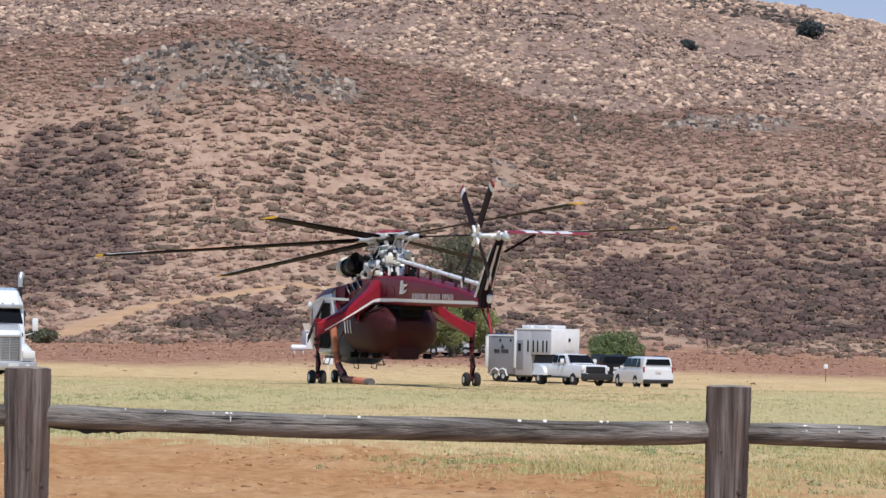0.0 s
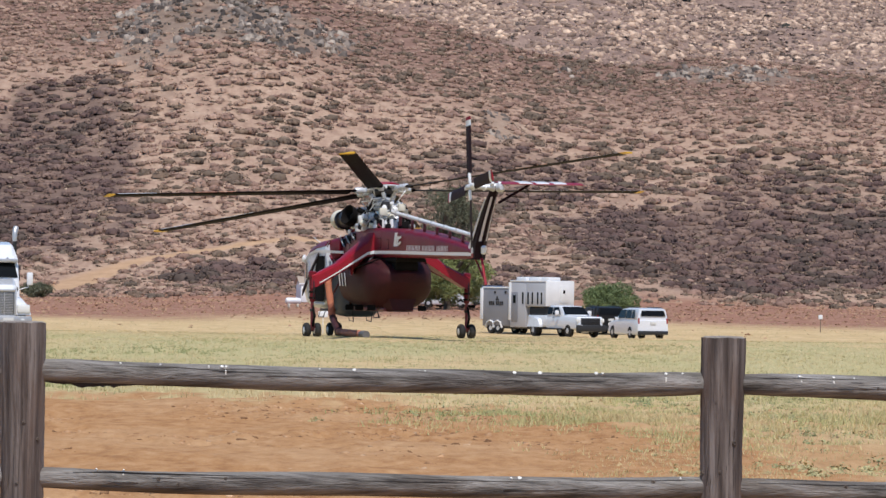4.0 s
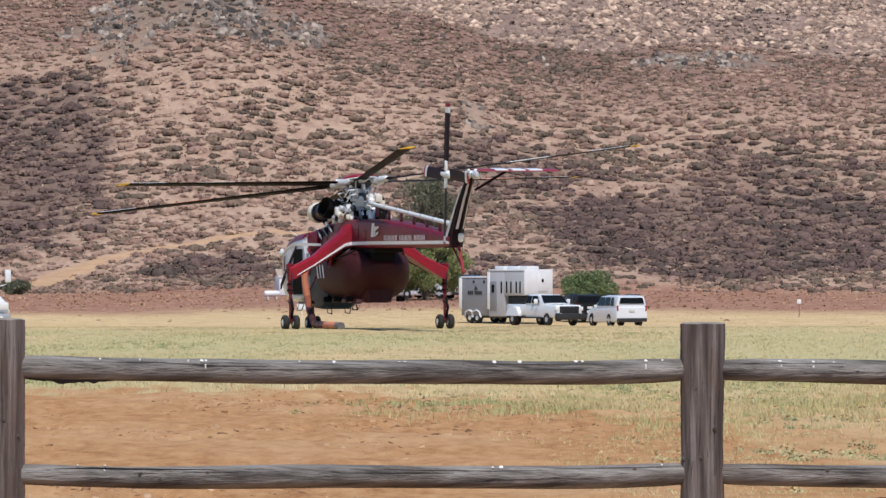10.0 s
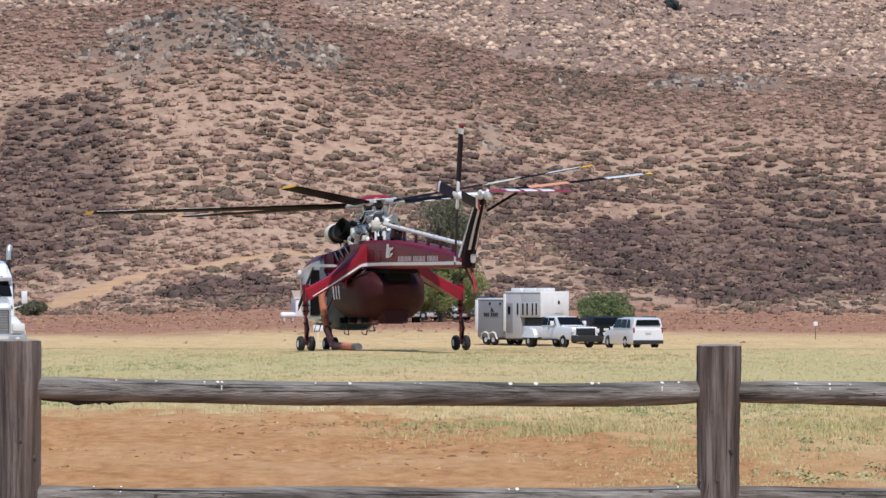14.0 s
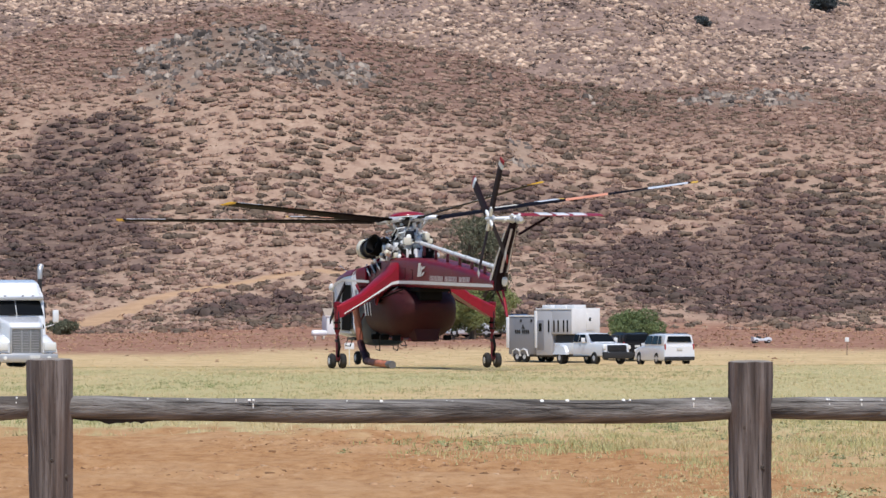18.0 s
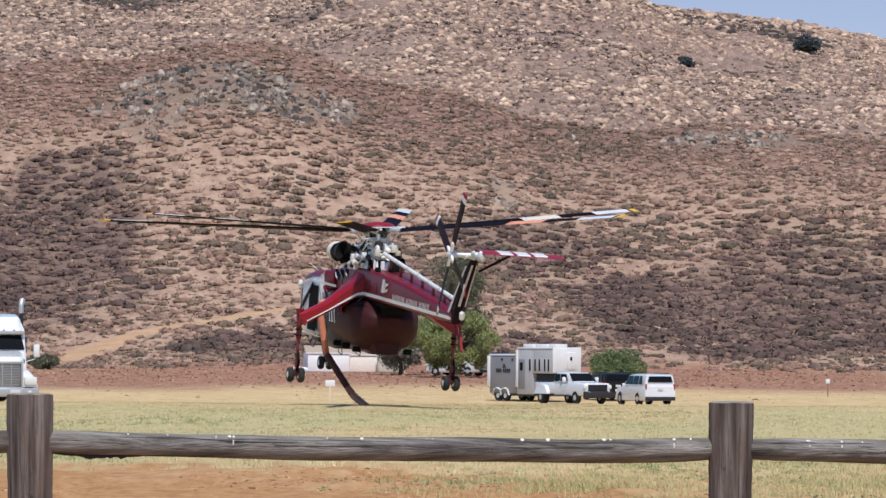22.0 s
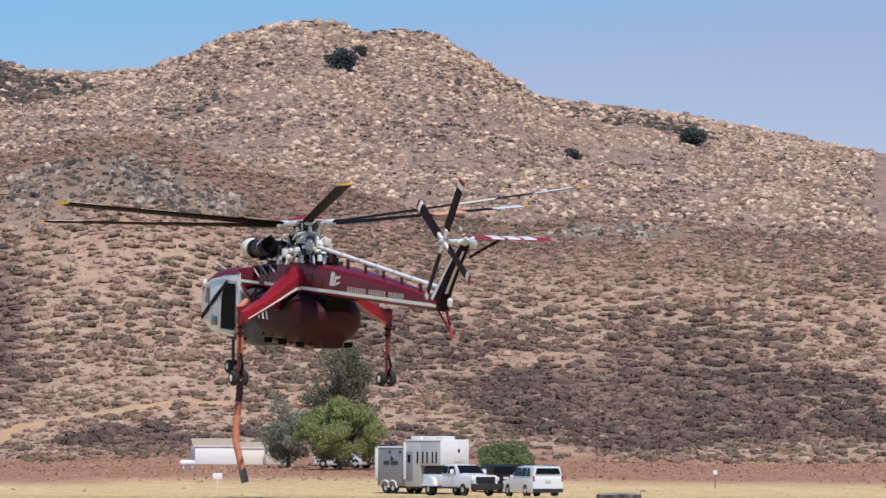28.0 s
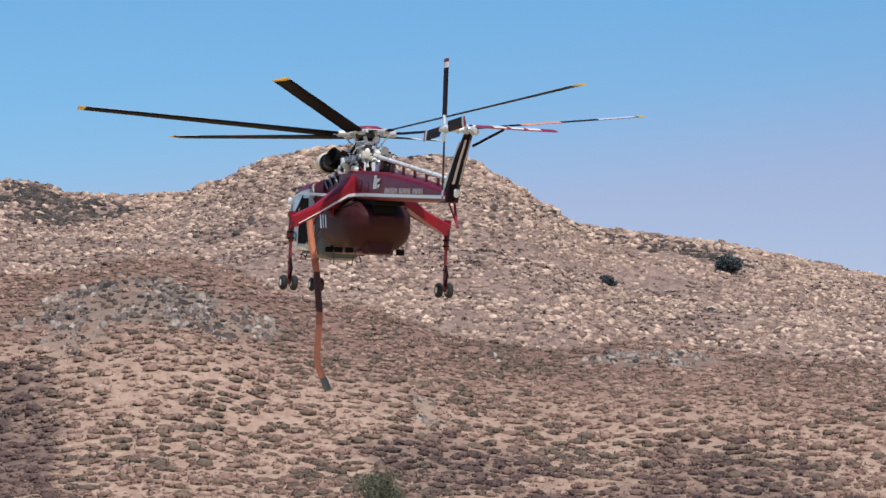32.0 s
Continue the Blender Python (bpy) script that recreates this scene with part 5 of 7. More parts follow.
        tube(bm, [(sx * 1.0, 4.7, 1.0), (sx * 1.12, 4.7, 0.65), (sx * 1.12, 4.0, 0.65), (sx * 1.0, 4.0, 1.0)], 0.022, 8)
        part("step", bm, STEEL, cabin, "metal boarding step")
    for x0, x1 in ((-0.62, -0.05), (0.05, 0.62)):
        bm = bmnew()
        plate(bm, [(x0, 7.86, 1.72), (x1, 7.86, 1.72), (x1 * 0.9, 7.5, 2.7), (x0 * 0.9, 7.5, 2.7)], (0, 1, 0.35), 0.06)
        part("windscreen", bm, GLASS_BLUE, cabin)
    # aft pilot bay under the spine
    bm = bmnew()
    loft(bm, [hull_ring(3.9, 0.92, 0.86, 0.72, 2.95, 0.34), hull_ring(3.1, 0.88, 0.8, 0.68, 2.95, 0.34), hull_ring(2.75, 0.8, 0.7, 0.75, 2.95, 0.3), hull_ring(2.5, 0.62, 0.5, 1.2, 2.95, 0.3)])
    bay = part("aft_bay", bm, GREY_POD, heli, "grey aft-facing pilot bay")
    bm = bmnew()
    plate(bm, [(-0.5, 2.6, 1.1), (0.5, 2.6, 1.1), (0.5, 2.46, 2.6), (-0.5, 2.46, 2.6)], (0, -1, 0), 0.05)
    part("aft_window", bm, GLASS_DARK, bay)
    for sx in (-1, 1):
        bm = bmnew()
        tube(bm, [(sx * 0.35, 3.2, 0.95), (sx * 0.35, 3.1, 0.55), (sx * 0.35, 2.5, 0.5), (sx * 0.4, 2.45, 0.95)], 0.02, 6)
        part("guard_rail", bm, STEEL, bay)
    for a, b, r in (((0.3, 6.3, 3.2), (0.3, 6.3, 3.75), 0.012), ((-0.2, 5.0, 3.45), (-0.2, 4.95, 3.8), 0.03), ((0.1, 4.4, 3.55), (0.1, 4.35, 3.75), 0.025), ((-0.5, 5.6, 3.3), (-0.9, 6.4, 3.75), 0.012)):
        bm = bmnew()
        tube(bm, [a, b], r, 6)
        part("antenna", bm, WHITE, cabin)

    # tank
    tank_secs = []
    for y, w, z0, z1 in ((2.7, 0.6, 1.75, 2.75), (2.4, 1.0, 1.4, 2.85), (1.4, 1.25, 1.12, 2.9), (-0.5, 1.3, 1.02, 2.9), (-1.8, 1.29, 1.02, 2.9), (-2.35, 1.22, 1.14, 2.84), (-2.8, 1.08, 1.42, 2.66), (-3.12, 0.86, 1.75, 2.5), (-3.3, 0.5, 2.0, 2.35)):
        mid, hz = (z0 + z1) / 2, (z1 - z0) / 2
        rg = []
        for k in range(28):
            a = 2 * math.pi * k / 28
            ca, sa = math.cos(a), math.sin(a)
            ex, ez = (0.5, 0.55) if sa > 0 else (0.72, 0.8)
            rg.append(Vector((w * math.copysign(abs(ca) ** ex, ca), y, mid + hz * math.copysign(abs(sa) ** ez, sa))))
        tank_secs.append(rg)
    bm = bmnew()
    loft(bm, tank_secs)
    tank = part("retardant_tank", bm, TANK, heli, "dull dark-red belly tank, dirty in patches")
    for y in (1.3, 0.25, -0.8, -1.85):
        bm = bmnew()
        box(bm, (0.0, y, 1.0), (1.15, 0.85, 0.14), 0.04)
        part("tank_door", bm, MAROON, tank, "dark red drop door")
    # dark box stands for the shaded gap between tank and boom
    bm = bmnew()
    box(bm, (0, -3.0, 2.62), (0.9, 0.5, 0.36), 0.08)
    part("tank_gap_shade", bm, DARK, tank)
    for sx in (-1, 1):
        bars_on(tank, "marking_bar", WHITE, (sx * 1.285, 1.15, 1.85), (0, -1, 0), (0, 0, 1), (sx, 0, 0), (3,), 0.5, 0.3, 0.02, -0.4, 0.2)
        for y in (0.55, -1.45):
            bm = bmnew()
            tube(bm, [(sx * 1.05, y, 2.7), (sx * 0.7, y, 3.0)], 0.05, 8)
            part("tank_strap", bm, STEEL, tank)

    # hangers, outlet and pipes round the tank
    for sx in (-1, 1):
        for y in (-0.75,):
            bm = bmnew()
            plate(bm, [(sx * 0.8, y + 0.26, 3.02), (sx * 0.8, y - 0.26, 3.02), (sx * 1.36, y - 0.16, 2.5), (sx * 1.38, y - 0.1, 2.25), (sx * 1.38, y + 0.1, 2.25), (sx * 1.36, y + 0.16, 2.5)], (sx, 0, 0.6), 0.06)
            part("tank_hanger", bm, RED, tank, "red tank hanger bracket")
        bm = bmnew()
        tube(bm, [(sx * 0.8, 2.6, 2.9), (sx * 1.25, 1.6, 2.62), (sx * 1.34, 0.2, 2.5), (sx * 1.33, -1.4, 2.56), (sx * 0.9, -2.6, 2.85)], 0.028, 6)
        part("tank_pipe", bm, DARK, tank)
        for y in (0.9, -0.4, -2.0):
            bm = bmnew()
            box(bm, (sx * 0.98, y, 1.06), (0.3, 0.16, 0.2), 0.03)
            part("door_latch", bm, DARK, tank)
    bm = bmnew()
    loft(bm, [hull_ring(-2.2, 0.62, 0.5, 0.92, 1.25, 0.08), hull_ring(-2.75, 0.5, 0.4, 0.98, 1.45, 0.08)])
    part("tank_outlet", bm, TANK, tank, "dark angular outlet under the tank")

    # deck clutter along the boom and open bay behind the cockpit
    rs = random.Random(11)
    for k in range(12):
        y = 2.6 - 0.46 * k
        z = np.interp(-y, [-q[0] for q in secs], [q[4] for q in secs])
        w = np.interp(-y, [-q[0] for q in secs], [q[1] for q in secs])
        side = -1 if k % 2 else 1
        bm = bmnew()
        if k % 3:
            box(bm, (side * w * (0.45 + 0.4 * rs.random()), y, z + 0.04), (0.12 + 0.12 * rs.random(), 0.16 + 0.2 * rs.random(), 0.1 + 0.14 * rs.random()), 0.02)
        else:
            tube(bm, [(side * w * 0.8, y + 0.25, z - 0.02), (side * w * 0.8, y, z + 0.14), (side * w * 0.75, y - 0.3, z - 0.02)], 0.025, 6)
        part("deck_fitting", bm, (DARK, MAROON, DARK, STEEL, WHITE, DARK)[rs.randrange(6)], boom)
    for sx in (-1, 1):
        for y0, z0, y1, z1, r in ((3.6, 3.0, 2.2, 2.2, 0.05), (3.5, 2.0, 2.2, 2.9, 0.045), (3.6, 1.3, 2.5, 1.9, 0.04)):
            bm = bmnew()
            tube(bm, [(sx * 0.98, y0, z0), (sx * 0.98, y1, z1)], r, 8)
            part("bay_brace", bm, RED_SHADED, heli, "dark red tubular brace")
        # dark plates on the solid flank stand for shaded gaps, a pipe over each
        for y, z, a, b in ((2.75, 3.5, 0.5, 0.3), (1.95, 3.62, 0.6, 0.32), (1.15, 3.72, 0.5, 0.26)):
            x = sx * (np.interp(-y, [-q[0] for q in secs], [q[2] for q in secs]) + 0.01)
            bm = bmnew()
            box(bm, (x, y, z), (0.05, a, b), 0.02)
            part("deck_shade_plate", bm, DARK, boom, "dark plate standing for a shaded gap in the flank")
            bm = bmnew()
            tube(bm, [(x + sx * 0.05, y - a / 2, z - b / 2), (x + sx * 0.06, y, z), (x + sx * 0.04, y + a / 2, z + b / 2)], 0.03, 6)
            part("bay_pipe", bm, SILVER, boom)
        for k in range(4):
            bm = bmnew()
            box(bm, (sx * (0.34 + 0.1 * (k % 2)), 0.95 + 0.62 * k, 4.06), (0.3, 0.36, 0.2 + 0.08 * (k % 3)), 0.04)
            part("deck_box", bm, (DARK, STEEL, WHITE, DARK)[k], boom)
        for y, z, a, b in ((0.2, 3.45, 0.5, 0.34), (-2.0, 3.45, 0.6, 0.36), (-2.9, 3.4, 0.5, 0.34), (1.5, 3.4, 0.6, 0.4)):
            x = sx * (np.interp(-y, [-q[0] for q in secs], [q[2] for q in secs]) + 0.002)
            for p, s in (((x, y + a / 2, z), (0.014, 0.02, b)), ((x, y - a / 2, z), (0.014, 0.02, b)), ((x, y, z + b / 2), (0.014, a, 0.02)), ((x, y, z - b / 2), (0.014, a, 0.02))):
                bm = bmnew()
                box(bm, p, s, 0.003)
                part("hatch_edge", bm, MAROON_DARK, boom)

    # landing gear
    gears = []
    for sx in (-1, 1):
        bm = bmnew()
        arm_secs = []
        for x, y0, y1, z0, z1 in ((0.7, 0.05, -1.55, 3.0, 3.93), (1.0, -0.1, -1.5, 2.95, 3.52), (2.1, -0.68, -1.4, 2.27, 2.68), (2.86, -0.88, -1.36, 1.82, 2.32), (3.06, -0.9, -1.32, 1.76, 2.27)):
            x *= sx
            arm_secs.append([Vector((x, y0, z0)), Vector((x, y0 - 0.04, z1 - 0.06)), Vector((x, y0 - 0.12, z1)), Vector((x, y1 + 0.1, z1)), Vector((x, y1, z1 - 0.08)), Vector((x, y1, z0))])
        loft(bm, arm_secs)
        arm = part("gear_arm", bm, RED, heli, "red outrigger gear arm")
        bm = bmnew()
        if sx < 0:
            plate(bm, [(sx * 0.76, -1.562, 3.06), (sx * 1.0, -1.52, 3.02), (sx * 2.1, -1.42, 2.34), (sx * 2.8, -1.38, 1.93), (sx * 2.8, -1.38, 1.97), (sx * 2.1, -1.42, 2.39), (sx * 1.0, -1.52, 3.12), (sx * 0.76, -1.562, 3.18)], (0, -1, 0), 0.012)
            part("arm_stripe", bm, WHITE, arm, "white stripe along the arm")
        bm = bmnew()
        lathe(bm, (sx * 3.0, -1.12, 1.25), (0, 0, 1), [(0.08, 0), (0.1, 0.05), (0.1, 0.9), (0.15, 0.93), (0.16, 1.1), (0.1, 1.14)], 14)
        part("strut_cylinder", bm, RED_SHADED, arm, "red shock strut")
        for z in (1.36, 1.58):
            bm = bmnew()
            lathe(bm, (sx * 3.0, -1.12, z), (0, 0, 1), [(0.1, 0), (0.135, 0.01), (0.135, 0.06), (0.1, 0.07)], 14)
            part("strut_clamp", bm, DARK, arm)
        bm = bmnew()
        tube(bm, [(sx * 3.0, -1.3, 2.1), (sx * 3.0, -1.38, 1.7), (sx * 3.0, -1.26, 1.35)], 0.025, 6)
        part("hydraulic_line", bm, BLACK, arm)
        bm = bmnew()
        tube(bm, [(sx * 2.9, -0.85, 1.9), (sx * 1.6, -0.2, 2.6), (sx * 0.8, 0.3, 2.98)], 0.06, 8)
        part("arm_brace", bm, MAROON, arm, "dark red brace under the arm")
        gear = new("main_gear_leg")
        gear.parent = heli
        gear.location = (sx * 3.0, -1.12, 0)
        gears.append(gear)
        bm = bmnew()
        tube(bm, [(0, 0, 0.22), (0, 0, 2.1)], 0.06, 12)
        box(bm, (0, 0, 0.3), (0.2, 0.2, 0.2), 0.03)
        part("piston", bm, MAROON, gear, "dark red oleo piston")
        for q in ([(0, -0.14, 0.36), (0, -0.36, 0.72)], [(0, -0.36, 0.7), (0, -0.13, 1.12)]):
            bm = bmnew()
            tube(bm, q, [0.055, 0.04], 8)
            part("torque_link", bm, DARK, gear, "black scissor link")
        bm = bmnew()
        tube(bm, [(0.05, 0.1, 0.4), (0.08, 0.19, 0.8), (0.03, 0.14, 1.3)], 0.018, 6)
        part("brake_line", bm, BLACK, gear)
        bm = bmnew()
        lathe(bm, (0, 0, 0.9), (0, 0, 1), [(0.06, 0), (0.09, 0.02), (0.09, 0.08), (0.06, 0.1)], 12)
        part("piston_collar", bm, STEEL, gear)
        bm = bmnew()
        tube(bm, [(-0.28, 0, 0.2), (0.28, 0, 0.2)], 0.05, 8)
        part("axle", bm, STEEL, gear)
        for dx in (-0.2, 0.2):
            wheel_parts(gear, (dx, 0, 0.2))
    nose = new("nose_gear_leg")
    nose.parent = heli
    nose.location = (0, 6.4, 0)
    gears.append(nose)
    bm = bmnew()
    tube(bm, [(0, 0, 0.15), (0, 0.08, 1.25)], 0.07, 10)
    part("nose_strut", bm, STEEL, nose)
    for dx in (-0.17, 0.17):
        wheel_parts(nose, (dx, 0, 0.15), 0.27, 0.2)

    # engines and upper deck
    for sx in (-1, 1):
        bm = bmnew()
        lathe(bm, (sx * 0.53, 1.0, 4.4), (0, 1, 0), [(0.2, -0.2), (0.33, 0), (0.34, 0.7), (0.27, 0.9), (0.27, 1.5), (0.31, 1.6), (0.31, 2.3), (0.24, 2.45)], 18)
        eng = part("engine", bm, STEEL, heli, "dark turboshaft engine")
        bm = bmnew()
        lathe(bm, (sx * 0.56, 3.4, 4.38), (0, 1, 0), [(0.24, 0), (0.35, 0.1), (0.4, 0.28), (0.37, 0.48), (0.26, 0.6), (0.05, 0.66)], 22)
        part("inlet_screen", bm, CREAM, eng, "rounded cream air inlet cover")
        bm = bmnew()
        lathe(bm, (sx * 0.56, 3.26, 4.38), (0, 1, 0), [(0.3, 0), (0.36, 0.02), (0.36, 0.12), (0.28, 0.16)], 18)
        part("inlet_ring", bm, BLACK, eng)
        bm = bmnew()
        loft(bm, [ring(p, d, r, 16) for p, d, r in (((sx * 0.5, 1.75, 4.4), (sx * 0.1, -1, 0.05), 0.29), ((sx * 0.62, 1.4, 4.4), (sx * 0.6, -1, 0.2), 0.33), ((sx * 0.82, 1.2, 4.44), (sx, -0.5, 0.35), 0.36), ((sx * 1.06, 1.1, 4.56), (sx, -0.3, 0.35), 0.39), ((sx * 1.05, 1.1, 4.555), (sx, -0.3, 0.35), 0.34), ((sx * 0.8, 1.22, 4.44), (sx, -0.4, 0.35), 0.24))])
        part("exhaust_duct", bm, DARK, eng, "sooty black exhaust duct")
        for k in range(10):
            y = 0.9 + 0.25 * k
            bm = bmnew()
            tube(bm, [(sx * 0.8, y, 4.3), (sx * (0.82 + 0.04 * (k % 2)), y + 0.1 - 0.2 * (k % 3), 4.55), (sx * 0.55, y + 0.05, 4.82)], 0.018, 6)
            part("engine_pipe", bm, (STEEL, DARK, METAL, STEEL, DARK)[k % 5], eng)
        for k in range(3):
            bm = bmnew()
            box(bm, (sx * 0.62, 0.7 + 0.4 * k, 4.12), (0.3, 0.22, 0.2), 0.03)
            part("accessory_box", bm, (METAL, WHITE, CREAM)[k], eng)
        for a, b in (((0.62, 1.0, 3.9), (0.5, 1.1, 4.25)), ((0.62, 2.3, 3.85), (0.5, 2.2, 4.25)), ((0.7, 1.7, 3.9), (0.3, 1.7, 4.25))):
            bm = bmnew()
            tube(bm, [(sx * a[0], a[1], a[2]), (sx * b[0], b[1], b[2])], 0.04, 6)
            part("engine_mount", bm, RED, eng, "red tubular engine mount")
    bm = bmnew()
    lathe(bm, (0, 0, 3.95), (0, 0, 1), [(0.62, 0), (0.62, 0.15), (0.5, 0.3), (0.38, 0.5), (0.28, 0.62), (0.22, 0.75)], 22)
    gearbox = part("main_gearbox", bm, STEEL, heli, "silver main gearbox cluttered with pipes")
    rs = random.Random(4)
    for k in range(115):
        a = rs.random() * 6.28
        z = 3.98 + 0.95 * rs.random() ** 1.2
        r = 0.6 + 0.4 * rs.random() - 0.35 * (z - 4.0) + 0.35 * max(0.0, -math.sin(a)) * rs.random()
        bm = bmnew()
        if k % 3 == 0:
            box(bm, (math.cos(a) * r, math.sin(a) * r - 0.1, z), (0.16 + 0.16 * rs.random(), 0.2, 0.14 + 0.2 * rs.random()), 0.025)
        elif k % 3 == 1:
            lathe(bm, (math.cos(a) * r, math.sin(a) * r - 0.1, z), (math.cos(a), math.sin(a), 0.4), [(0.05, 0), (0.1, 0.03), (0.1, 0.22), (0.04, 0.26)], 12)
        else:
            b2 = a + 0.7
            tube(bm, [(math.cos(a) * r, math.sin(a) * r, z), (math.cos(a + 0.35) * (r + 0.12), math.sin(a + 0.35) * (r + 0.12), z + 0.25), (math.cos(b2) * r * 0.8, math.sin(b2) * r * 0.8, z + 0.3)], 0.025, 6)
        part("gearbox_fitting", bm, (WHITE, SILVER, WHITE, STEEL, CREAM, DARK, WHITE)[rs.randrange(7)], gearbox)
    bm = bmnew()
    lathe(bm, (0, 0, 4.6), (0, 0, 1), [(0.3, 0), (0.26, 0.1), (0.24, 0.5), (0.27, 0.62), (0.2, 0.7)], 18)
    part("mast", bm, STEEL, heli, "dark rotor mast")
    bm = bmnew()
    lathe(bm, (0, 0, 4.7), (0, 0, 1), [(0.3, 0), (0.4, 0.03), (0.42, 0.1), (0.4, 0.13), (0.4, 0.36), (0.43, 0.4), (0.43, 0.46), (0.34, 0.5)], 26)
    housing = part("mast_housing", bm, COOL_WHITE, heli, "pale grey housing round the mast")
    for k in range(12):
        a = radians(30 * k)
        bm = bmnew()
        box(bm, (0.42 * math.cos(a), 0.42 * math.sin(a), 4.97), (0.05, 0.05, 0.26), 0.012)
        part("housing_rib", bm, (SILVER, STEEL, COOL_WHITE)[k % 3], housing)
    for k in range(5):
        a = radians(-100 + 36 * k)
        bm = bmnew()
        lathe(bm, (0.36 * math.cos(a), 0.36 * math.sin(a), 4.72), (0.2 * math.cos(a), 0.2 * math.sin(a), 1), [(0.08, 0), (0.13, 0.03), (0.13, 0.2), (0.07, 0.27)], 12)
        part("servo_body", bm, (WHITE, SILVER, WHITE, COOL_WHITE, WHITE)[k], heli, "white servo body under the hub")
    for k in range(3):
        a = radians(30 + 120 * k)
        bm = bmnew()
        tube(bm, [(0.5 * math.cos(a), 0.5 * math.sin(a), 4.35), (0.36 * math.cos(a), 0.36 * math.sin(a), 4.85)], 0.07, 8)
        part("servo", bm, WHITE, heli, "white control servo")
    # oil cooler and deck boxes behind the mast
    bm = bmnew()
    box(bm, (0.1, -1.15, 4.18), (0.7, 0.6, 0.4), 0.06)
    box(bm, (0.25, -1.9, 4.12), (0.4, 0.4, 0.32), 0.05)
    part("oil_cooler", bm, DARK, heli, "dark oil cooler behind the mast")
    for k in range(5):
        bm = bmnew()
        lathe(bm, (-0.45 + 0.12 * k, -0.9 - 0.22 * k, 4.0), (0.05 * (k - 2), 0.1, 1), [(0.06, 0), (0.1, 0.03), (0.1, 0.25 + 0.08 * (k % 2)), (0.04, 0.36)], 10)
        part("reservoir", bm, WHITE, heli, "small white reservoir")
    bm = bmnew()
    lathe(bm, (-0.12, -0.62, 4.5), (0, -0.05, 1), [(0.06, 0), (0.11, 0.04), (0.12, 0.26), (0.08, 0.36), (0.04, 0.4)], 14)
    part("oil_bottle", bm, WHITE, heli, "white oil bottle beside the mast")
    # tail drive shaft on the boom's top
    bm = bmnew()
    p0, p1 = Vector((0, -1.3, 4.62)), Vector((0, -11.4, 3.62))
    tube(bm, [p0, p1], 0.078, 12)
    shaft = part("drive_shaft_cover", bm, WHITE, heli, "long white tail drive shaft cover")
    for k in range(7):
        c = p0.lerp(p1, 0.06 + 0.145 * k)
        bm = bmnew()
        tube(bm, [c, c + (p1 - p0).normalized() * 0.09], 0.095, 12)
        part("shaft_clamp", bm, SILVER, shaft)
    for k in range(6):
        c = p0.lerp(p1, 0.1 + 0.15 * k)
        bm = bmnew()
        box(bm, (0, c.y, c.z - 0.24), (0.1, 0.1, 0.4), 0.015)
        part("shaft_bearing", bm, MAROON, shaft)

    # pylon, stabiliser, skid
    bm = bmnew()
    rings = []
    for z, yf, ya, hw in ((2.82, -10.6, -12.05, 0.2), (3.3, -10.85, -12.15, 0.2), (4.2, -11.8, -12.8, 0.17), (5.05, -12.75, -13.5, 0.14), (5.32, -13.05, -13.7, 0.12)):
        rings.append([Vector((0, yf, z)), Vector((hw, yf - 0.3, z)), Vector((hw, ya + 0.25, z)), Vector((0, ya, z)), Vector((-hw, ya + 0.25, z)), Vector((-hw, yf - 0.3, z))])
    loft(bm, rings)
    pylon = part("tail_pylon", bm, PYLON, heli, "dark swept tail pylon")
    for sx in (-1, 1):
        bm = bmnew()
        plate(bm, [(sx * 0.225, -10.6, 2.94), (sx * 0.225, -11.15, 2.94), (sx * 0.205, -11.1, 3.06), (sx * 0.225, -10.9, 3.08)], (sx, 0, 0), 0.02)
        plate(bm, [(sx * 0.205, -10.95, 3.0), (sx * 0.215, -11.21, 3.0), (sx * 0.19, -12.25, 4.2), (sx * 0.165, -12.9, 4.9), (sx * 0.15, -12.78, 4.9), (sx * 0.165, -12.08, 4.2)], (sx, 0, 0), 0.03)
        part("pylon_stripe", bm, WHITE, pylon, "white stripe turning up the pylon")
        bm = bmnew()
        loft(bm, [[Vector((sx * hw * q + sx * o, ya + 0.25 * q - o, z)) for q, o in ((0.72, 0), (0.72, 0.008), (0.38, 0.008), (0.38, 0))] for z, ya, hw in ((3.45, -12.27, 0.195), (4.2, -12.8, 0.17), (4.95, -13.41, 0.142))])
        part("edge_strip", bm, LETTERING, pylon, "pale strip along the trailing edge")
    bm = bmnew()
    lathe(bm, (0.25, -13.4, 5.28), (-1, 0, 0), [(0.1, 0), (0.14, 0.06), (0.15, 0.35), (0.1, 0.5), (0.07, 1.1)], 16)
    lathe(bm, (0.05, -13.75, 5.25), (0, -1, 0), [(0.14, -0.1), (0.13, 0.08), (0.07, 0.16)], 12)
    tail_box = part("tail_gearbox", bm, SILVER, pylon, "white tail rotor gearbox")
    for x, y, z, r in ((-0.18, -13.5, 5.36, 0.055), (0.05, -13.58, 5.36, 0.07), (-0.4, -13.4, 5.2, 0.05), (0.2, -13.52, 5.18, 0.06)):
        bm = bmnew()
        lathe(bm, (x, y, z), (0.3, -0.6, 0.5), [(r * 0.5, -0.06), (r, -0.03), (r, 0.1), (r * 0.4, 0.14)], 10)
        part("gearbox_cap", bm, WHITE, tail_box)
    bm = bmnew()
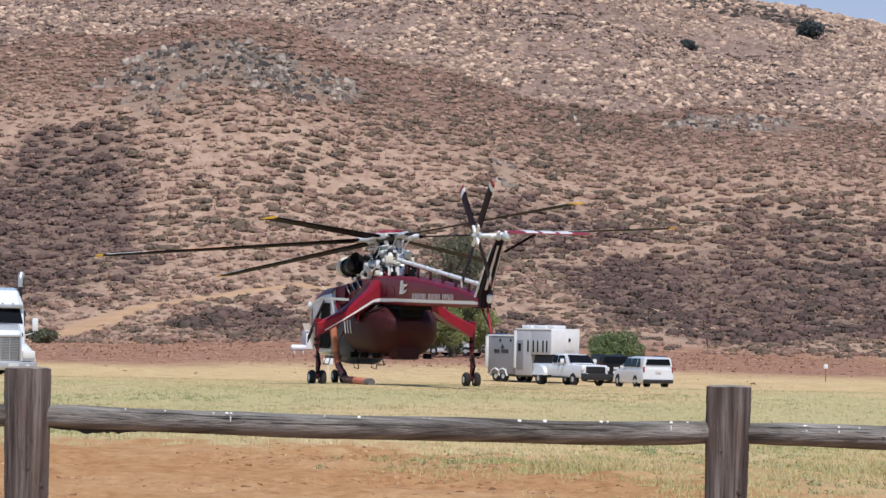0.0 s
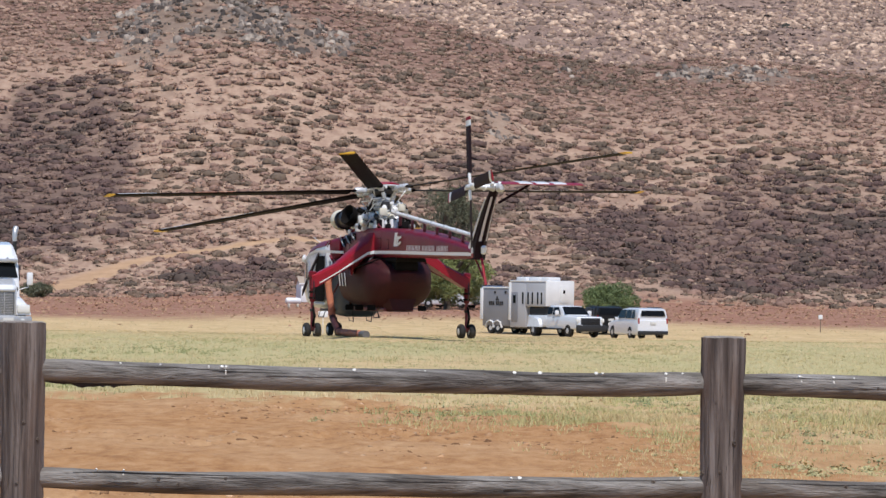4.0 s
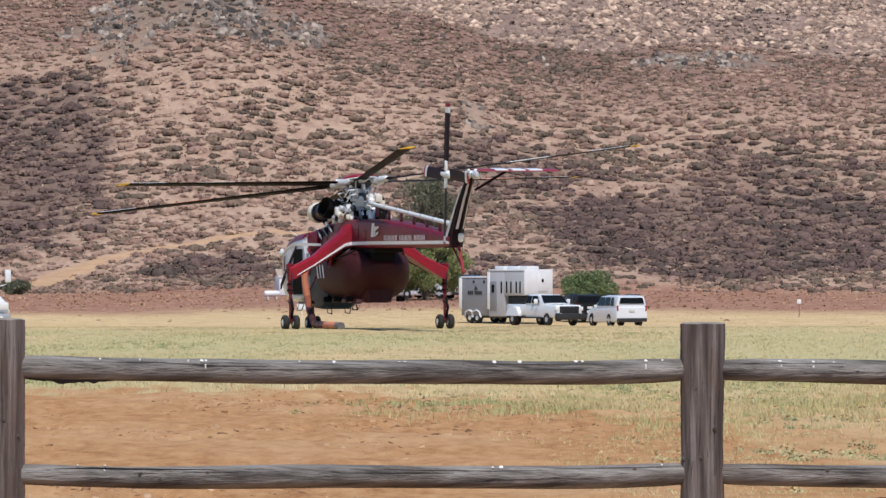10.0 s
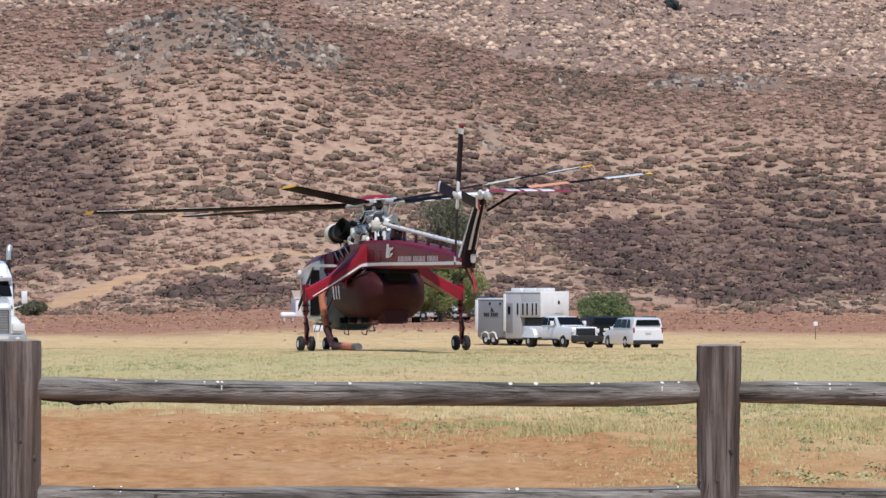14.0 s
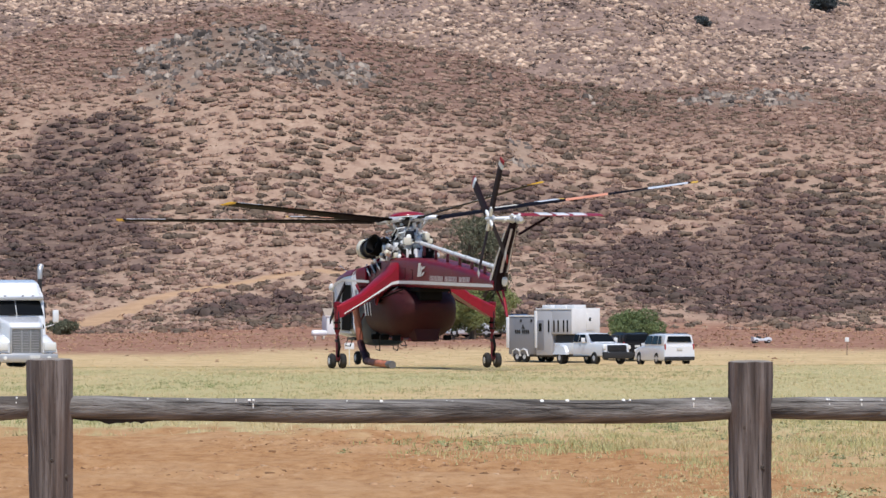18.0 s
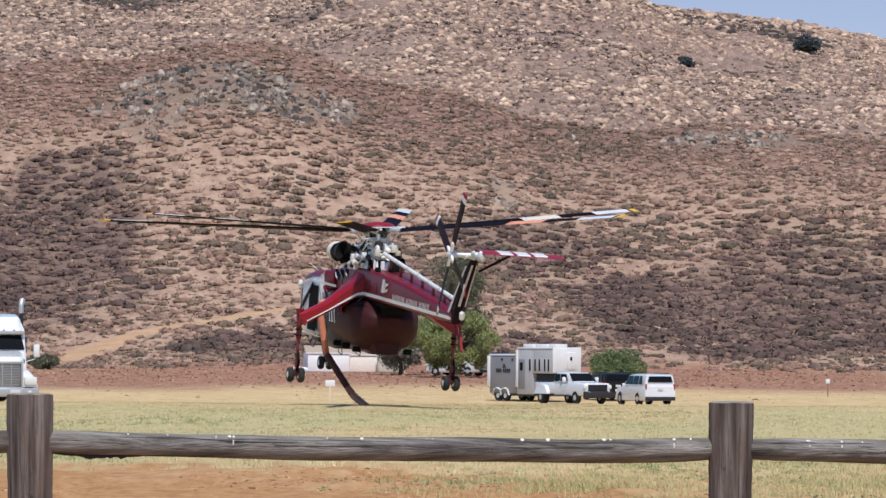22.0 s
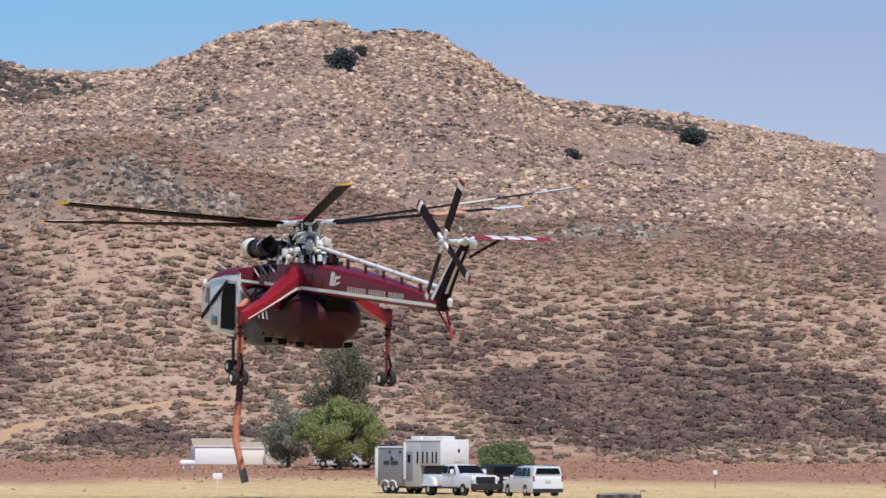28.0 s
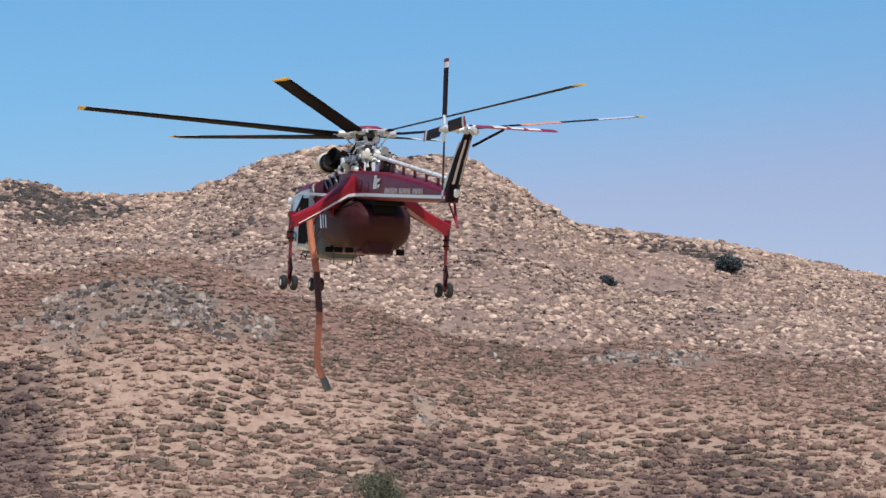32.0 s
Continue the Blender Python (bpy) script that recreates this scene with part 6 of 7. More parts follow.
    loft(bm, [[Vector((x, y + dy, 5.42 + dz + 0.06 * dy)) for dy, dz in ((0.5 * c, 0.0), (0.25 * c, 0.06), (-0.2 * c, 0.05), (-0.55 * c, 0.0), (-0.2 * c, -0.03), (0.25 * c, -0.04))] for x, y, c in ((0.1, -13.3, 1.15), (2.95, -13.6, 0.95))])
    stab = part("stabiliser", bm, RED, heli, "red one-sided tailplane with white bars")
    for k in range(3):
        x = 0.7 + 0.62 * k
        bm = bmnew()
        plate(bm, [(x, -13.25, 5.5), (x + 0.46, -13.3, 5.5), (x + 0.46, -13.8, 5.445), (x, -13.75, 5.445)], (0, 0, 1), 0.012)
        part("marking_bar", bm, WHITE, stab)
        bm = bmnew()
        plate(bm, [(x, -13.905, 5.4), (x + 0.46, -13.935, 5.4), (x + 0.46, -13.85, 5.44), (x, -13.82, 5.44)], (0, -0.4, 1), 0.012)
        part("marking_bar", bm, WHITE, stab)
    bm = bmnew()
    tube(bm, [(0.15, -13.3, 4.75), (1.2, -13.45, 5.38)], 0.045, 8)
    part("stabiliser_strut", bm, PYLON, stab)
    bm = bmnew()
    lathe(bm, (-0.02, -12.25, 3.0), (0, -0.2, 1), [(0.05, 0), (0.09, 0.05), (0.1, 0.24), (0.06, 0.3)], 14)
    part("tail_beacon", bm, WHITE, pylon, "white tail light housing")
    bm = bmnew()
    tube(bm, [(0, -12.0, 2.85), (0, -12.5, 1.95)], 0.05, 8)
    tube(bm, [(0, -11.3, 2.85), (0, -12.4, 2.1)], 0.035, 8)
    part("tail_skid", bm, RED, pylon, "red tail skid")
    rotor, blades = build_rotor(heli)
    tail = build_tail_rotor(heli)

    # hose: rigid lengths hung one below the other
    hose = []
    for k in range(HOSE_N):
        bm = bmnew()
        r = 0.13
        last = k == HOSE_N - 1
        tube(bm, [(0, 0, 0.04), (0, 0, -HOSE_L * 0.25), (0, 0, -HOSE_L * 0.75), (0, 0, -HOSE_L - 0.04)], [r * 0.96, r, r * 1.02, r * 0.96] if not last else [r * 0.9, r * 1.1, r * 1.15, r * 1.1], 14)
        mat = STRAINER if last else (HOSE_WRAP if k in (5, 6, 7) else (HOSE_BROWN if k in (4, 8) else ORANGE_HOSE))
        h = part("hose_length", bm, mat, heli, "metal hose strainer" if last else ("dark wrapped hose" if k in (5, 6, 7) else "orange suction hose"))
        bm = bmnew()
        tube(bm, [(0, 0, -HOSE_L * 0.5 + 0.03), (0, 0, -HOSE_L * 0.5 - 0.03)], r * 1.09, 14)
        part("hose_band", bm, STEEL if last else mat, h)
        hose.append(h)
    return heli, rotor, blades, tail, gears, hose


HOSE_N, HOSE_L = 14, 0.51


# ---- vehicles ----
def on_ground(x, y, turn, lift=0.0):
    return pose(x, y, float(ground_z(x, y)) + lift, 0, 0, turn)


def road_wheel(parent, x, y, r, w, rim_mat):
    bm = bmnew()
    lathe(bm, (x - w / 2, y, r), (1, 0, 0), [(r * 0.6, 0), (r * 0.9, 0), (r, w * 0.2), (r, w * 0.8), (r * 0.9, w), (r * 0.6, w)], 20)
    tyre = part("tyre", bm, RUBBER, parent)
    bm = bmnew()
    lathe(bm, (x - w / 2 - 0.01, y, r), (1, 0, 0), [(0.05, 0), (r * 0.25, 0.0), (r * 0.6, 0.02), (r * 0.6, w), (r * 0.25, w + 0.02), (0.05, w + 0.02)], 16)
    part("rim", bm, rim_mat, tyre)


def car_shell(bm, rows, round_=0.12):
    """Rows along y: y, half width below, half width above, bottom, top."""
    loft(bm, [hull_ring(y, wt, wb, z0, z1, round_) for y, wb, wt, z0, z1 in rows])


def pane(parent, pts, out, mat=None, name="window"):
    bm = bmnew()
    plate(bm, pts, out, 0.02)
    return part(name, bm, mat or CAR_GLASS, parent)


def slab(parent, name, c, size, mat, bevel=0.02, label=""):
    bm = bmnew()
    box(bm, c, size, bevel)
    return part(name, bm, mat, parent, label)


BODY_WHITE = material("car_white", (0.74, 0.76, 0.79), 0.25, 0, 0.04, 2, 0.0, coat=0.6)
BODY_BLACK = material("car_black", (0.012, 0.012, 0.013), 0.4, 0, 0.1, 2, 0.0, spec=0.2)
CAR_GLASS = material("car_glass", (0.008, 0.009, 0.01), 0.15, 0, 0.1, 2, 0.0, spec=0.1)
BODY_BLUE = material("car_blue", (0.04, 0.08, 0.16), 0.25, 0, 0.1, 2, 0.0, coat=0.6)
PLASTIC = material("black_plastic", (0.02, 0.02, 0.021), 0.6, 0, 0.2, 6, 0.05)
PLATE = material("plain_plate", (0.62, 0.62, 0.6), 0.5, 0, 0.05, 6, 0.0)
GRILLE = material("grille_mesh", (0.2, 0.2, 0.2), 0.4, 0.4, 0.3, 30, 0.3)


def suv(name, m, paint, label):
    c = thing(name, m, label, "car")
    bm = bmnew()
    car_shell(bm, ((2.68, 0.8, 0.72, 0.45, 0.85), (2.55, 0.95, 0.86, 0.3, 1.02), (1.3, 1.0, 0.95, 0.26, 1.16), (0.0, 1.01, 0.97, 0.26, 1.2), (-1.8, 1.01, 0.97, 0.27, 1.22), (-2.5, 0.99, 0.96, 0.32, 1.2), (-2.64, 0.94, 0.92, 0.42, 1.14)))
    body = part("body", bm, paint, c)
    bm = bmnew()
    car_shell(bm, ((1.25, 0.88, 0.7, 1.1, 1.16), (0.55, 0.93, 0.78, 1.1, 1.8), (-0.6, 0.94, 0.8, 1.1, 1.87), (-2.1, 0.95, 0.83, 1.1, 1.86), (-2.5, 0.95, 0.82, 1.1, 1.8), (-2.58, 0.94, 0.88, 1.1, 1.3)), 0.1)
    roof = part("cabin", bm, paint, c)
    pane(roof, [(-0.78, -2.605, 1.38), (0.78, -2.605, 1.38), (0.68, -2.55, 1.72), (-0.68, -2.55, 1.72)], (0, -1, 0.1), name="rear_window")
    pane(roof, [(-0.8, 1.2, 1.18), (0.8, 1.2, 1.18), (0.68, 0.6, 1.74), (-0.68, 0.6, 1.74)], (0, 0.6, 0.6), name="windscreen")
    for sx in (-1, 1):
        for y0, y1 in ((0.45, -0.44), (-0.56, -1.38), (-1.54, -2.12)):
            pane(roof, [(sx * 0.95, y0 + 0.3 * (y0 > 0), 1.24), (sx * 0.95, y1, 1.24), (sx * 0.855, y1 + 0.22 * (y1 < -2), 1.74), (sx * 0.855, y0 - 0.05, 1.74)], (sx, 0, 0.2), name="side_window")
        bm = bmnew()
        box(bm, (sx * 0.88, -2.6, 1.1), (0.1, 0.1, 0.34), 0.03)
        part("tail_lamp", bm, TAIL_RED, body)
        bm = bmnew()
        box(bm, (sx * 0.72, 2.62, 0.86), (0.4, 0.12, 0.16), 0.03)
        part("headlamp", bm, LAMP, body)
        bm = bmnew()
        box(bm, (sx * 1.1, 0.62, 1.22), (0.2, 0.12, 0.17), 0.04)
        part("mirror", bm, paint, body)
        for y in (0.35, -0.55):
            slab(body, "door_handle", (sx * 1.0, y - 0.6, 1.0), (0.04, 0.16, 0.04), paint, 0.01)
        bm = bmnew()
        tube(bm, [(sx * 0.68, 0.2, 1.9), (sx * 0.68, -2.1, 1.9)], 0.025, 8)
        part("roof_rail", bm, STEEL, roof)
        for y in (1.65, -1.4):
            road_wheel(c, sx * 0.87, y, 0.4, 0.27, SILVER)
    slab(body, "rear_bumper", (0, -2.64, 0.42), (1.86, 0.16, 0.22), PLASTIC, 0.04)
    slab(body, "number_plate", (0, -2.665, 0.98), (0.34, 0.03, 0.16), PLATE, 0.005)
    slab(body, "grille", (0, 2.66, 0.84), (0.9, 0.08, 0.26), PLASTIC, 0.03)
    return c


def pickup(name, m, paint, label, dually=True):
    c = thing(name, m, label, "pickup truck")
    bm = bmnew()
    car_shell(bm, ((3.12, 0.85, 0.8, 0.62, 1.15), (3.0, 0.98, 0.9, 0.5, 1.28), (1.5, 1.0, 0.95, 0.5, 1.36), (0.1, 1.0, 0.96, 0.5, 1.36), (-0.55, 1.0, 0.97, 0.5, 1.34)), 0.1)
    body = part("body", bm, paint, c)
    bm = bmnew()
    car_shell(bm, ((1.55, 0.92, 0.75, 1.28, 1.36), (0.75, 0.95, 0.78, 1.28, 1.92), (-0.3, 0.96, 0.78, 1.28, 1.95), (-0.6, 0.95, 0.76, 1.28, 1.9)), 0.08)
    cabm = part("cabin", bm, paint, c)
    bm = bmnew()
    box(bm, (0, -1.75, 0.72), (1.9, 2.35, 0.2), 0.04)
    for sx in (-1, 1):
        box(bm, (sx * 0.92, -1.75, 1.0), (0.14, 2.35, 0.64), 0.04)
    box(bm, (0, -2.92, 1.0), (1.84, 0.08, 0.6), 0.03)
    part("bed", bm, paint, c)
    slab(c, "bed_liner", (0, -1.75, 1.36), (1.7, 2.2, 0.06), PLASTIC, 0.01)
    for sx in (-1, 1):
        if dually:
            bm = bmnew()
            loft(bm, [[Vector((sx * x, y, z)) for x, z in ((0.95, 0.6), (0.95, h), (1.2, h - 0.08), (1.24, 0.6))] for y, h in ((-1.1, 0.8), (-1.35, 1.15), (-1.9, 1.25), (-2.4, 1.12), (-2.65, 0.8))])
            part("rear_fender", bm, paint, body, "flared dual-wheel fender")
            road_wheel(c, sx * 1.08, -1.9, 0.4, 0.24, SILVER)
        road_wheel(c, sx * 0.86, -1.9, 0.4, 0.24, SILVER)
        road_wheel(c, sx * 0.88, 2.05, 0.4, 0.27, SILVER)
        bm = bmnew()
        box(bm, (sx * 0.86, 3.07, 1.06), (0.26, 0.14, 0.26), 0.05)
        part("headlamp", bm, LAMP, body)
        bm = bmnew()
        box(bm, (sx * 1.16, 1.0, 1.5), (0.26, 0.12, 0.3), 0.05)
        tube(bm, [(sx * 0.95, 1.0, 1.42), (sx * 1.16, 1.0, 1.46)], 0.025, 6)
        part("mirror", bm, WHITE, body)
        for y0, y1 in ((0.95, 0.15), (0.05, -0.5)):
            pane(cabm, [(sx * 0.965, y0 + 0.2 * (y0 > 0.5), 1.38), (sx * 0.965, y1, 1.38), (sx * 0.86, y1, 1.84), (sx * 0.86, y0 - 0.2 * (y0 > 0.5), 1.84)], (sx, 0, 0.2), name="side_window")
        slab(body, "running_board", (sx * 1.02, 0.4, 0.5), (0.16, 2.0, 0.08), PLASTIC, 0.02)
        slab(body, "door_handle", (sx * 1.0, 0.3, 1.2), (0.04, 0.18, 0.04), PLASTIC, 0.01)
    pane(cabm, [(-0.84, 1.5, 1.4), (0.84, 1.5, 1.4), (0.7, 0.85, 1.87), (-0.7, 0.85, 1.87)], (0, 0.6, 0.6), name="windscreen")
    slab(body, "grille", (0, 3.1, 0.95), (1.36, 0.16, 0.52), PLASTIC, 0.05, "black grille")
    for k in range(4):
        slab(body, "grille_bar", (0, 3.19, 0.78 + 0.11 * k), (1.24, 0.03, 0.03), STEEL, 0.008)
    slab(body, "front_bumper", (0, 3.2, 0.58), (2.06, 0.26, 0.42), PLASTIC, 0.07, "heavy black bumper")
    for sx in (-1, 1):
        bm = bmnew()
        lathe(bm, (sx * 0.7, 3.3, 0.7), (0, 1, 0), [(0.02, 0.02), (0.09, 0.01), (0.09, -0.02)], 12)
        part("fog_lamp", bm, LAMP, body)
    return c


def gooseneck_trailer(m):
    t = thing("gooseneck_trailer", m, "silver-grey and white gooseneck office trailer parked on grass", "trailer")
    slab(t, "roof_edge", (0, 1.35, 3.44), (2.54, 3.36, 0.06), WHITE, 0.02, "white roof edge")
    low = slab(t, "rear_body", (0, -1.65, 1.75), (2.36, 2.7, 2.5), GREY_PANEL, 0.06, "silver-grey rear body")
    high = slab(t, "front_body", (0, 0.45, 1.95), (2.5, 1.5, 3.0), PALE_PANEL, 0.06, "taller pale grey front body")
    slab(t, "nose_body", (0, 2.08, 2.62), (2.5, 1.8, 1.66), PALE_PANEL, 0.06, "raised body over the hitch")
    nose = slab(t, "nose_panel", (0, 3.02, 2.62), (2.46, 0.08, 1.6), WHITE, 0.03, "white front wall")
    slab(nose, "front_door", (-0.35, 3.07, 2.6), (0.7, 0.05, 1.1), WHITE, 0.02)
    slab(nose, "door_window", (-0.3, 3.1, 2.75), (0.16, 0.04, 0.22), CAR_GLASS, 0.01)
    # solid black block: hitch frame plus the shade under the raised nose
    slab(t, "gooseneck", (0, 2.3, 1.3), (2.1, 2.0, 0.95), PLASTIC, 0.1, "dark hitch frame, filled in black for the shade under the nose")
    slab(t, "skirt", (0, 0.0, 0.5), (2.2, 5.4, 0.3), STEEL, 0.04)
    for sx in (-1, 1):
        for y, h in ((-0.3, 3.4), (-3.0, 3.0)):
            slab(high if y > -1 else low, "corner_trim", (sx * 1.24, y, 0.45 + (h - 0.45) / 2 + 0.2), (0.12, 0.2, h - 1.0), WHITE, 0.02, "white corner trim")
        slab(low, "top_trim", (sx * 1.18, -1.65, 2.98), (0.06, 2.7, 0.1), WHITE, 0.02)
        slab(high, "top_trim", (sx * 1.25, 1.35, 3.42), (0.06, 3.3, 0.1), WHITE, 0.02)
        for k, y in enumerate((0.85, 1.35, 1.75, 2.25, 2.6)):
            pane(high, [(sx * 1.258, y, 1.95), (sx * 1.258, y + 0.13, 1.95), (sx * 1.258, y + 0.13, 2.7), (sx * 1.258, y, 2.7)], (sx, 0, 0), name="slit_window")
        slab(high, "white_band", (sx * 1.252, 2.0, 2.3), (0.03, 1.7, 0.9), PALE_PANEL, 0.005)
        slab(high, "side_door", (sx * 1.26, 0.15, 1.75), (0.03, 0.6, 1.9), GREY_PANEL, 0.01)
        pane(high, [(sx * 1.28, 0.02, 2.0), (sx * 1.28, 0.26, 2.0), (sx * 1.28, 0.26, 2.5), (sx * 1.28, 0.02, 2.5)], (sx, 0, 0), name="door_window")
        bars_on(low, "lettering_bar", STEEL, (sx * 1.185, -1.0 if sx > 0 else -2.1, 1.85), (0, -1 if sx > 0 else 1, 0), (0, 0, 1), (sx, 0, 0), (4, 3), 0.24, 0.3, 0.02)
        bm = bmnew()
        plate(bm, [(sx * 1.185, -1.4, 2.15), (sx * 1.185, -1.75, 2.15), (sx * 1.185, -1.6, 2.45)], (sx, 0, 0), 0.02)
        part("emblem", bm, STEEL, low, "dark emblem")
        for y in (-0.7, -1.7):
            slab(low, "marker_lamp", (sx * 1.19, y - 0.1, 2.68), (0.04, 0.16, 0.16), STEEL, 0.01)
        for y in (-1.5, -2.2):
            road_wheel(t, sx * 1.05, y, 0.36, 0.24, WHITE)
            bm = bmnew()
            loft(bm, [[Vector((sx * x, y + dy, z)) for x, z in ((1.12, 0.45 + h), (1.3, 0.43 + h), (1.3, 0.38 + h), (1.12, 0.4 + h))] for dy, h in ((-0.42, 0), (-0.3, 0.34), (0, 0.45), (0.3, 0.34), (0.42, 0))])
            part("mudguard", bm, WHITE, low)
    for x, y, s in ((0.2, 0.3, 0.9), (0.0, 1.5, 1.1), (0.3, 2.5, 0.7)):
        slab(t, "roof_unit", (x, y, 3.56), (s * 1.5, s, 0.24), WHITE, 0.06, "white rooftop air unit")
    return t


def semi_truck(m):
    t = thing("semi_truck", m, "white conventional semi truck with chrome grille facing the field", "truck")
    # y forward, towards the camera after turning
    bm = bmnew()
    car_shell(bm, ((3.3, 0.62, 0.56, 0.62, 1.55), (3.1, 0.74, 0.66, 0.6, 1.78), (1.9, 0.9, 0.84, 0.6, 1.98), (1.2, 1.04, 1.0, 0.6, 2.02)), 0.14)
    hood = part("hood", bm, BODY_WHITE, t)
    bm = bmnew()
    car_shell(bm, ((1.3, 1.16, 1.12, 0.7, 2.02), (0.85, 1.2, 1.15, 0.7, 2.72), (-0.6, 1.22, 1.17, 0.7, 2.85)), 0.12)
    cab = part("cab", bm, BODY_WHITE, t)
    bm = bmnew()
    car_shell(bm, ((0.75, 1.15, 1.04, 2.66, 2.76), (0.2, 1.2, 1.1, 2.7, 3.34), (-0.6, 1.22, 1.15, 2.7, 3.46), (-2.6, 1.24, 1.18, 0.7, 3.48)), 0.16)
    part("sleeper_roof", bm, BODY_WHITE, t, "raised white sleeper roof")
    pane(cab, [(-1.06, 1.3, 2.06), (-0.02, 1.36, 2.06), (-0.02, 0.94, 2.62), (-0.99, 0.9, 2.62)], (0, 0.75, 0.6), name="windscreen")
    pane(cab, [(0.02, 1.36, 2.06), (1.06, 1.3, 2.06), (0.99, 0.9, 2.62), (0.02, 0.94, 2.62)], (0, 0.75, 0.6), name="windscreen")
    slab(cab, "sun_visor", (0, 1.0, 2.72), (2.2, 0.3, 0.14), CHROME, 0.04, "chrome sun visor")
    grille = slab(t, "grille", (0, 3.32, 1.06), (1.1, 0.1, 0.95), GRILLE, 0.04, "chrome mesh grille")
    for k in range(2):
        slab(grille, "grille_bar", (-0.17 + 0.34 * k, 3.385, 1.06), (0.025, 0.03, 0.86), CHROME, 0.005)
    for k in range(14):
        slab(grille, "grille_slat", (0, 3.378, 0.66 + 0.062 * k), (1.02, 0.02, 0.02), CHROME, 0.004)
    for x, z, sx, sz in ((0, 1.56, 1.24, 0.09), (-0.59, 1.06, 0.08, 1.0), (0.59, 1.06, 0.08, 1.0), (0, 0.58, 1.24, 0.08)):
        slab(grille, "grille_frame", (x, 3.36, z), (sx, 0.12, sz), CHROME, 0.02)
    slab(t, "bumper", (0, 3.45, 0.42), (2.44, 0.24, 0.34), CHROME, 0.07, "dull chrome bumper")
    slab(t, "bumper_lamp_panel", (-0.3, 3.58, 0.42), (0.4, 0.02, 0.2), PLATE, 0.005)
    for sx in (-1, 1):
        bm = bmnew()
        loft(bm, [[Vector((sx * x, y, z)) for x, z in ((0.6, 0.62), (0.62, h), (0.95, h - 0.03), (1.2, h - 0.3), (1.22, 0.62))] for y, h in ((3.3, 1.02), (3.1, 1.22), (2.5, 1.34), (1.7, 1.24), (1.35, 1.0))])
        fend = part("fender", bm, BODY_WHITE, t)
        bm = bmnew()
        box(bm, (sx * 0.93, 3.32, 0.86), (0.5, 0.12, 0.32), 0.06)
        part("headlamp", bm, LAMP, fend)
        bm = bmnew()
        lathe(bm, (sx * 0.85, 3.58, 0.42), (0, 1, 0), [(0.02, 0.02), (0.08, 0.01), (0.08, -0.03)], 12)
        part("fog_lamp", bm, LAMP, t)
        road_wheel(t, sx * 1.0, 2.35, 0.5, 0.28, CHROME)
        for y in (-3.4, -4.7):
            road_wheel(t, sx * 0.95, y, 0.5, 0.5, CHROME)
        bm = bmnew()
        tube(bm, [(sx * 1.18, 1.05, 1.6), (sx * 1.5, 1.15, 1.7), (sx * 1.53, 1.15, 2.2)], 0.025, 6)
        box(bm, (sx * 1.56, 1.18, 2.02), (0.24, 0.14, 0.5), 0.05)
        part("mirror", bm, WHITE, cab, "white door mirror")
        bm = bmnew()
        tube(bm, [(sx * 1.3, -0.75, 0.8), (sx * 1.3, -0.75, 3.55)], 0.085, 12)
        stack = part("exhaust_pipe", bm, STEEL, t, "upright dark exhaust pipe with a chrome tip")
        bm = bmnew()
        tube(bm, [(sx * 1.3, -0.75, 3.5), (sx * 1.3, -0.75, 3.75), (sx * 1.32, -0.8, 3.9), (sx * 1.38, -0.92, 4.02)], [0.09, 0.1, 0.11, 0.12], 12)
        part("exhaust_tip", bm, CHROME, stack, "curved chrome tip")
        pane(cab, [(sx * 1.2, 0.95, 1.95), (sx * 1.215, 0.1, 1.95), (sx * 1.195, 0.1, 2.6), (sx * 1.185, 0.75, 2.6)], (sx, 0, 0), name="side_window")
        bm = bmnew()
        lathe(bm, (sx * 0.86, 2.2, 1.62), (sx, 0.2, 0.1), [(0.02, 0.05), (0.08, 0.04), (0.1, 0.0)], 10)
        part("air_intake", bm, PLASTIC, hood)
        for k in range(2):
            slab(cab, "roof_lamp", (sx * (0.35 + 0.4 * k), 0.72, 2.82), (0.07, 0.08, 0.035), STEEL, 0.01)
    slab(t, "chassis", (0, -2.6, 0.75), (0.9, 6.2, 0.28), STEEL, 0.04)
    slab(t, "fuel_tank", (-1.0, -0.4, 0.62), (0.5, 1.5, 0.5), CHROME, 0.15, "chrome fuel tank")
    slab(t, "fuel_tank", (1.0, -0.4, 0.62), (0.5, 1.5, 0.5), CHROME, 0.15, "chrome fuel tank")
    return t


gooseneck_trailer(on_ground(5.97, 241.0, -138.4))
pickup("pickup_truck", on_ground(8.1, 232.2, -152), BODY_WHITE, "white dual-rear-wheel pickup truck with black bumper")
suv("suv", on_ground(12.05, 222.0, 17), BODY_WHITE, "white full-size suv parked with its tail to the field")
suv("dark_suv", on_ground(10.7, 243.0, 14) @ Matrix.Diagonal((1, 1, 0.95, 1)), BODY_BLACK, "black suv parked behind the pickup truck")
semi_truck(on_ground(-17.63, 146.6, 197))
suv("parked_car", on_ground(3.4, 313, 70), BODY_BLUE, "blue parked car under the trees")
suv("parked_car", on_ground(1.4, 309, 60), BODY_WHITE, "white parked car half hidden by the trees")


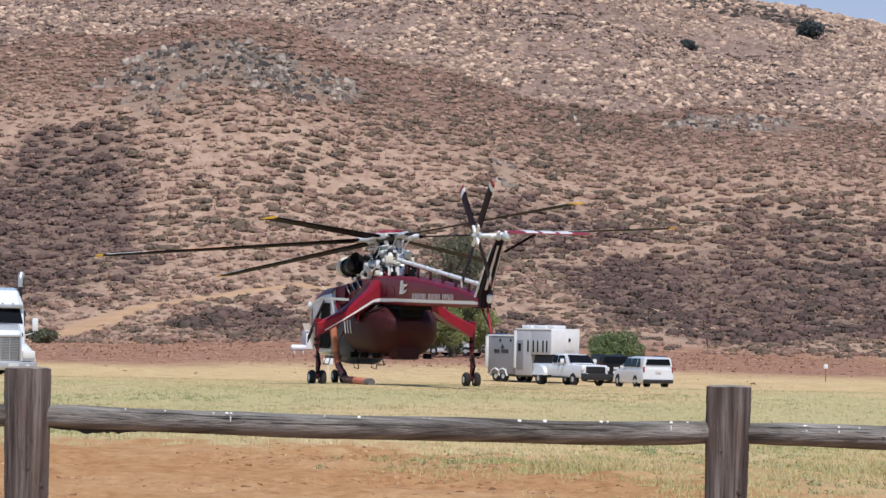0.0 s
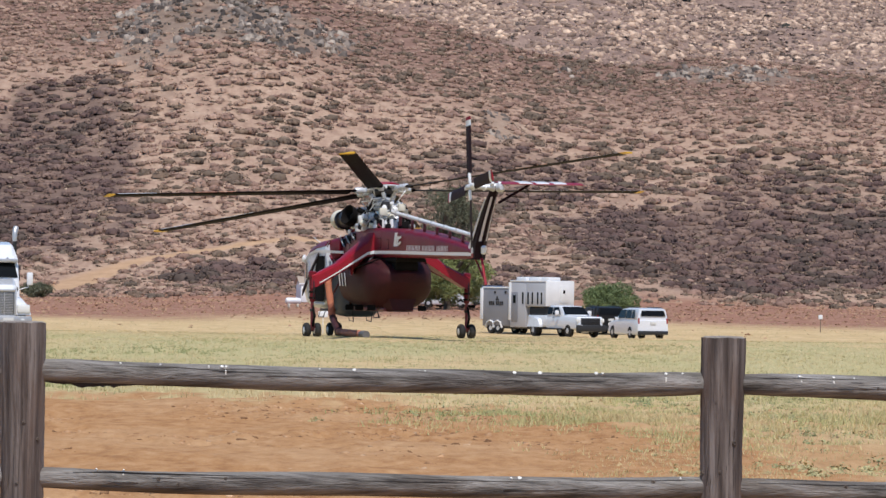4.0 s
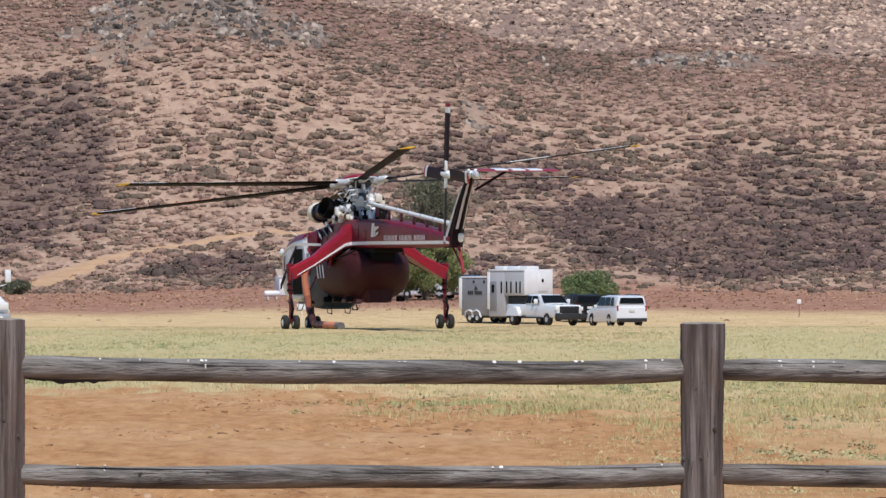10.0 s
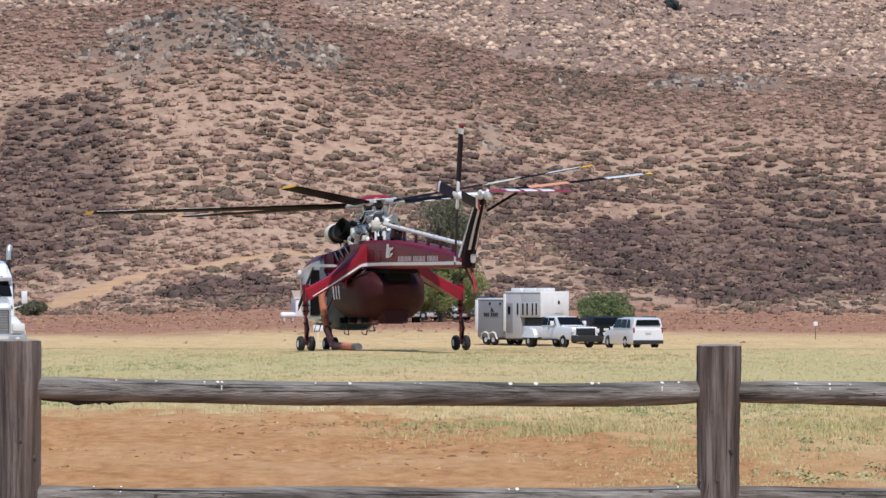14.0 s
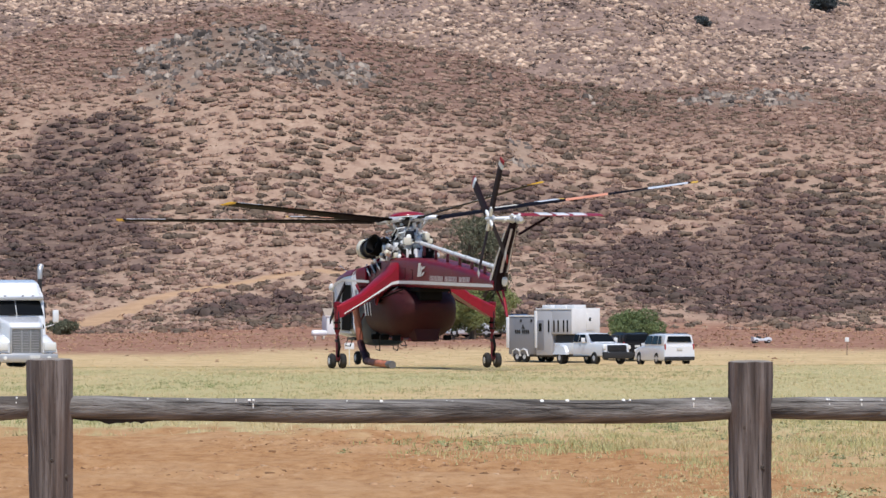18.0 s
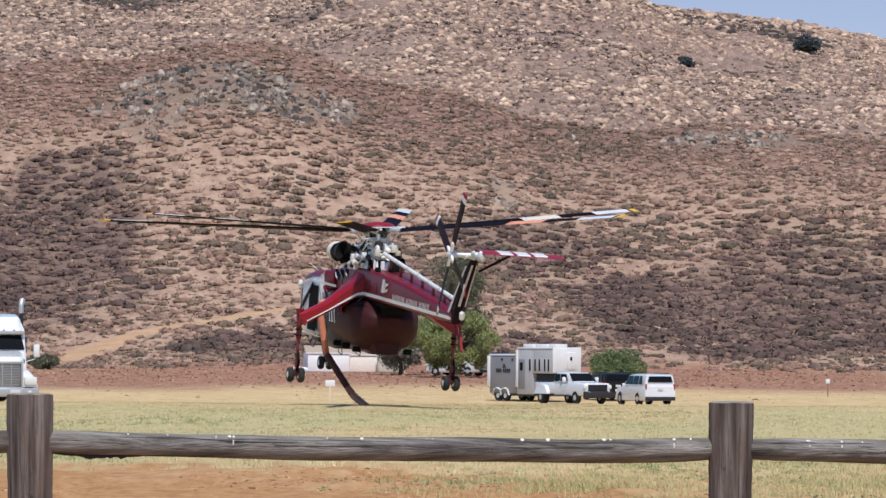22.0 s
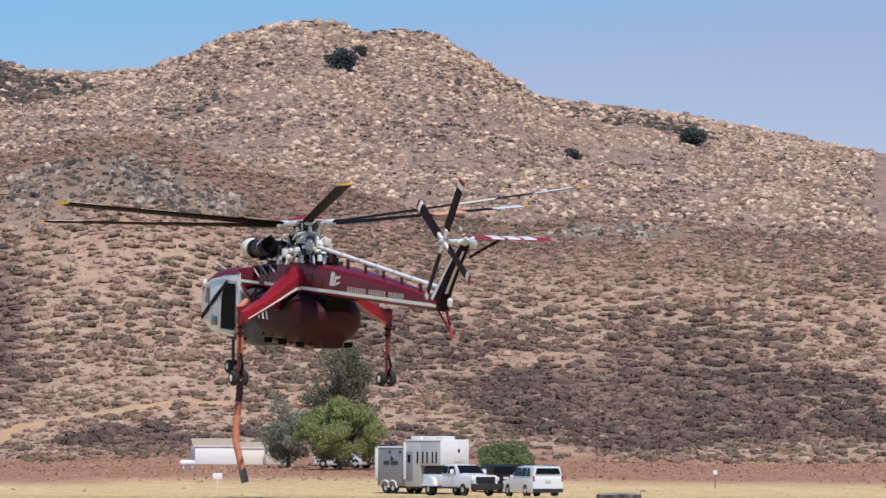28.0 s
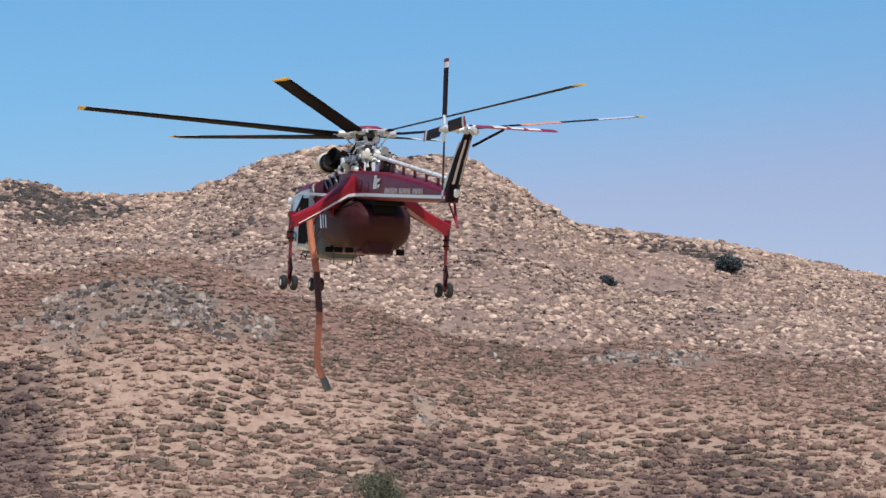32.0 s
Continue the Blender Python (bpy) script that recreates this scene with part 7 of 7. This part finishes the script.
def utility_cart(m):
    c = thing("utility_cart", m, "small white utility cart with a dark canopy, driving through weeds", "cart")
    bm = bmnew()
    car_shell(bm, ((1.25, 0.45, 0.4, 0.3, 0.62), (0.9, 0.6, 0.55, 0.28, 0.78), (0.2, 0.62, 0.6, 0.28, 0.6), (-0.5, 0.62, 0.6, 0.28, 0.62), (-1.2, 0.6, 0.58, 0.32, 0.85)), 0.08)
    part("body", bm, BODY_WHITE, c)
    slab(c, "canopy", (0, -0.1, 1.2), (1.1, 1.3, 0.07), PLASTIC, 0.02, "dark canopy")
    slab(c, "seat", (0, -0.35, 0.72), (1.0, 0.4, 0.3), PLASTIC, 0.05)
    for sx in (-1, 1):
        for y in (0.5, -0.7):
            slab(c, "canopy_post", (sx * 0.5, y, 0.9), (0.05, 0.05, 0.6), PLASTIC, 0.01)
        for y in (0.8, -0.85):
            road_wheel(c, sx * 0.52, y, 0.25, 0.2, SILVER)
    for ob in c.children_recursive:                 # a child's-size cart
        ob.data.transform(Matrix.Scale(0.6, 4))
    return c


FAR_CAR = utility_cart(on_ground(8, 284, -75))


# ---- far buildings and posts ----
LIMEWASH = material("limewash", (0.88, 0.88, 0.86), 0.8, 0, 0.05, 1, 0.05)
PALE_CREAM = material("pale_cream_wall", (0.85, 0.79, 0.7), 0.8, 0, 0.08, 1, 0.05)


def low_building(m):
    h = thing("low_building", m, "low white outbuilding with a tan gabled roof", "building")
    slab(h, "wall", (-1.9, 0, 0.72), (3.2, 3.6, 1.44), LIMEWASH, 0.02, "white painted wall")
    slab(h, "wall", (1.75, 0.25, 0.66), (4.1, 3.2, 1.32), PALE_CREAM, 0.02, "cream painted wall")
    for x0, x1, yc, half, eave, ridge in ((-3.65, -0.2, 0, 1.85, 1.44, 2.0), (-0.2, 3.95, 0.25, 1.65, 1.32, 1.74)):
        bm = bmnew()
        loft(bm, [[Vector((x, yc - half, eave)), Vector((x, yc, ridge)), Vector((x, yc + half, eave)), Vector((x, yc + half, eave - 0.07)), Vector((x, yc, ridge - 0.08)), Vector((x, yc - half, eave - 0.07))] for x in (x0, x1)])
        part("roof", bm, TAN_ROOF, h, "pale tan roof")
        for x in (x0 + 0.15, x1 - 0.15):
            bm = bmnew()
            plate(bm, [(x, yc - half + 0.05, eave - 0.01), (x, yc + half - 0.05, eave - 0.01), (x, yc, ridge - 0.08)], (1, 0, 0), 0.02)
            part("gable", bm, WHITE, h)
        bm = bmnew()
        box(bm, ((x0 + x1) / 2, yc - half + 0.01, eave - 0.05), (x1 - x0, 0.04, 0.1), 0.008)
        part("fascia", bm, WHITE, h)
    slab(h, "lean_to", (2.9, -2.3, 0.75), (2.2, 1.0, 1.5), CREAM, 0.03, "cream lean-to shed")
    return h


low_building(on_ground(-7.9, 325, 8) @ Matrix.Scale(1.13, 4))
tank = thing("storage_tank", on_ground(-11.34, 300, 15), "small white storage tank lying in the weeds", "tank")
bm = bmnew()
lathe(bm, (-0.55, 0, 0.52), (1, 0, 0), [(0.05, -0.1), (0.2, -0.05), (0.26, 0.08), (0.26, 1.02), (0.2, 1.15), (0.05, 1.2)], 18)
part("vessel", bm, WHITE, tank)
for x in (-0.35, 0.35):
    slab(tank, "foot", (x, 0, 0.15), (0.12, 0.4, 0.3), CREAM, 0.02)
sign = thing("field_sign", on_ground(-6.1, 205, 0), "small white blank sign on a post", "sign")
slab(sign, "board", (0, 0, 1.15), (0.52, 0.03, 0.34), WHITE, 0.005)
slab(sign, "sign_post", (0, 0.03, 0.5), (0.06, 0.06, 1.0), CREAM, 0.01)
marker = thing("marker_post", on_ground(26.3, 255, 0), "short white marker post in the weeds", "post")
slab(marker, "stake", (0, 0, 0.5), (0.05, 0.05, 1.0), BARK, 0.02)
slab(marker, "cap", (0, 0, 1.05), (0.28, 0.1, 0.3), WHITE, 0.02)


# ---- trees ----
def crown_mesh(name, lobes, count, size, mat, parent, seed):
    """Many small leaf sprays over ragged lobes (centre, radii)."""
    rs = np.random.RandomState(seed)
    vol = np.array([a[1][0] * a[1][1] * a[1][2] for a in lobes]) ** 0.7
    pick = rs.choice(len(lobes), count, p=vol / vol.sum())
    c = np.array([lobes[i][0] for i in pick], float)
    r = np.array([lobes[i][1] for i in pick], float)
    d = rs.randn(count, 3)
    d /= np.linalg.norm(d, axis=1)[:, None]
    rad = (0.55 + 0.45 * rs.rand(count)) * (1 + 0.5 * fbm(d[:, 0] * 2.5 + pick * 7.7, d[:, 1] * 2.5 + d[:, 2] * 3.1, seed + 700, 3))
    p = c + d * r * rad[:, None]
    k = 4
    off = rs.randn(count, k, 3) * size * 0.7
    n = rs.randn(count, k, 3)
    n[..., 2] = np.abs(n[..., 2]) * 0.6
    n /= np.linalg.norm(n, axis=2)[..., None]
    t = np.cross(n, rs.randn(count, k, 3))
    t /= np.linalg.norm(t, axis=2)[..., None]
    b = np.cross(n, t)
    s = size * (0.5 + 0.8 * rs.rand(count, k, 1))
    o = p[:, None] + off
    v = np.stack([o - t * s, o - b * s * 0.5, o + t * s, o + b * s * 0.5], 2).reshape(-1, 3)
    ob = mesh_np(name, v, np.arange(len(v)).reshape(-1, 4), mat)
    ob.parent = parent
    return ob


def tree(name, m, lobes, count, size, mat, trunk, label, seed, category="tree", group=""):
    t = thing(name, m, label, category, group)
    bm = bmnew()
    r, h = trunk
    tube(bm, [(0, 0, -0.2), (0.05, 0, h * 0.3), (-0.04, 0.05, h * 0.65), (0.03, 0, h)], [r * 1.3, r, r * 0.8, r * 0.5], 10)
    for k, (c, rad) in enumerate(lobes):
        st = Vector((0, 0, h * (0.35 + 0.1 * (k % 5))))
        e = Vector(c)
        mid = st.lerp(e, 0.5) + Vector((0, 0, 0.15 * rad[2]))
        tube(bm, [st, mid, e], [r * 0.55, r * 0.35, r * 0.12], 7)
    part("trunk", bm, BARK, t)
    crown_mesh("crown", lobes, count, size, mat, t, seed)
    return t


def lobes_for(seed, n, spread, z0, z1, rad):
    rs = np.random.RandomState(seed)
    out = []
    for k in range(n):
        a, q = rs.rand() * 6.283, rs.rand() ** 0.6
        z = z0 + (z1 - z0) * rs.rand()
        f = 1 - 0.55 * abs((z - (z0 + z1) / 2) / ((z1 - z0) / 2)) ** 2
        s = rad * (0.7 + 0.6 * rs.rand())
        out.append(((math.cos(a) * q * spread * f, math.sin(a) * q * spread * f, z), (s, s, s * 0.8)))
    return out


tree("tall_tree", on_ground(0.66, 318, 0), lobes_for(1, 38, 3.4, 2.4, 10.2, 1.15), 9000, 0.085, LEAF_DARK, (0.27, 8.0), "tall dusty dark green tree beside the outbuilding", 31)
tree("green_tree", on_ground(0.98, 302, 40), lobes_for(2, 46, 4.1, 0.9, 5.2, 0.85), 11000, 0.085, LEAF_GREEN, (0.24, 3.4), "broad bright green tree beside the parked trailer", 32)
tree("sage_tree", on_ground(-3.4, 311, 80), lobes_for(3, 24, 2.2, 0.8, 5.2, 0.9), 5200, 0.085, LEAF_SAGE, (0.16, 2.8), "grey-green shrubby tree at the field's edge", 33)
tree("round_bush", on_ground(12.75, 268, 0), lobes_for(4, 34, 1.75, 0.45, 2.45, 0.72), 7600, 0.07, LEAF_BUSH, (0.12, 1.2), "dense round green bush behind the vehicles", 34, "bush")
tree("low_bush", on_ground(-35.3, 331, 0), lobes_for(5, 14, 1.5, 0.3, 0.9, 0.5), 2000, 0.09, LEAF_DARK, (0.1, 0.8), "dark green bush at the foot of the hill", 35, "bush")
for bx, by, s, k in ((3.4, 1158, 6.9, 0), (111.6, 1141, 6.2, 1), (70.5, 1082, 3.3, 2), (8.9, 1194, 3.4, 3), (-22.1, 1161, 1.5, 4), (-18.9, 1159, 1.5, 5)):
    tree("mountain_oak", on_ground(bx, by, 70 * k), [((x * s, y * s, z * s * 0.6 + s * 0.15), (r[0] * s, r[1] * s, r[2] * s * 0.6)) for (x, y, z), r in lobes_for(40 + k, 12, 0.62, 0, 0.9, 0.42)],
         900, 0.07 * s, LEAF_OAK_HAZE, (0.06 * s, 0.4 * s), "dark oak clump among the mountain boulders", 50 + k, group="oaks on the mountain")


# the flight: seconds, place of the foot point under the hub, heading to the left, nose up, lean
FLIGHT = (
    (0, -2.00, 140.36, -0.11, 17.50, 0.12, -0.08),
    (1, -2.00, 140.36, -0.10, 17.50, 0.17, -0.09),
    (2, -2.00, 140.35, -0.10, 17.54, 0.19, -0.11),
    (3, -2.00, 140.35, -0.10, 17.49, 0.08, -0.15),
    (6, -2.00, 140.35, -0.11, 17.43, -0.03, -0.18),
    (7, -1.99, 140.34, -0.10, 17.38, 0.13, -0.07),
    (8, -1.99, 140.34, -0.09, 17.39, 0.12, -0.06),
    (9, -2.00, 140.33, -0.11, 17.39, -0.37, -0.13),
    (10, -2.01, 140.33, -0.10, 17.43, -0.35, -0.17),
    (11, -2.02, 140.32, -0.09, 17.46, -0.44, -0.15),
    (12, -2.02, 140.31, -0.08, 17.36, -0.49, -0.18),
    (13, -2.02, 140.31, -0.08, 17.13, -0.53, -0.26),
    (16, -2.01, 140.31, -0.07, 16.22, -0.08, -0.20),
    (17, -2.01, 140.30, -0.06, 16.07, -0.53, -0.15),
    (17.5, -2.01, 140.30, -0.05, 16.29, -0.20, -0.08),
    (18, -2.02, 140.30, -0.05, 16.78, 0.70, 0.03),
    (18.5, -2.03, 140.30, -0.03, 16.96, 1.06, 0.05),
    (19, -2.04, 140.30, -0.01, 16.76, 1.25, -0.02),
    (19.5, -2.05, 140.30, -0.00, 16.67, 2.05, -0.09),
    (20, -2.06, 140.30, 0.01, 16.68, 3.13, -0.13),
    (20.5, -2.06, 140.30, 0.00, 16.79, 3.60, -0.11),
    (21, -2.17, 140.58, 0.32, 17.08, 4.79, -0.07),
    (21.5, -2.44, 140.73, 0.50, 16.78, 3.93, 1.07),
    (22, -2.84, 140.88, 1.02, 15.74, 4.94, 2.90),
    (22.5, -2.98, 141.09, 0.99, 15.85, 6.30, 2.44),
    (23, -3.09, 141.32, 1.05, 16.55, 8.08, 3.51),
    (23.5, -2.68, 141.40, 0.99, 17.12, 8.26, 0.70),
    (24, -2.39, 141.52, 1.30, 18.25, 8.29, -1.72),
    (24.5, -2.24, 141.41, 1.60, 17.60, 6.61, -0.99),
    (26.5, -1.45, 140.05, 3.45, 21.62, 4.58, 0.12),
    (27, -1.37, 139.92, 3.94, 22.95, 4.83, 0.49),
    (27.5, -1.18, 139.83, 4.34, 24.41, 4.80, 0.01),
    (28, -1.07, 139.70, 4.65, 24.70, 4.97, -0.31),
    (28.5, -1.02, 139.65, 5.00, 22.86, 4.78, 0.06),
    (29, -0.77, 139.61, 5.44, 24.44, 4.98, 0.42),
    (29.5, -0.44, 139.73, 6.00, 23.47, 4.66, -0.59),
    (30, -0.16, 139.82, 6.81, 22.79, 4.65, -1.99),
    (30.5, -0.10, 139.92, 7.89, 21.25, 4.85, -1.20),
    (31, -0.14, 139.99, 9.27, 19.33, 5.22, -1.20),
    (31.5, -0.19, 140.00, 11.93, 17.53, 2.85, -0.06),
    (32, -0.25, 139.99, 12.73, 15.27, 5.07, 0.95),
)
# blade phase by second, disc tilt fore and sideways, coning
SPIN = ((0, 21.4), (1, 1135.2), (2, 2247.9), (3, 3364.6), (6, 6703.8), (7, 7817.9), (8, 8931.5), (9, 10044.0), (10, 11152.9), (11, 12256.7), (12, 13356.6), (13, 14463.7), (16, 17778.5), (17, 18884.7), (18, 19989.5), (19, 21092.2), (20, 22193.8), (21, 23297.2), (22, 24399.9), (23, 25517.9), (24, 26620.5), (27, 29955.8), (28, 31063.7), (29, 32171.6), (30, 33271.9), (31, 34377.3), (32, 35489.4))
DISC = ((0, -6.1, -3.1), (1, -5.7, -3.0), (2, -6.7, -2.3), (3, -7.4, -2.7), (6, -7.7, -2.3), (7, -7.1, -2.8), (8, -6.9, -2.5), (9, -6.3, -2.8), (10, -4.7, -3.8), (11, -3.0, -4.4), (12, -1.2, -4.2), (13, -1.3, -4.2), (16, -2.2, -3.9), (17, -0.5, -3.0), (18, -1.8, -3.3), (19, -1.6, -3.7), (20, -3.9, -3.7), (21, -3.0, -7.5), (22, -1.9, -4.7), (23, -5.9, -1.7), (24, -3.8, -1.6), (27, -5.0, -2.5), (28, -5.7, -2.2), (29, -5.8, -2.2), (30, -5.3, -2.9), (31, -5.1, -2.5), (32, -4.9, -2.6))
CONE = ((0, -0.8), (1, -0.6), (2, -1.0), (3, -0.6), (6, -0.9), (7, -0.5), (8, -0.4), (9, -0.3), (10, 0.3), (11, 1.5), (12, 2.4), (13, 2.0), (16, 3.3), (17, 3.8), (18, 4.0), (19, 4.2), (20, 4.4), (21, 5.3), (22, 3.2), (23, 4.1), (24, 4.6), (27, 3.7), (28, 4.1), (29, 4.2), (30, 5.7), (31, 5.0), (32, 4.7))
TAIL_SPIN = ((0, -46), (1, 2345), (2, 4757), (3, 7160), (6, 14279), (7, 16682), (8, 19088), (9, 21484), (10, 23856), (11, 26236), (12, 28575), (13, 30937), (16, 38058), (17, 40428), (18, 42786), (19, 45136), (20, 47488), (21, 49853), (22, 52230), (23, 54640), (24, 56995), (27, 64162), (28, 66542), (29, 68932), (30, 71283), (31, 73648), (32, 76046))
PITCH = ((0, -5.0), (9, -4.8), (10, -3.5), (11, -1.6), (12, 0.0), (32, 0.0))
STROKE = ((0, 0), (20.5, 0), (22, -0.28), (24.5, -0.3), (27, -0.44), (32, -0.46))
# the line of the hose in the helicopter's own space
SWING = (
    (0, ((-0.61, 2.65, 2.59), (-1.38, 2.65, 2.40), (-1.33, 2.63, 1.84), (-1.14, 2.57, 0.66), (-1.26, 1.12, 0.12), (-1.14, -2.04, 0.06))),
    (6, ((-0.59, 2.65, 2.60), (-1.38, 2.65, 2.40), (-1.32, 2.63, 1.86), (-1.17, 2.58, 0.68), (-1.36, 1.13, 0.12), (-1.15, -2.04, 0.06))),
    (9, ((-0.58, 2.65, 2.60), (-1.38, 2.65, 2.40), (-1.36, 2.65, 1.87), (-1.20, 2.61, 0.69), (-1.42, 1.17, 0.12), (-1.27, -2.00, 0.06))),
    (13, ((-0.51, 2.65, 2.62), (-1.38, 2.65, 2.40), (-1.48, 2.69, 1.96), (-1.28, 2.63, 0.77), (-1.42, 1.20, 0.12), (-1.19, -1.96, 0.06))),
    (16, ((-0.62, 2.65, 2.59), (-1.38, 2.65, 2.40), (-1.08, 2.56, 1.89), (-0.92, 2.52, 0.71), (-1.11, 1.08, 0.12), (-1.16, -2.08, 0.06))),
    (19, ((-0.39, 2.65, 2.65), (-1.38, 2.65, 2.40), (-1.32, 2.61, 1.86), (-1.18, 2.55, 0.89), (-1.27, 1.17, 0.12), (-1.07, -1.97, 0.06))),
    (20, ((-0.48, 2.65, 2.62), (-1.38, 2.65, 2.40), (-1.34, 2.59, 1.82), (-1.10, 2.46, 0.82), (-1.07, 1.14, 0.12), (-1.20, -1.99, 0.06))),
    (21, ((-0.76, 2.65, 2.55), (-1.38, 2.65, 2.40), (-1.18, 2.50, 1.61), (-1.02, 2.36, 0.54), (-1.12, 1.05, -0.26), (-1.39, -1.97, -0.78))),
    (22, ((-0.78, 2.65, 2.55), (-1.38, 2.65, 2.40), (-1.28, 2.56, 1.92), (-1.01, 2.39, 0.52), (0.03, 1.98, -0.95), (0.04, -1.07, -1.29))),
    (23, ((-0.74, 2.65, 2.56), (-1.38, 2.65, 2.40), (-1.32, 2.48, 1.45), (-1.17, 2.32, 0.54), (-0.34, 2.48, -0.74), (-0.15, 1.14, -1.47), (0.28, -0.34, -1.54))),
    (24, ((-1.09, 2.65, 2.47), (-1.38, 2.65, 2.40), (-1.37, 2.43, 1.29), (-1.18, 2.17, 0.01), (-0.79, 1.80, -1.51), (-0.76, -1.23, -1.91))),
    (24.5, ((-1.09, 2.65, 2.47), (-1.38, 2.65, 2.40), (-1.42, 2.50, 1.33), (-1.26, 2.28, 0.00), (-1.37, 1.34, -1.22), (-1.37, 0.04, -2.04), (-1.09, -1.46, -2.19))),
    (26.5, ((-1.09, 2.65, 2.47), (-1.38, 2.65, 2.40), (-1.39, 2.52, 1.04), (-1.23, 2.35, -0.32), (-1.02, 2.17, -1.55), (-0.94, 1.99, -3.42))),
    (27, ((-1.09, 2.65, 2.47), (-1.38, 2.65, 2.40), (-1.46, 2.65, 2.27), (-1.38, 2.46, 0.36), (-1.22, 2.26, -1.34), (-1.15, 2.10, -2.93))),
    (28, ((-1.09, 2.65, 2.47), (-1.38, 2.65, 2.40), (-1.43, 2.59, 1.84), (-1.43, 2.35, -0.92), (-1.60, 2.27, -2.73), (-1.24, 1.94, -4.47))),
    (29, ((-1.09, 2.65, 2.47), (-1.38, 2.65, 2.40), (-1.41, 2.51, 0.82), (-1.35, 2.30, -1.30), (-1.58, 2.28, -2.80), (-1.45, 2.11, -4.11))),
    (30, ((-1.09, 2.65, 2.47), (-1.38, 2.65, 2.40), (-1.46, 2.63, 2.17), (-1.52, 2.33, -1.24), (-1.86, 2.31, -2.94), (-1.81, 2.15, -4.32))),
    (31, ((-1.09, 2.65, 2.47), (-1.38, 2.65, 2.40), (-1.48, 2.57, 1.49), (-1.20, 2.26, -0.64), (-1.26, 2.11, -2.35), (-0.89, 1.80, -4.15))),
    (32, ((-1.09, 2.65, 2.47), (-1.38, 2.65, 2.40), (-1.31, 2.53, 1.50), (-1.06, 2.35, 0.22), (-0.89, 2.16, -1.49), (-0.96, 2.04, -3.21), (-0.51, 1.83, -4.25))),
)
HELI, ROTOR, BLADES, TAIL, GEARS, HOSE = build_helicopter()


# ---- what moves ----
def unroll(v):
    return Matrix.Rotation(radians(v[3]), 4, "Z") @ Matrix.Rotation(radians(v[4]), 4, "X") @ Matrix.Rotation(radians(v[5]), 4, "Y")


def at_time(table, t):
    a = np.array(table, float)
    return [float(np.interp(t, a[:, 0], a[:, k])) for k in range(1, a.shape[1])]


FAR_DRIVE = ((0, 8), (13, 8), (16.5, 18.3), (18, 22.8), (19, 26.0), (20, 29.6), (21, 32.9), (26, 49), (32, 68))


def motions():
    walk(HELI, [(r[0], Matrix.Translation(r[1:4]) @ unroll(r[1:])) for r in FLIGHT])
    # main rotor: 185 turns a minute, counter-clockwise from above
    rows = []
    for k in range(0, 961):
        t = k / 30
        psi, = at_time(SPIN, t)
        fore, side = at_time(DISC, t)
        m = Matrix.Translation((0, 0, HUB_Z)) @ Matrix.Rotation(radians(fore), 4, "X") @ Matrix.Rotation(radians(side), 4, "Y") @ Matrix.Rotation(radians(psi), 4, "Z")
        rows.append((t, m))
    walk(ROTOR, rows)
    for b in BLADES:
        walk(b, [(t, pose(0, 0.75, 0, c, at_time(PITCH, t)[0])) for t, c in CONE])
    walk(TAIL, [(k / 30, Matrix.Translation(TAIL.location) @ Matrix.Rotation(radians(at_time(TAIL_SPIN, k / 30)[0]), 4, "X")) for k in range(0, 961)])
    for g in GEARS:
        x, y, _ = g.location
        walk(g, [(t, pose(x, y, z)) for t, z in STROKE])
    # the cart drives along the field's edge and away
    walk(FAR_CAR, [(t, on_ground(x, 284, -75)) for t, x in FAR_DRIVE])
    # hose lengths follow a line that swings with the flight
    for k, h in enumerate(HOSE):
        rows = []
        for t, pts in SWING:
            line = [Vector(p) for p in pts]
            rows.append((t, hose_link(line, k)))
        walk(h, rows)


def hose_link(line, k):
    """The pose of the k-th length along a line of points."""
    def along(s):
        for a, b in zip(line, line[1:]):
            d = (b - a).length
            if s <= d:
                return a + (b - a) * (s / d)
            s -= d
        return line[-1] + (line[-1] - line[-2]).normalized() * s
    a, b = along(k * HOSE_L), along((k + 1) * HOSE_L)
    d = (a - b).normalized()
    return Matrix.Translation(a) @ Vector((0, 0, 1)).rotation_difference(d).to_matrix().to_4x4()


motions()
